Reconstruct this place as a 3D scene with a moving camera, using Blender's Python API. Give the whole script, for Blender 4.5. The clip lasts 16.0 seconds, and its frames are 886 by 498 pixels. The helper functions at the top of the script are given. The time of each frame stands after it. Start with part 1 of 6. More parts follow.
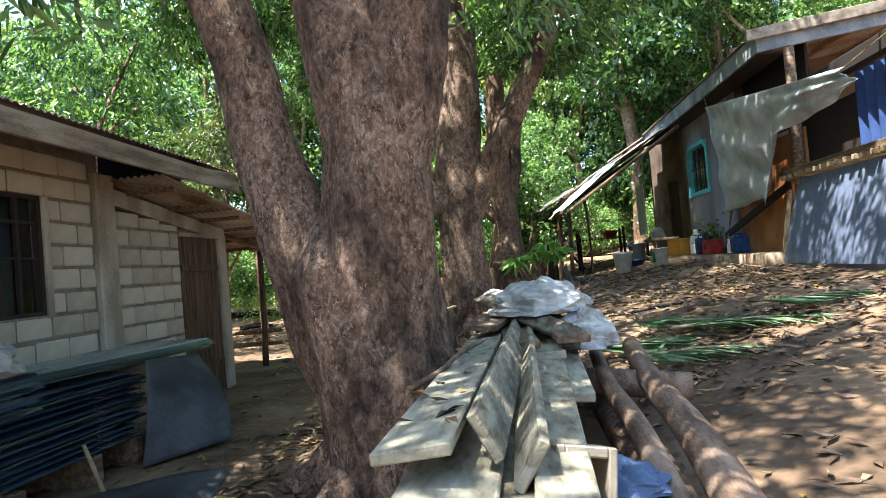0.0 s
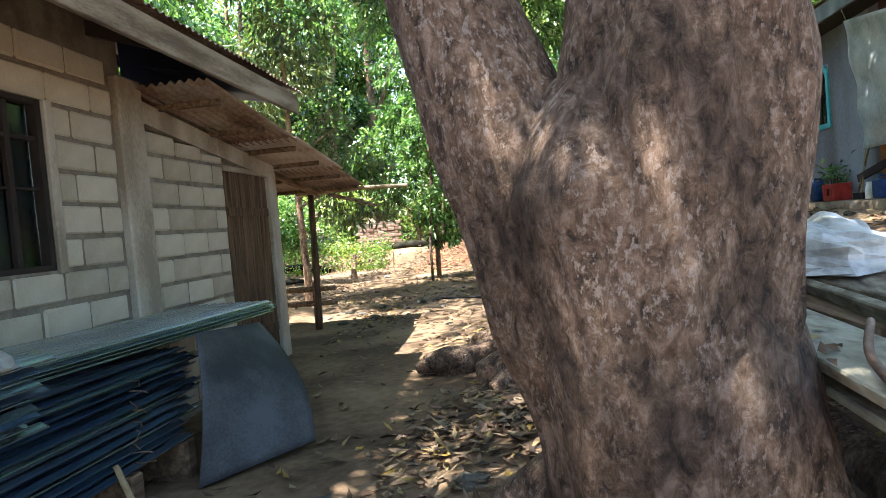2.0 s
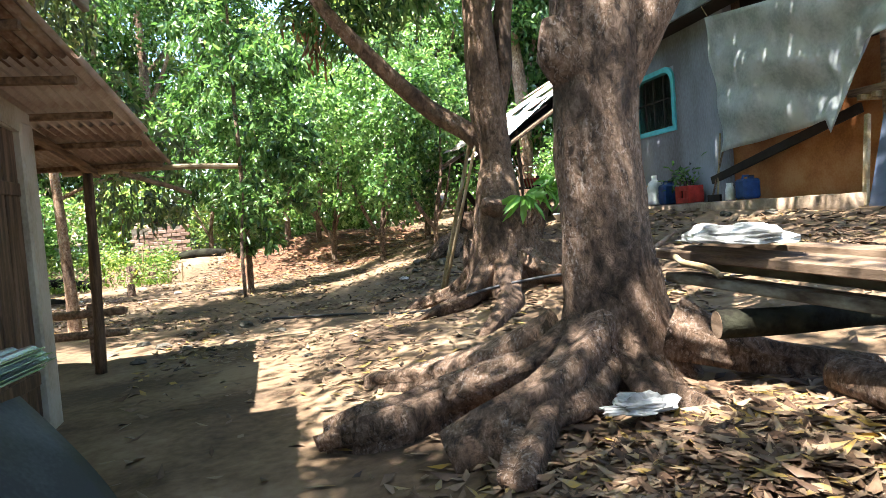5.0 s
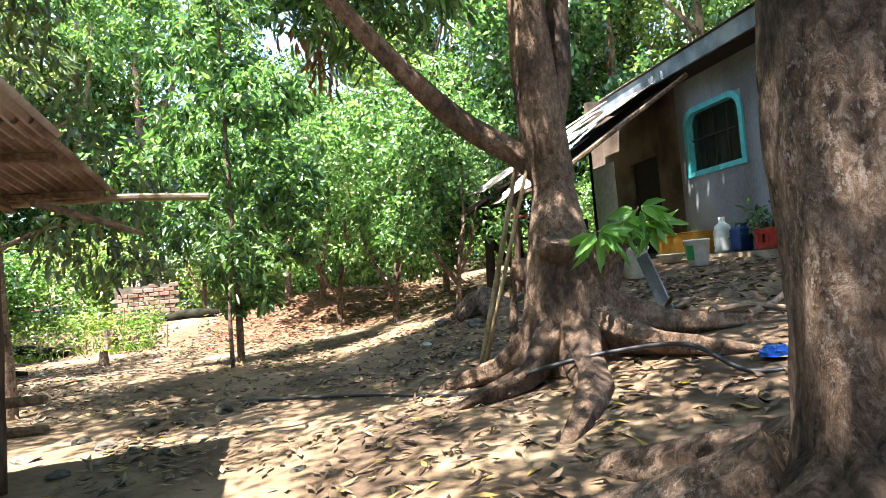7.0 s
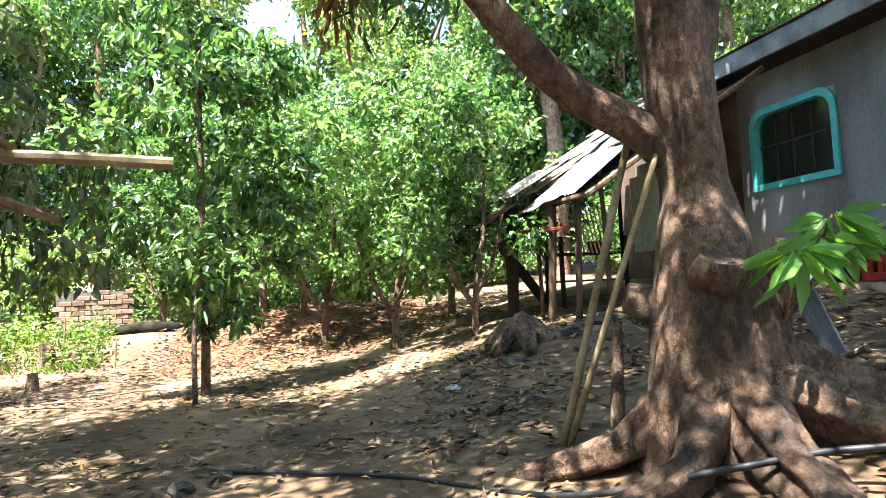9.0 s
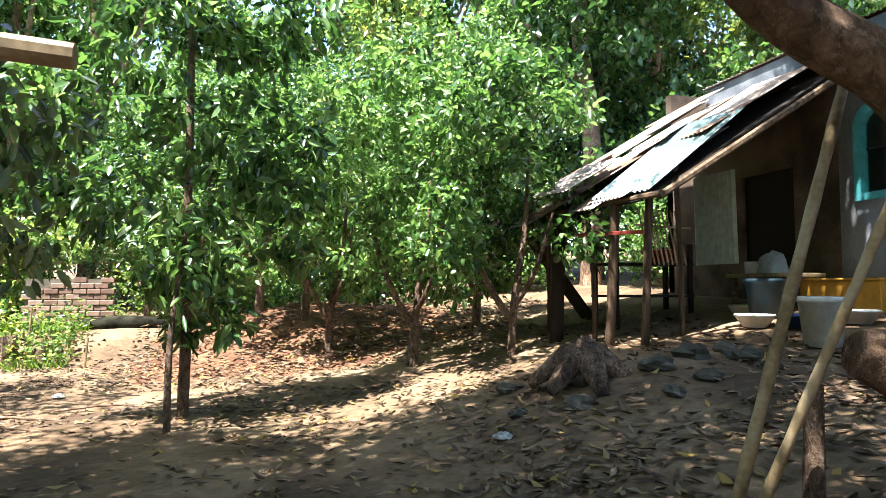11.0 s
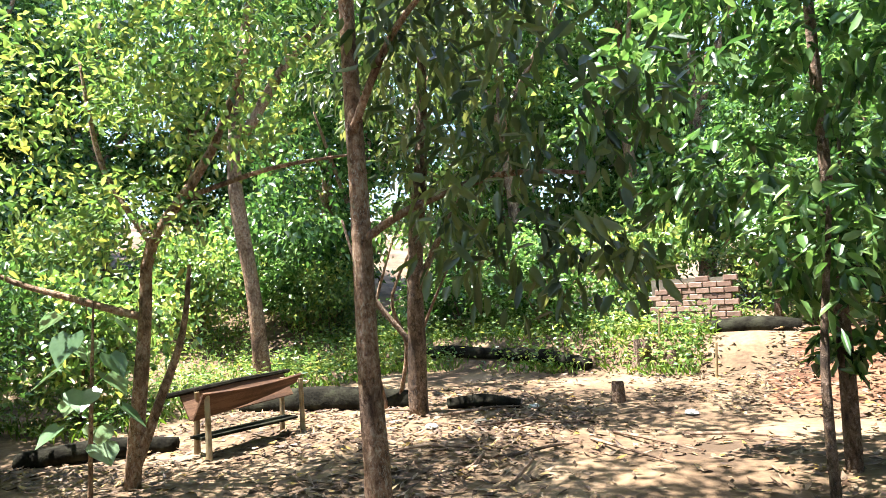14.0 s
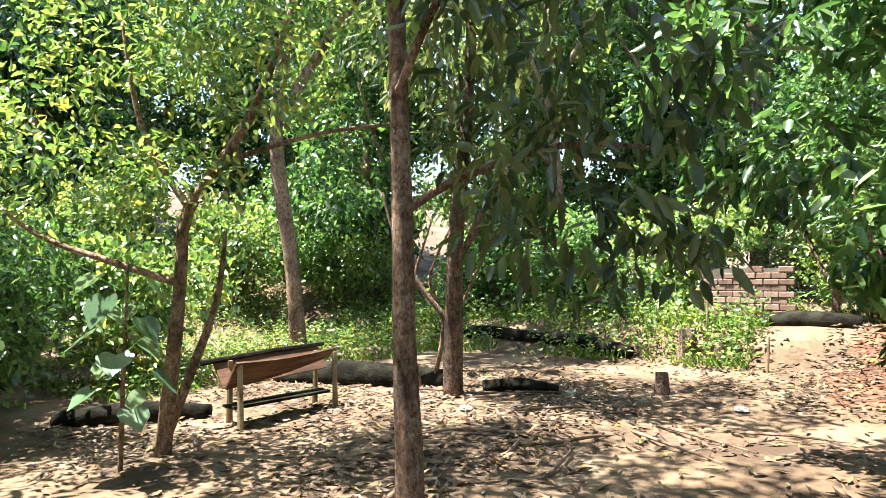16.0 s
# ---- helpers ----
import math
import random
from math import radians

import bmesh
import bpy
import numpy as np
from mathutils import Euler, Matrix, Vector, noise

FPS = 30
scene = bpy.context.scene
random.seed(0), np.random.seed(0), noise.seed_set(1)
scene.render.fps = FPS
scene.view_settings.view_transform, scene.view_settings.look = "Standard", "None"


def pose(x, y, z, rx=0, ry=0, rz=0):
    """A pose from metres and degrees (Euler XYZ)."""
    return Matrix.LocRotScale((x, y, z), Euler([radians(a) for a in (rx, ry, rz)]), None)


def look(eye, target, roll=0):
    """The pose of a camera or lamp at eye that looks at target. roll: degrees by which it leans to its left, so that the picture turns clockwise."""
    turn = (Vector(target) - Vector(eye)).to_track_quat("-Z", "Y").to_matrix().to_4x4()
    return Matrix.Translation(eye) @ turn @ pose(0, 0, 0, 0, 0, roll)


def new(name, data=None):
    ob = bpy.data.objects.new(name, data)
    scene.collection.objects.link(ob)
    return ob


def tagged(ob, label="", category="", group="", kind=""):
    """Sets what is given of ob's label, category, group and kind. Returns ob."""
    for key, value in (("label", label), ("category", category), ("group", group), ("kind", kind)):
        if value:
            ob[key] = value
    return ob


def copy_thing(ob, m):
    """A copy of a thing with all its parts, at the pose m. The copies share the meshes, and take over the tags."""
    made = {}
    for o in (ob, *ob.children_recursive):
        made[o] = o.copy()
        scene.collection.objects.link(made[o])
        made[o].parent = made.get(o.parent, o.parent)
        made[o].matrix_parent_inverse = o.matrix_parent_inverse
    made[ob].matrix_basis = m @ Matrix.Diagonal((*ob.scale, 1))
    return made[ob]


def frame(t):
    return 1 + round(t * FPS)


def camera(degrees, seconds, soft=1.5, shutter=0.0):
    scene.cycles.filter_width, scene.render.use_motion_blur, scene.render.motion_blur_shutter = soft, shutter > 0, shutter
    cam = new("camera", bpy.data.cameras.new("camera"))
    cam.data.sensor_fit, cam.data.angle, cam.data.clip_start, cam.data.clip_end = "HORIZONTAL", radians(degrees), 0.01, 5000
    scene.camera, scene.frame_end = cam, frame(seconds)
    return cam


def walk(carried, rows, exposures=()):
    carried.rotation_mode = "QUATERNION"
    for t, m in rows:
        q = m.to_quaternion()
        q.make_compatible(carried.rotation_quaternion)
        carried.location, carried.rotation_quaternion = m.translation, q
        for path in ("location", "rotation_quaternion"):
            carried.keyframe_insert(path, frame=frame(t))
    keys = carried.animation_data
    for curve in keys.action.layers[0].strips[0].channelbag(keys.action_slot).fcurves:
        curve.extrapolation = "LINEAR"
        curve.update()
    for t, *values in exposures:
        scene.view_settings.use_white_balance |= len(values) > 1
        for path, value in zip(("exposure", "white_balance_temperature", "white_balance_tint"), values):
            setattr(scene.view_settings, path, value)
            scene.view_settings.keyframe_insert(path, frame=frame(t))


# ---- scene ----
cam = camera(70.2, 16.0, soft=0.75)
PATH = [
    (0, (1.206, -0.494, 1.382), (1.015, 1.496, 1.438), -5.0),
    (0.5, (0.86, -0.121, 1.36), (0.661, 1.869, 1.322), -4.5),
    (1, (0.613, 0.322, 1.34), (0.28, 2.292, 1.265), -5.5),
    (1.5, (0.336, 0.688, 1.341), (-0.052, 2.648, 1.25), -5.0),
    (2, (0.054, 1.109, 1.342), (-0.2, 3.091, 1.263), -4.9),
    (2.5, (-0.255, 1.443, 1.304), (-0.748, 3.379, 1.213), -8.4),
    (3, (-0.524, 1.687, 1.269), (-0.947, 3.64, 1.175), -8.0),
    (3.5, (-0.745, 1.942, 1.219), (-1.128, 3.9, 1.075), -7.4),
    (4, (-0.832, 2.281, 1.185), (-0.924, 4.265, 0.951), -7.2),
    (4.5, (-0.953, 2.74, 1.218), (-0.696, 4.722, 1.14), -2.8),
    (4.7, (-0.985, 2.919, 1.24), (-0.577, 4.874, 1.133), -4.4),
    (6.8, (-0.853, 4.883, 1.185), (-0.356, 6.819, 1.266), -4.9),
    (7, (-0.87, 5.077, 1.185), (-0.437, 7.028, 1.269), -4.9),
    (7.5, (-0.963, 5.585, 1.187), (-0.348, 7.487, 1.231), -4.0),
    (8, (-1.016, 6.088, 1.175), (-0.522, 8.025, 1.26), -2.8),
    (8.5, (-1.075, 6.682, 1.225), (-0.628, 8.626, 1.37), -4.0),
    (9, (-1.134, 7.072, 1.315), (-0.602, 8.996, 1.437), -2.7),
    (9.2, (-1.134, 7.232, 1.326), (-0.609, 9.158, 1.454), -3.5),
    (11.3, (-1.124, 8.884, 1.452), (-0.577, 10.804, 1.573), 0.8),
    (11.5, (-1.126, 9.035, 1.458), (-0.535, 10.94, 1.607), -0.1),
    (12, (-1.163, 9.367, 1.477), (-0.9, 11.342, 1.642), -1.1),
    (12.5, (-1.183, 9.758, 1.482), (-1.413, 11.741, 1.598), 0.8),
    (13, (-1.304, 10.032, 1.47), (-1.78, 11.972, 1.583), 1.0),
    (13.5, (-1.417, 10.164, 1.501), (-2.269, 11.969, 1.629), -1.7),
    (14, (-1.462, 10.253, 1.527), (-2.66, 11.848, 1.67), -3.2),
    (14.5, (-1.471, 10.318, 1.557), (-2.871, 11.734, 1.744), -3.5),
    (15, (-1.518, 10.331, 1.555), (-3.064, 11.586, 1.742), -3.1),
    (15.5, (-1.62, 10.312, 1.541), (-3.162, 11.572, 1.722), -2.7),
    (16, (-1.646, 10.435, 1.529), (-2.943, 11.955, 1.607), -0.6),
]
walk(cam, [(t, look(e, g, r)) for t, e, g, r in PATH], [(0, 2.4, 6400, 10), (0.5, 2.8, 6400, 10), (1, 2.9, 6400, 10), (2, 2.85, 6400, 10), (2.5, 2.75, 6400, 10), (3.5, 2.45, 6400, 10), (4.2, 2.65, 6400, 10), (4.7, 2.8, 6400, 10), (7, 2.95, 6400, 10), (8.5, 3.1, 6400, 10), (9, 3.0, 6400, 10), (11.5, 2.45, 6400, 10), (13, 2.6, 6400, 10), (14.5, 2.6, 6400, 10), (16, 2.45, 6400, 10)])

# ---- light ----
TO_SUN = Vector((-0.32, -0.2, 1.0)).normalized()
world = bpy.data.worlds.new("sky")
scene.world = world
world.use_nodes = True
wn = world.node_tree
sky = wn.nodes.new("ShaderNodeTexSky")
sky.sky_type = "NISHITA"
sky.sun_disc = False
sky.sun_elevation = math.asin(TO_SUN.z)
sky.sun_rotation = math.atan2(TO_SUN.x, TO_SUN.y)
wn.links.new(sky.outputs[0], wn.nodes["Background"].inputs[0])
wn.nodes["Background"].inputs[1].default_value = 0.115
sun = new("sun", bpy.data.lights.new("sun", "SUN"))
sun.data.energy, sun.data.angle, sun.data.color = 5.0, radians(0.6), (1.0, 0.96, 0.9)
sun.matrix_world = look((0, 0, 30), Vector((0, 0, 30)) - TO_SUN)

# ---- materials ----


def material(name, colours, rough=0.8, metal=0.0, scale=6.0, bump=0.2, bump_scale=60.0, island=0.0, objrand=0.0,
             translucent=0.0, stretch=(1, 1, 1), contrast=(0.35, 0.65), spec=0.3, bump_dist=0.01):
    """A two-scale noise material: a colour ramp over coarse noise mixed with fine grain, with relief from the grain."""
    m = bpy.data.materials.new(name)
    m.use_nodes = True
    nt = m.node_tree
    n, k = nt.nodes, nt.links
    p = n["Principled BSDF"]
    tc = n.new("ShaderNodeTexCoord")
    mp = n.new("ShaderNodeMapping")
    mp.inputs["Scale"].default_value = stretch
    k.new(tc.outputs["Object"], mp.inputs["Vector"])
    a = n.new("ShaderNodeTexNoise")
    a.inputs["Scale"].default_value, a.inputs["Detail"].default_value = scale, 5
    k.new(mp.outputs[0], a.inputs["Vector"])
    b = n.new("ShaderNodeTexNoise")
    b.inputs["Scale"].default_value, b.inputs["Detail"].default_value = bump_scale, 4
    k.new(mp.outputs[0], b.inputs["Vector"])
    mix = n.new("ShaderNodeMath")
    mix.operation = "MULTIPLY_ADD"
    k.new(b.outputs[0], mix.inputs[0])
    mix.inputs[1].default_value = 0.35
    k.new(a.outputs[0], mix.inputs[2])
    fac = mix.outputs[0]
    shift = 0.175
    for amount, node, out in ((island, "ShaderNodeNewGeometry", "Random Per Island"), (objrand, "ShaderNodeObjectInfo", "Random")):
        if amount:
            g = n.new(node)
            add = n.new("ShaderNodeMath")
            add.operation = "MULTIPLY_ADD"
            k.new(g.outputs[out], add.inputs[0])
            add.inputs[1].default_value = amount
            k.new(fac, add.inputs[2])
            fac = add.outputs[0]
            shift += amount / 2
    ramp = n.new("ShaderNodeValToRGB")
    e = ramp.color_ramp.elements
    lo, hi = contrast[0] + shift - island / 2.2 - objrand / 2.2, contrast[1] + shift + island / 2.2 + objrand / 2.2
    e[0].position, e[1].position = lo / 2, hi / 2
    half = n.new("ShaderNodeMath")
    half.operation = "MULTIPLY"
    half.inputs[1].default_value = 0.5
    k.new(fac, half.inputs[0])
    k.new(half.outputs[0], ramp.inputs[0])
    e[0].color, e[1].color = (*colours[0], 1), (*colours[-1], 1)
    for i, c in enumerate(colours[1:-1]):
        x = e.new((lo + (hi - lo) * (i + 1) / (len(colours) - 1)) / 2)
        x.color = (*c, 1)
    k.new(ramp.outputs[0], p.inputs["Base Color"])
    p.inputs["Roughness"].default_value, p.inputs["Metallic"].default_value = rough, metal
    p.inputs["Specular IOR Level"].default_value = spec
    if bump:
        bp = n.new("ShaderNodeBump")
        bp.inputs["Strength"].default_value, bp.inputs["Distance"].default_value = bump, bump_dist
        k.new(mix.outputs[0], bp.inputs["Height"])
        k.new(bp.outputs[0], p.inputs["Normal"])
    if translucent:
        tr = n.new("ShaderNodeBsdfTranslucent")
        hs = n.new("ShaderNodeHueSaturation")
        hs.inputs["Saturation"].default_value, hs.inputs["Value"].default_value = 1.15, 1.5
        hs.inputs["Hue"].default_value = 0.485
        k.new(ramp.outputs[0], hs.inputs["Color"])
        k.new(hs.outputs[0], tr.inputs["Color"])
        ms = n.new("ShaderNodeMixShader")
        ms.inputs[0].default_value = translucent
        k.new(p.outputs[0], ms.inputs[1])
        k.new(tr.outputs[0], ms.inputs[2])
        k.new(ms.outputs[0], n["Material Output"].inputs["Surface"])
    return m


def plain(name, colour, rough=0.5, metal=0.0, vary=0.15, translucent=0.0, bump=0.05):
    c = Vector(colour)
    return material(name, [tuple(c * (1 - vary)), tuple(c), tuple(c * (1 + vary))], rough, metal, 9, bump, 90, translucent=translucent)


def bark_material(name, tones, flecks, scale=20.0, relief=0.9):
    """Old bark: flaky mottling over broad stained patches, pale flecks, and relief from both."""
    m = bpy.data.materials.new(name)
    m.use_nodes = True
    n, k = m.node_tree.nodes, m.node_tree.links
    p = n["Principled BSDF"]
    tc, mp = n.new("ShaderNodeTexCoord"), n.new("ShaderNodeMapping")
    mp.inputs["Scale"].default_value = (1, 1, 0.62)
    k.new(tc.outputs["Object"], mp.inputs["Vector"])

    def cloud(sc, detail, rough, twist=0.0):
        t = n.new("ShaderNodeTexNoise")
        t.inputs["Scale"].default_value, t.inputs["Detail"].default_value = sc, detail
        t.inputs["Roughness"].default_value, t.inputs["Distortion"].default_value = rough, twist
        k.new(mp.outputs[0], t.inputs["Vector"])
        return t.outputs[0]

    def ramp(src, stops):
        r = n.new("ShaderNodeValToRGB")
        e = r.color_ramp.elements
        e[0].position, e[1].position = stops[0][0], stops[-1][0]
        e[0].color, e[1].color = (*stops[0][1], 1), (*stops[-1][1], 1)
        for x, c in stops[1:-1]:
            e.new(x).color = (*c, 1)
        k.new(src, r.inputs[0])
        return r.outputs[0]

    flake, patch, fine = cloud(scale, 8, 0.72, 0.5), cloud(2.6, 4, 0.6, 0.3), cloud(scale * 2.7, 5, 0.7)
    base = ramp(flake, [(0.37, tones[0]), (0.46, tones[1]), (0.55, tones[2]), (0.65, tones[3])])
    stain = ramp(patch, [(0.36, (0.42, 0.4, 0.4)), (0.5, (1.05, 0.97, 0.9)), (0.64, (1.45, 1.33, 1.24))])
    mul = n.new("ShaderNodeMix")
    mul.data_type, mul.blend_type = "RGBA", "MULTIPLY"
    mul.inputs[0].default_value = 1.0
    k.new(base, mul.inputs[6]), k.new(stain, mul.inputs[7])
    spot = n.new("ShaderNodeMath")
    spot.operation = "MULTIPLY"
    k.new(ramp(fine, [(0.53, (0, 0, 0)), (0.6, (1, 1, 1))]), spot.inputs[0])
    k.new(ramp(patch, [(0.42, (0, 0, 0)), (0.62, (1, 1, 1))]), spot.inputs[1])
    pale = n.new("ShaderNodeMix")
    pale.data_type = "RGBA"
    k.new(spot.outputs[0], pale.inputs[0]), k.new(mul.outputs[2], pale.inputs[6])
    pale.inputs[7].default_value = (*flecks, 1)
    k.new(pale.outputs[2], p.inputs["Base Color"])
    p.inputs["Roughness"].default_value, p.inputs["Specular IOR Level"].default_value = 0.88, 0.3
    high = n.new("ShaderNodeMath")
    high.operation = "MULTIPLY_ADD"
    high.inputs[1].default_value = 0.4
    k.new(fine, high.inputs[0]), k.new(flake, high.inputs[2])
    bp = n.new("ShaderNodeBump")
    bp.inputs["Strength"].default_value, bp.inputs["Distance"].default_value = relief, 0.05
    k.new(high.outputs[0], bp.inputs["Height"]), k.new(bp.outputs[0], p.inputs["Normal"])
    return m


M_GROUND = material("earth", [(0.066, 0.042, 0.025), (0.115, 0.074, 0.043), (0.165, 0.108, 0.063), (0.21, 0.146, 0.09)], 0.95, 0, 0.9, 0.9, 14, bump_dist=0.03)
M_MOUND = material("red_earth", [(0.075, 0.034, 0.019), (0.14, 0.064, 0.034), (0.21, 0.105, 0.058)], 0.95, 0, 2, 0.9, 18, bump_dist=0.03)
M_LITTER = material("dry_leaf", [(0.025, 0.015, 0.01), (0.065, 0.036, 0.02), (0.11, 0.065, 0.037), (0.16, 0.105, 0.066), (0.20, 0.15, 0.10), (0.30, 0.19, 0.035)], 0.6, 0, 5, 0.1, 40, island=1.1, contrast=(0.4, 0.6))
M_BARK = bark_material("mango_bark", [(0.034, 0.024, 0.018), (0.105, 0.07, 0.047), (0.17, 0.118, 0.083), (0.28, 0.205, 0.16)], (0.37, 0.285, 0.23))
M_BARK_BROWN = bark_material("brown_mango_bark", [(0.043, 0.028, 0.019), (0.09, 0.058, 0.038), (0.13, 0.086, 0.058), (0.19, 0.133, 0.094)], (0.23, 0.17, 0.13), 15.0, 0.8)
# mottled bark, brightened so its pale tones also carry sun spots
M_BARK_LIGHT = bark_material("pale_bark", [(0.085, 0.05, 0.032), (0.20, 0.12, 0.075), (0.30, 0.20, 0.135), (0.44, 0.35, 0.27)], (0.48, 0.42, 0.33), 26.0, 0.7)
M_LEAF = material("green_leaf", [(0.022, 0.058, 0.018), (0.07, 0.155, 0.042), (0.15, 0.275, 0.08), (0.30, 0.41, 0.17)], 0.27, 0, 1.2, 0, 30, island=0.95, translucent=0.42, spec=1.0)
M_LEAF_DARK = material("mango_leaf", [(0.015, 0.04, 0.015), (0.048, 0.115, 0.034), (0.10, 0.20, 0.057), (0.22, 0.33, 0.12)], 0.26, 0, 1.2, 0, 30, island=0.95, translucent=0.42, spec=1.0)
M_LEAF_YEL = material("yellow_green_leaf", [(0.03, 0.08, 0.025), (0.085, 0.17, 0.048), (0.16, 0.26, 0.075), (0.25, 0.33, 0.10), (0.34, 0.33, 0.08)], 0.3, 0, 1.2, 0, 30, island=0.95, translucent=0.42, spec=0.9)
# olive leaves, kept dark so that the tone includes the shade they hang in
M_LEAF_OLIVE = material("olive_leaf", [(0.02, 0.036, 0.014), (0.05, 0.08, 0.026), (0.10, 0.14, 0.045), (0.20, 0.215, 0.075)], 0.32, 0, 1.2, 0, 30, island=0.95, translucent=0.42, spec=0.9)
M_LEAF_DRY = material("brown_hanging_leaf", [(0.10, 0.05, 0.02), (0.22, 0.11, 0.05), (0.32, 0.19, 0.08)], 0.6, 0, 2, 0, 30, island=0.8, translucent=0.3)
M_SPROUT = material("fresh_leaf", [(0.07, 0.18, 0.03), (0.12, 0.28, 0.05), (0.2, 0.36, 0.08)], 0.4, 0, 2, 0, 30, island=0.7, translucent=0.4, spec=0.45)
M_BROAD = material("pale_broad_leaf", [(0.06, 0.12, 0.05), (0.13, 0.22, 0.11), (0.24, 0.33, 0.20)], 0.3, 0, 3, 0, 30, objrand=0.7, translucent=0.35, spec=0.8)
M_BLOCK = material("concrete_block", [(0.25, 0.215, 0.16), (0.37, 0.325, 0.25), (0.46, 0.415, 0.33)], 0.95, 0, 5, 0.8, 60, objrand=0.55, bump_dist=0.012, contrast=(0.3, 0.7))
M_MORTAR = material("mortar", [(0.12, 0.10, 0.075), (0.20, 0.175, 0.14)], 0.95, 0, 8, 0.6, 70)
M_CONC = material("cast_concrete", [(0.21, 0.175, 0.13), (0.30, 0.26, 0.20), (0.37, 0.33, 0.27)], 0.92, 0, 3, 0.4, 60, stretch=(1, 1, 0.5))
M_GI_RUST = material("weathered_iron_sheet", [(0.10, 0.05, 0.03), (0.20, 0.13, 0.09), (0.30, 0.24, 0.19), (0.36, 0.33, 0.30)], 0.6, 0.35, 2.2, 0.1, 40, stretch=(1, 0.4, 1))
M_GI_OLD = material("pale_rusted_sheet", [(0.10, 0.055, 0.04), (0.26, 0.19, 0.16), (0.42, 0.37, 0.34), (0.55, 0.53, 0.52)], 0.55, 0.25, 3.5, 0.15, 40, stretch=(0.5, 1, 0.5), objrand=0.5)
M_GI = material("galvanised_sheet", [(0.11, 0.18, 0.20), (0.28, 0.38, 0.39), (0.50, 0.58, 0.58)], 0.24, 0.75, 3, 0.06, 50, stretch=(1, 0.3, 1), objrand=0.5)
# blue-grey made darker to carry the shade along the stack's side
M_GI_BLUE = material("blue_grey_sheet", [(0.02, 0.042, 0.085), (0.05, 0.09, 0.15), (0.14, 0.20, 0.25)], 0.33, 0.5, 3, 0.06, 50, objrand=0.6)
M_RUBBER = material("flat_grey_sheet", [(0.025, 0.027, 0.03), (0.045, 0.049, 0.053), (0.07, 0.075, 0.08)], 0.6, 0.1, 2.5, 0.1, 60)
M_WOOD = material("weathered_wood", [(0.07, 0.045, 0.03), (0.14, 0.09, 0.055), (0.22, 0.15, 0.10)], 0.85, 0, 4, 0.5, 60, stretch=(6, 0.5, 6), bump_dist=0.005)
M_WOOD_DARK = material("dark_brown_door_wood", [(0.035, 0.02, 0.012), (0.075, 0.045, 0.025), (0.13, 0.08, 0.05)], 0.75, 0, 5, 0.4, 50, stretch=(5, 5, 0.4), bump_dist=0.004)
M_PLANK = material("grey_painted_plank", [(0.05, 0.034, 0.022), (0.13, 0.107, 0.072), (0.25, 0.234, 0.168), (0.34, 0.32, 0.24)], 0.85, 0, 9, 0.9, 25, stretch=(2, 0.7, 2), bump_dist=0.012, objrand=0.35, contrast=(0.34, 0.66))
# old wood made near-black so that its colour holds the shade too
M_ROT_SHADE = material("rotten_wood_and_shade", [(0.007, 0.0065, 0.005), (0.016, 0.015, 0.011), (0.03, 0.03, 0.02)], 0.95, 0, 4, 0.8, 30, bump_dist=0.03, spec=0.05)
M_LOG = material("log_bark", [(0.08, 0.05, 0.035), (0.16, 0.105, 0.07), (0.25, 0.18, 0.13)], 0.9, 0, 5, 0.7, 45, stretch=(2, 0.6, 2))
M_BAMBOO = material("bamboo", [(0.16, 0.11, 0.055), (0.27, 0.20, 0.11), (0.38, 0.31, 0.20)], 0.55, 0, 4, 0.2, 40)
M_TARP = material("white_cloth", [(0.30, 0.33, 0.33), (0.42, 0.45, 0.45), (0.52, 0.55, 0.55)], 0.75, 0, 2.5, 0.2, 25, translucent=0.2)
M_PLASTIC = material("white_plastic_film", [(0.26, 0.26, 0.245), (0.42, 0.42, 0.40), (0.56, 0.56, 0.54)], 0.4, 0, 6, 0.3, 25, translucent=0.15, spec=0.5)
M_PLASTER = material("grey_blue_plaster", [(0.12, 0.115, 0.115), (0.20, 0.21, 0.23), (0.28, 0.30, 0.335)], 0.9, 0, 1.1, 0.25, 40, stretch=(1, 1, 0.35), contrast=(0.3, 0.7))
M_BROWNWALL = material("stained_brown_wall", [(0.05, 0.034, 0.024), (0.10, 0.07, 0.05), (0.16, 0.115, 0.088)], 0.9, 0, 2, 0.3, 40)
M_TEAL = plain("turquoise_paint", (0.09, 0.42, 0.46), 0.5)
M_ORANGE = material("orange_plywood", [(0.25, 0.09, 0.025), (0.36, 0.14, 0.045), (0.42, 0.20, 0.08)], 0.75, 0, 2, 0.2, 40)
M_BLUEPANEL = plain("slate_blue_panel", (0.10, 0.125, 0.185), 0.6)
M_FASCIA = material("worn_fascia_board", [(0.13, 0.10, 0.075), (0.24, 0.20, 0.155), (0.34, 0.30, 0.24)], 0.85, 0, 3, 0.3, 45, stretch=(3, 0.5, 3))
M_FASCIA_GREY = material("blue_grey_fascia", [(0.13, 0.15, 0.17), (0.20, 0.22, 0.25), (0.30, 0.33, 0.35)], 0.7, 0.2, 2.5, 0.2, 45)
# near-black for dark parts, and for panels that stand for shade
M_DARK = plain("dark_wood_and_shade", (0.022, 0.016, 0.013), 0.9)
M_BLUE_TARP = plain("dark_blue_tarp", (0.012, 0.016, 0.045), 0.6)
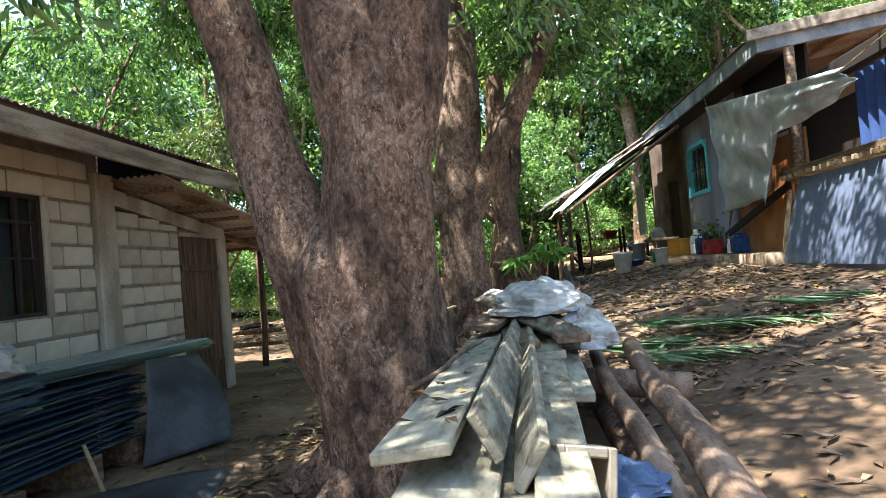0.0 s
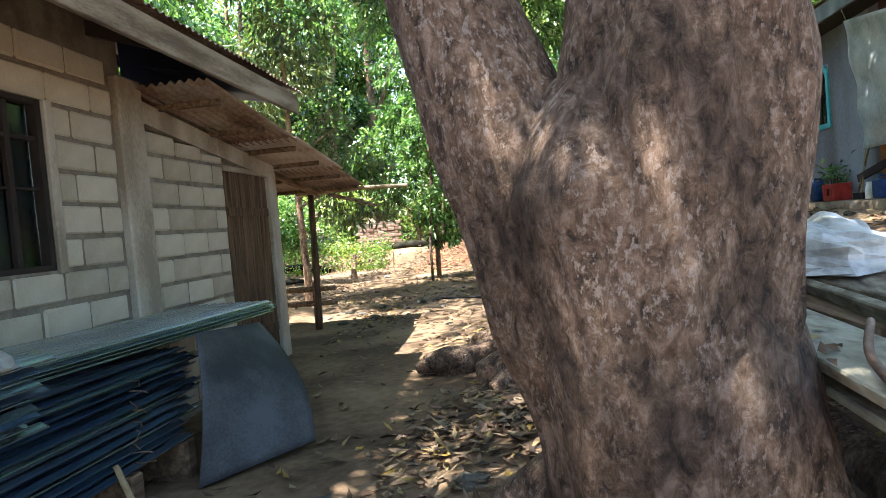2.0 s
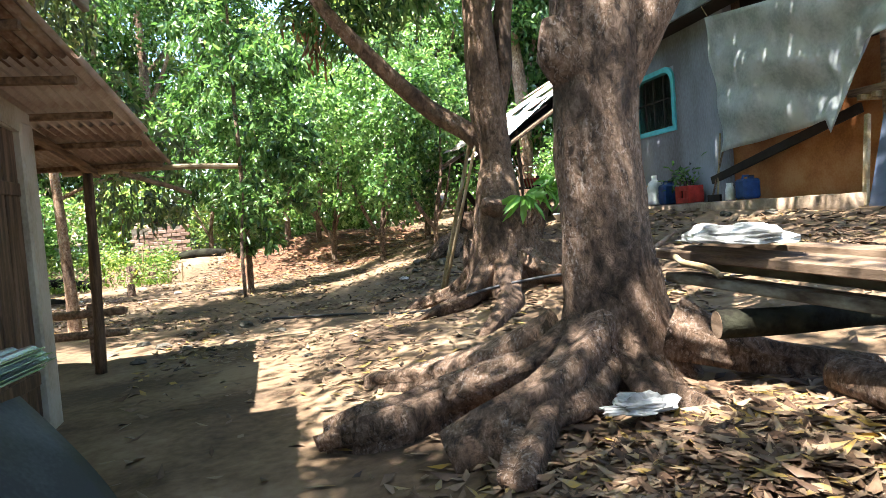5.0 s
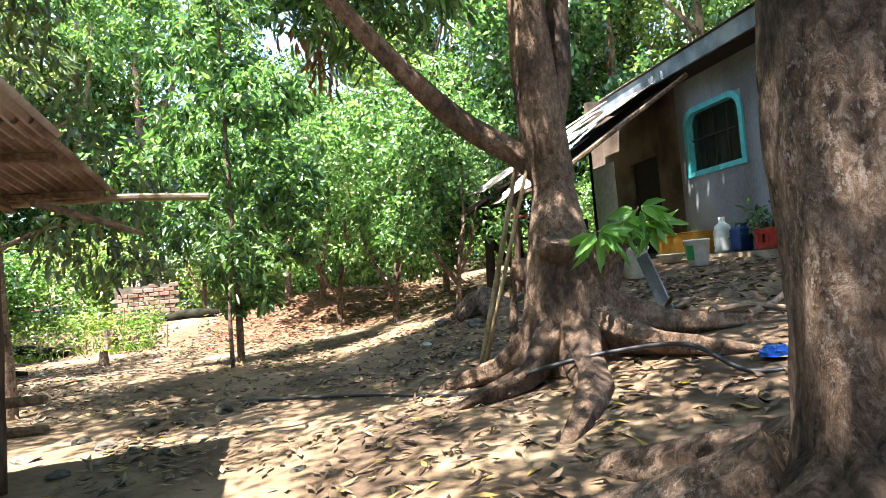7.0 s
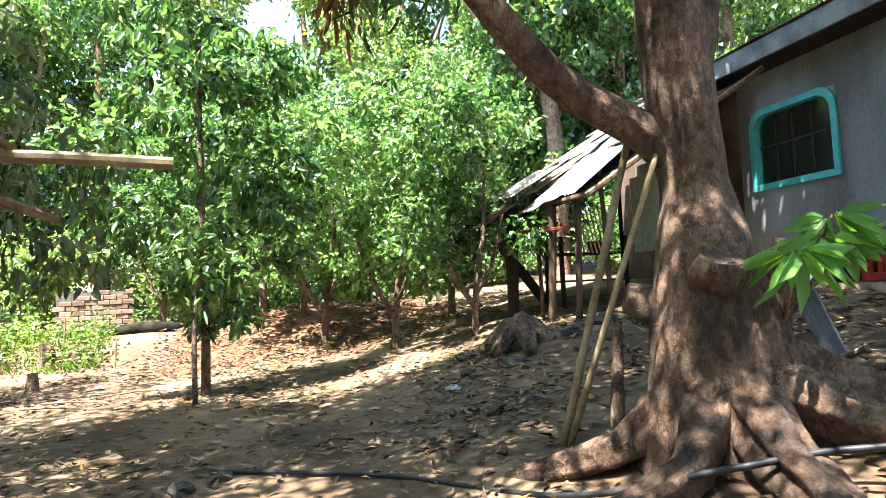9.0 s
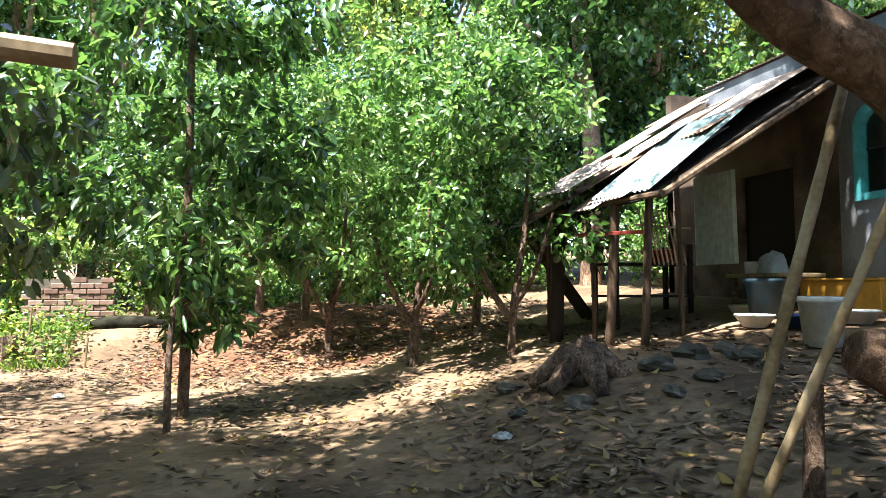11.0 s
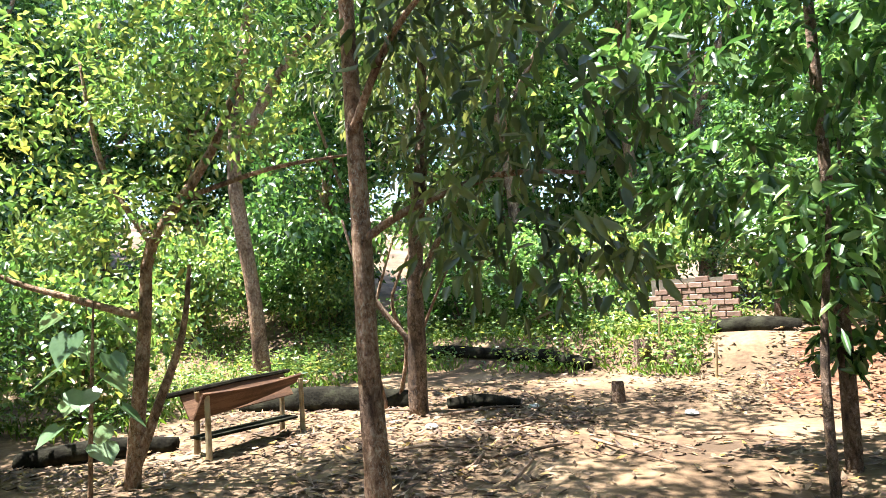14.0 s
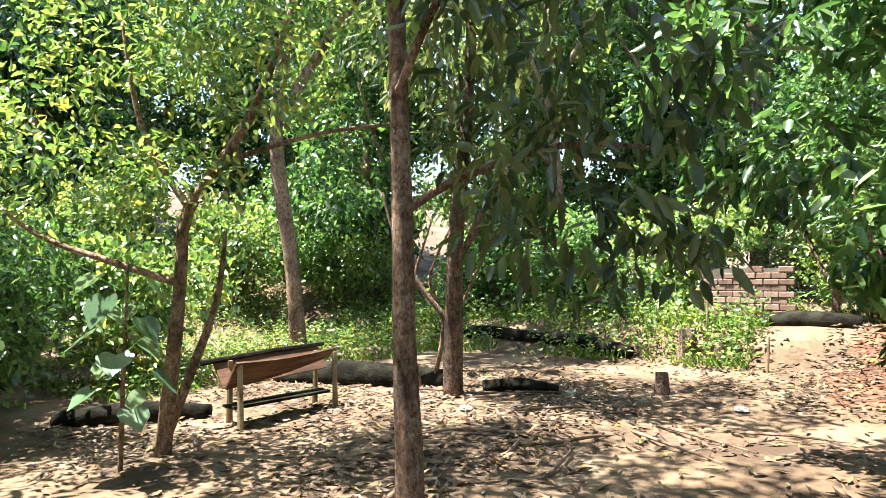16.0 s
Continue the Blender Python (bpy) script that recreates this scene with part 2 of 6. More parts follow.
M_BRICK = material("red_brown_brick", [(0.16, 0.095, 0.072), (0.30, 0.19, 0.145), (0.42, 0.30, 0.24)], 0.9, 0, 5, 0.4, 60, objrand=0.5)
M_STONE = material("field_stone", [(0.035, 0.034, 0.026), (0.075, 0.068, 0.054), (0.14, 0.125, 0.10)], 0.9, 0, 5, 0.6, 35, objrand=0.4)
M_RED = plain("red_plastic", (0.30, 0.028, 0.022), 0.45, vary=0.3)
M_BLUE = plain("blue_plastic", (0.014, 0.045, 0.14), 0.45, vary=0.3)
M_YELLOW = plain("ochre_box", (0.48, 0.24, 0.035), 0.6)
M_WHITE = plain("white_plastic", (0.66, 0.66, 0.62), 0.45)
M_GREEN = plain("green_label", (0.03, 0.2, 0.06), 0.5)
M_BLACK = plain("black_rubber_hose", (0.02, 0.021, 0.024), 0.5)
M_FROND = material("palm_frond", [(0.03, 0.07, 0.025), (0.06, 0.12, 0.05), (0.12, 0.17, 0.08)], 0.5, 0, 3, 0, 30, island=0.6)
M_GRASS = material("grass_blades", [(0.05, 0.12, 0.02), (0.12, 0.22, 0.04), (0.26, 0.32, 0.09)], 0.6, 0, 1, 0, 30, island=0.8, translucent=0.3)
M_PLINTH = material("packed_earth_ledge", [(0.13, 0.09, 0.06), (0.21, 0.15, 0.10), (0.28, 0.21, 0.15)], 0.95, 0, 4, 0.7, 25, bump_dist=0.02)


def glass(name, colour, rough):
    m = bpy.data.materials.new(name)
    m.use_nodes = True
    p = m.node_tree.nodes["Principled BSDF"]
    p.inputs["Base Color"].default_value = (*colour, 1)
    p.inputs["Roughness"].default_value = rough
    p.inputs["Transmission Weight"].default_value = 1.0
    return m


M_GLASS = glass("old_window_glass", (0.5, 0.55, 0.52), 0.12)
M_CLEAR = glass("clear_plastic", (0.85, 0.9, 0.92), 0.1)

# ---- mesh tools ----
RNG = np.random.default_rng(7)


class Mesh:
    """Collects vertices and faces of one mesh."""

    def __init__(self):
        self.v, self.f, self.n = [], [], 0

    def add(self, verts, faces):
        verts = np.asarray(verts, float)
        self.v.append(verts)
        self.f.extend([tuple(i + self.n for i in face) for face in faces])
        self.n += len(verts)
        return self

    def box(self, lo, hi, bevel=0.0, m=None):
        lo, hi = np.array(lo, float), np.array(hi, float)
        b = min(bevel, *(0.45 * (hi - lo)))
        if b <= 0:
            v = [[(lo, hi)[i >> a & 1][a] for a in range(3)] for i in range(8)]
            f = [(0, 2, 3, 1), (4, 5, 7, 6), (0, 1, 5, 4), (2, 6, 7, 3), (0, 4, 6, 2), (1, 3, 7, 5)]
        else:
            v, f = [], []
            for i in range(8):
                s = np.array([1 if i >> a & 1 else -1 for a in range(3)])
                c = np.where(s > 0, hi, lo)
                for a in range(3):
                    off = -s * b
                    off[a] = 0
                    v.append(c + off)
            for a in range(3):
                o, q = (a + 1) % 3, (a + 2) % 3
                for side in (0, 1):
                    ring = [(side << a) | (x << o) | (y << q) for x, y in ((0, 0), (1, 0), (1, 1), (0, 1))]
                    face = [r * 3 + a for r in ring]
                    f.append(tuple(face if side else face[::-1]))
                for x in (0, 1):
                    for y in (0, 1):
                        i0, i1 = (x << o) | (y << q), (1 << a) | (x << o) | (y << q)
                        f.append((i0 * 3 + o, i1 * 3 + o, i1 * 3 + q, i0 * 3 + q))
            for i in range(8):
                f.append((i * 3, i * 3 + 1, i * 3 + 2))
            v = np.array(v)
        v = np.asarray(v)
        if m is not None:
            v = np.array([m @ Vector(x) for x in v])
        return self.add(v, f)

    def tube(self, pts, radii, sides=8, cap=True, rough=0.0, seed=0, squash=None):
        pts = [Vector(p) for p in pts]
        rng = np.random.default_rng(seed)
        v, f = [], []
        ref = Vector((1, 0, 0)) if abs((pts[1] - pts[0]).normalized().x) < 0.8 else Vector((0, 1, 0))
        lob = rng.uniform(-1, 1, sides)
        for i, p in enumerate(pts):
            t = (pts[min(i + 1, len(pts) - 1)] - pts[max(i - 1, 0)]).normalized()
            a = (ref - t * ref.dot(t)).normalized()
            b = t.cross(a)
            ref = a
            for s in range(sides):
                w = 2 * math.pi * s / sides
                r = radii[i] * (1 + rough * (0.6 * lob[s] + 0.6 * rng.uniform(-1, 1)))
                d = a * math.cos(w) + b * math.sin(w)
                if squash is not None:
                    d.z *= squash
                v.append(p + d * r)
        n = len(pts)
        for i in range(n - 1):
            for s in range(sides):
                s2 = (s + 1) % sides
                f.append((i * sides + s, i * sides + s2, (i + 1) * sides + s2, (i + 1) * sides + s))
        if cap:
            f.append(tuple(range(sides - 1, -1, -1)))
            f.append(tuple((n - 1) * sides + s for s in range(sides)))
        return self.add(v, f)

    def lathe(self, profile, sides=20, at=(0, 0, 0)):
        v, f = [], []
        for r, z in profile:
            for s in range(sides):
                w = 2 * math.pi * s / sides
                v.append((at[0] + r * math.cos(w), at[1] + r * math.sin(w), at[2] + z))
        for i in range(len(profile) - 1):
            for s in range(sides):
                s2 = (s + 1) % sides
                f.append((i * sides + s, i * sides + s2, (i + 1) * sides + s2, (i + 1) * sides + s))
        return self.add(v, f)

    def sheet(self, fn, nu, nv, thick=0.0):
        """A surface fn(u, v) over 0..1, with a thickness downwards along its own normal (approximately z)."""
        P = np.array([[fn(i / nu, j / nv) for j in range(nv + 1)] for i in range(nu + 1)], float)
        v = P.reshape(-1, 3)
        w = nv + 1
        f = [(i * w + j, (i + 1) * w + j, (i + 1) * w + j + 1, i * w + j + 1) for i in range(nu) for j in range(nv)]
        if thick:
            n0 = len(v)
            gu, gv = np.gradient(P, axis=0), np.gradient(P, axis=1)
            nn = np.cross(gu, gv)
            nn /= np.linalg.norm(nn, axis=2, keepdims=True) + 1e-9
            v = np.vstack([v, (P - nn * thick).reshape(-1, 3)])
            f += [tuple(n0 + i for i in reversed(q)) for q in f[:nu * nv]]
            for i in range(nu):
                f.append((i * w, n0 + i * w, n0 + (i + 1) * w, (i + 1) * w))
                f.append((i * w + nv, (i + 1) * w + nv, n0 + (i + 1) * w + nv, n0 + i * w + nv))
            for j in range(nv):
                f.append((j, j + 1, n0 + j + 1, n0 + j))
                f.append((nu * w + j, n0 + nu * w + j, n0 + nu * w + j + 1, nu * w + j + 1))
        return self.add(v, f)

    def data(self, name, mat, smooth=False):
        me = bpy.data.meshes.new(name)
        me.from_pydata([tuple(x) for x in np.vstack(self.v)], [], self.f)
        me.materials.append(mat)
        if smooth:
            me.polygons.foreach_set("use_smooth", [True] * len(me.polygons))
        me.update()
        return me


def part(name, mesh, mat, parent=None, label="", smooth=False):
    """Links one mesh as an object, under its thing or part if given."""
    ob = new(name, mesh.data(name, mat, smooth) if isinstance(mesh, Mesh) else mesh)
    if parent is not None:
        ob.parent = parent
    if label:
        tagged(ob, label)
    return ob


def thing(name, at, label, category, group="", kind=""):
    ob = new(name)
    ob.empty_display_size = 0.1
    ob.matrix_basis = at if isinstance(at, Matrix) else Matrix.Translation(at)
    return tagged(ob, label, category, group, kind)


def tri_mesh(name, V, F, mat):
    me = bpy.data.meshes.new(name)
    nf, k = F.shape
    me.vertices.add(len(V))
    me.vertices.foreach_set("co", V.astype(np.float32).ravel())
    me.loops.add(nf * k)
    me.loops.foreach_set("vertex_index", F.astype(np.int32).ravel())
    me.polygons.add(nf)
    me.polygons.foreach_set("loop_start", np.arange(0, nf * k, k, dtype=np.int32))
    me.polygons.foreach_set("loop_total", np.full(nf, k, dtype=np.int32))
    me.materials.append(mat)
    me.update(calc_edges=True)
    me.validate()
    return me


def leaf_mesh(name, C, D, mat, length=0.16, width=0.05, rng=None, curl=0.25, full=True):
    """One folded, bent blade at each centre C, growing along D."""
    rng = rng or RNG
    n = len(C)
    D = D / (np.linalg.norm(D, axis=1, keepdims=True) + 1e-9)
    S = np.cross(D, np.array([0, 0, 1.0]) + 0.75 * rng.normal(size=(n, 3)))
    S /= np.linalg.norm(S, axis=1, keepdims=True) + 1e-9
    N = np.cross(S, D)
    L = (length * rng.uniform(0.6, 1.25, n))[:, None]
    W = (width * rng.uniform(0.7, 1.2, n))[:, None]
    bend = (curl * rng.uniform(0.2, 1, n))[:, None]
    base, tip = C, C + D * L - N * L * bend
    mid = C + D * L * 0.48
    left, right = mid + S * W / 2 + N * W * 0.22, mid - S * W / 2 + N * W * 0.22
    if full:
        lo, hi = C + D * L * 0.28, C + D * L * 0.68 - N * L * bend * 0.4
        V = np.stack([base, lo + S * W * 0.45 + N * W * 0.15, hi + S * W * 0.42 + N * W * 0.15, tip, hi - S * W * 0.42 + N * W * 0.15, lo - S * W * 0.45 + N * W * 0.15], 1).reshape(-1, 3)
        i = np.arange(n)[:, None] * 6
        F = np.concatenate([i + [0, 2, 1], i + [0, 3, 2], i + [0, 4, 3], i + [0, 5, 4]], 1).reshape(-1, 3)
        return tri_mesh(name, V, F, mat)
    V = np.stack([base, left, tip, right], 1).reshape(-1, 3)
    i = np.arange(n)[:, None] * 4
    F = np.concatenate([i + [0, 2, 1], i + [0, 3, 2]], 1).reshape(-1, 3)
    return tri_mesh(name, V, F, mat)


def crown_points(blobs, n, rng, tuft=14, spread=0.22, droop=0.5, hollow=0.45):
    """Leaf places and directions in tufts, scattered in the outer part of ellipsoid blobs (x, y, z, rx, ry, rz)."""
    B = np.array(blobs, float)
    vol = (B[:, 3] * B[:, 4] * B[:, 5]) ** 0.75
    nt = max(1, n // tuft)
    which = rng.choice(len(B), nt, p=vol / vol.sum())
    d = rng.normal(size=(nt, 3))
    d /= np.linalg.norm(d, axis=1, keepdims=True)
    r = (hollow + (1 - hollow) * rng.uniform(0, 1, nt) ** 0.6) * rng.uniform(0.82, 1.12, nt)
    T = B[which, :3] + d * r[:, None] * B[which, 3:]
    C = np.repeat(T, tuft, 0)
    out = np.repeat(d, tuft, 0)
    dirs = rng.normal(size=C.shape) + 0.7 * out
    dirs[:, 2] -= droop
    C = C + rng.normal(size=C.shape) * spread * 0.5
    return C, dirs


# ---- the lie of the land ----
PX = [-400, -60, -15, -7, -3, -1, 0.7, 2.5, 4.3, 5.2, 6, 12, 40, 400]
PZ = [-1.5, -1.0, -0.25, -0.05, -0.06, 0.0, 0.20, 0.55, 0.86, 0.98, 1.05, 1.3, 2.2, 6]


def ground_z(x, y):
    s = min(max((6 - y) / 4, 0), 1)
    z = float(np.interp(x - 1.2 * s * s * (3 - 2 * s), PX, PZ))
    k = 0.012 + 0.02 * min(max(x / 2.5, 0), 1)
    z += k * min(max(y - 8, -4), 17)
    if y > 24:
        z += 0.07 * min(y - 24, 60)
    # the slope beyond the fallen logs
    h = min(max((-x - 12.6) / 3, 0), 1) * min(max((y - 12) / 3, 0), 1)
    z += 0.24 * h * min(max(-x - 12.6, 0), 30)
    # the bank at the yard's far edge
    b = min(max((y - 20.0) / 1.3, 0), 1) * min(max((-1.4 - x) / 2.8, 0), 1)
    z += 0.5 * b * b * (3 - 2 * b)
    # the red mound under the far bushes
    z += 0.85 * math.exp(-(((x + 0.6) / 2.2) ** 2 + ((y - 21.3) / 1.8) ** 2))
    z += 0.15 * math.exp(-(((x - 1.9) / 0.8) ** 2 + ((y - 13.7) / 0.8) ** 2))
    # leaf-filled hollow's rim by the big tree
    z += 0.2 * math.exp(-(((x - 0.55) / 0.75) ** 2 + ((y - 5.1) / 0.7) ** 2))
    return z + 0.035 * noise.noise(Vector((x * 0.8, y * 0.8, 0))) + 0.018 * noise.noise(Vector((x * 2.7, y * 2.7, 5)))


def axis(lo, hi, step, far):
    mid = np.arange(lo, hi + step / 2, step)
    grow, a, d = [], 0, step
    while a < far:
        d *= 1.35
        a += d
        grow.append(a)
    return np.concatenate([lo - np.array(grow[::-1]), mid, hi + np.array(grow)])


gx, gy = axis(-11, 7, 0.14, 400), axis(-2, 25, 0.14, 400)
GV = np.array([(x, y, ground_z(x, y)) for x in gx for y in gy])
ii, jj = np.meshgrid(np.arange(len(gx) - 1), np.arange(len(gy) - 1), indexing="ij")
q = (ii * len(gy) + jj).ravel()
ground_mesh = tri_mesh("ground", GV, np.stack([q, q + len(gy), q + len(gy) + 1, q + 1], 1), M_GROUND)
ground_mesh.polygons.foreach_set("use_smooth", [True] * len(ground_mesh.polygons))
tagged(new("ground", ground_mesh), "bare brown earth yard strewn with dry leaves", "ground", kind="structure")


# ---- trees ----
def path_points(pts, n):
    """A smooth line through the points."""
    P = [Vector(p) for p in pts]
    out = []
    for i in range(n):
        u = i / (n - 1) * (len(P) - 1)
        k = min(int(u), len(P) - 2)
        w = u - k
        a, b, c, d = P[max(k - 1, 0)], P[k], P[k + 1], P[min(k + 2, len(P) - 1)]
        out.append(0.5 * ((2 * b) + (c - a) * w + (2 * a - 5 * b + 4 * c - d) * w * w + (3 * b - a - 3 * c + d) * w ** 3))
    return out


def bark_tube(mesh, pts, radii, n=24, sides=20, seed=0, lumps=0.10, flare=None):
    """A trunk or limb with lumps that run along it."""
    line = path_points(pts, n)
    rad = np.interp(np.linspace(0, 1, n), np.linspace(0, 1, len(radii)), radii)
    v, f = [], []
    ref = Vector((1, 0, 0))
    if abs((line[1] - line[0]).normalized().x) > 0.8:
        ref = Vector((0, 1, 0))
    for i, p in enumerate(line):
        t = (line[min(i + 1, n - 1)] - line[max(i - 1, 0)]).normalized()
        a = (ref - t * ref.dot(t)).normalized()
        b = t.cross(a)
        ref = a
        for s in range(sides):
            w = 2 * math.pi * s / sides
            d = a * math.cos(w) + b * math.sin(w)
            r = rad[i] * (1 + lumps * noise.noise(d * 1.3 + Vector((seed, 0, p.z * 0.8))) * 1.6 + lumps * 0.5 * noise.noise(d * 4 + Vector((seed, 0, p.z * 2.5))) + lumps * 0.32 * noise.noise(d * 9 + Vector((0, seed, p.z * 6))))
            if flare:
                r *= 1 + flare * max(0, 1 - i / (n * 0.3)) ** 2 * (0.6 + 0.5 * math.cos(w * 5 + seed))
            v.append(p + d * r)
    for i in range(n - 1):
        for s in range(sides):
            s2 = (s + 1) % sides
            f.append((i * sides + s, i * sides + s2, (i + 1) * sides + s2, (i + 1) * sides + s))
    f.append(tuple(range(sides - 1, -1, -1)))
    f.append(tuple((n - 1) * sides + s for s in range(sides)))
    mesh.add(v, f)


def big_tree(name, label, base, trunk, limbs, roots, blobs, leaves, seed, leaf=M_LEAF_DARK, ll=0.20, lw=0.05, flare=0.5, bark=M_BARK, root=1.0, shade_blobs=()):
    """A tree with a lumpy trunk, limbs, surface roots and a crown of leaf tufts; an unseen upper layer of leaves can be
    added for shade. All places are in the world.
    """
    bz = ground_z(*base[:2])
    t = thing(name, (base[0], base[1], bz), label, "tree")
    off = Vector((base[0], base[1], bz))

    def rel(pts):
        return [Vector(p) - off for p in pts]
    m = Mesh()
    bark_tube(m, rel(trunk[0]), trunk[1], 64, 48, seed, 0.12, flare)
    part("trunk", m, bark, t, smooth=True)
    for k, (pts, radii) in enumerate(limbs):
        m = Mesh()
        bark_tube(m, rel(pts), radii, 44, 30, seed + k + 1, 0.13)
        part("limb", m, bark, t, smooth=True)
    for k, (pts, radii) in enumerate(roots):
        m = Mesh()
        bark_tube(m, rel([(x, y, ground_z(x, y) + h) for x, y, h in pts]), [q * root for q in radii], 44, 22, seed + 20 + k, 0.42)
        part("root", m, bark, t, smooth=True)
    if leaves:
        rng = np.random.default_rng(seed)
        C, D = crown_points(np.array(blobs) - np.array([*off, 0, 0, 0]), leaves, rng)
        part("crown", leaf_mesh("crown", C, D, leaf, ll, lw, rng), leaf, t)
    # added leaves high out of view, there only to block sun
    if shade_blobs:
        rng = np.random.default_rng(seed + 1)
        C, D = crown_points(np.array(shade_blobs) - np.array([*off, 0, 0, 0]), 950 * len(shade_blobs), rng, spread=0.5, hollow=0.1)
        part("upper_crown", leaf_mesh("upper_crown", C, D, leaf, 0.26, 0.085, rng, full=False), leaf, t)
    return t


# ---- the three mango trees along the walk ----
# the outlying high crown blobs are also added, mostly unseen, to cast shade
big_tree("mango_tree", "large old mango tree with a forked grey-brown trunk", (0.5, 3.15),
         ([(0.62, 3.2, -0.15), (0.52, 3.17, 0.4), (0.42, 3.15, 1.0), (0.36, 3.13, 1.45), (0.34, 3.12, 1.75)], [0.58, 0.45, 0.425, 0.42, 0.2]),
         [([(0.36, 3.18, 0.5), (0.22, 3.18, 1.05), (0.02, 3.18, 1.6), (-0.18, 3.2, 2.2), (-0.36, 3.2, 3.0), (-0.9, 2.9, 4.8)], [0.22, 0.31, 0.25, 0.185, 0.175, 0.13]),
          ([(0.46, 3.12, 0.5), (0.47, 3.08, 1.05), (0.52, 3.0, 1.6), (0.56, 2.95, 2.1), (0.57, 2.96, 2.55)], [0.26, 0.36, 0.325, 0.28, 0.17]),
          ([(0.52, 2.96, 1.9), (0.45, 2.95, 2.5), (0.36, 3.0, 3.1), (0.25, 3.2, 4.6), (-0.3, 3.4, 6)], [0.24, 0.25, 0.22, 0.18, 0.12]),
          ([(0.6, 2.96, 1.9), (0.74, 2.96, 2.5), (0.88, 3.0, 3.1), (1.5, 3.5, 4.6), (2.2, 3.8, 6)], [0.2, 0.23, 0.2, 0.17, 0.1])],
         [([(0.3, 2.85, 0.25), (0.05, 2.6, 0.06), (-0.2, 2.3, 0.02), (-0.35, 2.0, -0.08)], [0.16, 0.11, 0.07, 0.04]),
          ([(0.2, 3.4, 0.3), (-0.15, 3.6, 0.08), (-0.4, 3.9, 0.03), (-0.55, 4.2, -0.06)], [0.18, 0.12, 0.08, 0.05]),
          ([(0.8, 2.85, 0.2), (0.75, 2.5, 0.05), (0.6, 2.1, -0.05)], [0.15, 0.1, 0.05])],
         [(-0.2, 1.9, 6.6, 2.6, 2.2, 1.6), (1.8, 3.8, 6.4, 2.0, 2.0, 1.4), (-1.9, 2.6, 4.6, 1.2, 1.1, 0.7), (-1.3, 2.9, 3.45, 0.75, 0.6, 0.4), (1.6, 5.6, 4.1, 1.0, 0.9, 0.6), (-2.6, 3.6, 7.2, 2.0, 2.0, 0.9), (2.2, 5.2, 7.0, 1.3, 1.2, 0.9)],
         12500, 3, shade_blobs=[(-2.6, 1.2, 7.6, 2.0, 1.9, 0.8), (-0.8, 2.2, 7.8, 1.5, 1.5, 0.9), (-2.9, 4.2, 7.7, 1.5, 1.5, 0.8), (-1.5, 5.6, 8.0, 1.5, 1.2, 0.8), (-0.9, 0.7, 7.2, 1.3, 1.4, 0.7), (-3.6, 3.0, 7.6, 1.6, 1.6, 0.7), (-3.3, 4.4, 7.4, 1.3, 1.1, 0.7)])
big_tree("mango_tree", "mango tree with a straight rough trunk and sprawling surface roots", (0.82, 6.6),
         ([(0.85, 6.6, -0.1), (0.82, 6.6, 0.45), (0.78, 6.61, 1.0), (0.75, 6.61, 1.7), (0.78, 6.6, 2.4), (0.85, 6.65, 3.2), (0.9, 6.8, 4.4)], [0.52, 0.34, 0.265, 0.25, 0.26, 0.24, 0.18]),
         [([(0.85, 6.6, 1.9), (1.1, 6.5, 2.4), (1.5, 6.4, 3.1), (2.3, 6.3, 4.6)], [0.16, 0.15, 0.13, 0.09]),
          ([(0.62, 6.55, 2.0), (0.52, 6.52, 2.12), (0.48, 6.5, 2.3)], [0.14, 0.13, 0.05]),
          ([(0.85, 6.7, 3.4), (0.3, 7.0, 4.5), (-0.4, 7.4, 5.8)], [0.16, 0.13, 0.08])],
         [([(0.6, 6.55, 0.32), (0.2, 6.55, 0.14), (-0.25, 6.68, 0.09), (-0.65, 6.62, 0.08), (-0.92, 6.72, 0.02)], [0.2, 0.17, 0.14, 0.15, 0.12]),
          ([(0.6, 6.4, 0.3), (0.3, 6.15, 0.16), (-0.05, 6.05, 0.1), (-0.35, 6.1, 0.02)], [0.18, 0.15, 0.13, 0.11]),
          ([(0.2, 6.25, 0.1), (-0.05, 5.85, 0.06), (-0.2, 5.6, 0.0)], [0.12, 0.1, 0.08]),
          ([(0.5, 6.7, 0.25), (0.2, 7.0, 0.1), (-0.15, 7.3, 0.05), (-0.5, 7.7, 0.02), (-0.6, 8.1, -0.05)], [0.16, 0.13, 0.1, 0.07, 0.04]),
          ([(1.0, 6.3, 0.3), (1.3, 6.0, 0.12), (1.7, 5.7, 0.03), (2.1, 5.5, -0.06)], [0.18, 0.09, 0.06, 0.04]),
          ([(0.75, 6.35, 0.22), (0.72, 6.0, 0.06), (0.8, 5.6, -0.04)], [0.15, 0.09, 0.05]),
          ([(0.9, 6.85, 0.25), (0.95, 7.2, 0.1), (0.75, 7.6, 0.04), (0.5, 8.1, -0.04)], [0.17, 0.14, 0.1, 0.06])],
         [(0.7, 7.0, 6.9, 3.0, 2.8, 1.6), (2.6, 6.4, 5.8, 1.8, 1.8, 1.1), (-0.6, 7.6, 6.2, 1.8, 1.6, 1.0), (-2.6, 7.6, 7.0, 1.9, 1.7, 0.9), (3.4, 8.6, 7.2, 1.9, 1.8, 0.9)],
         11500, 11, shade_blobs=[(3.7, 7.8, 7.5, 1.1, 1.2, 0.7), (3.7, 9.4, 7.4, 1.1, 1.1, 0.7)])
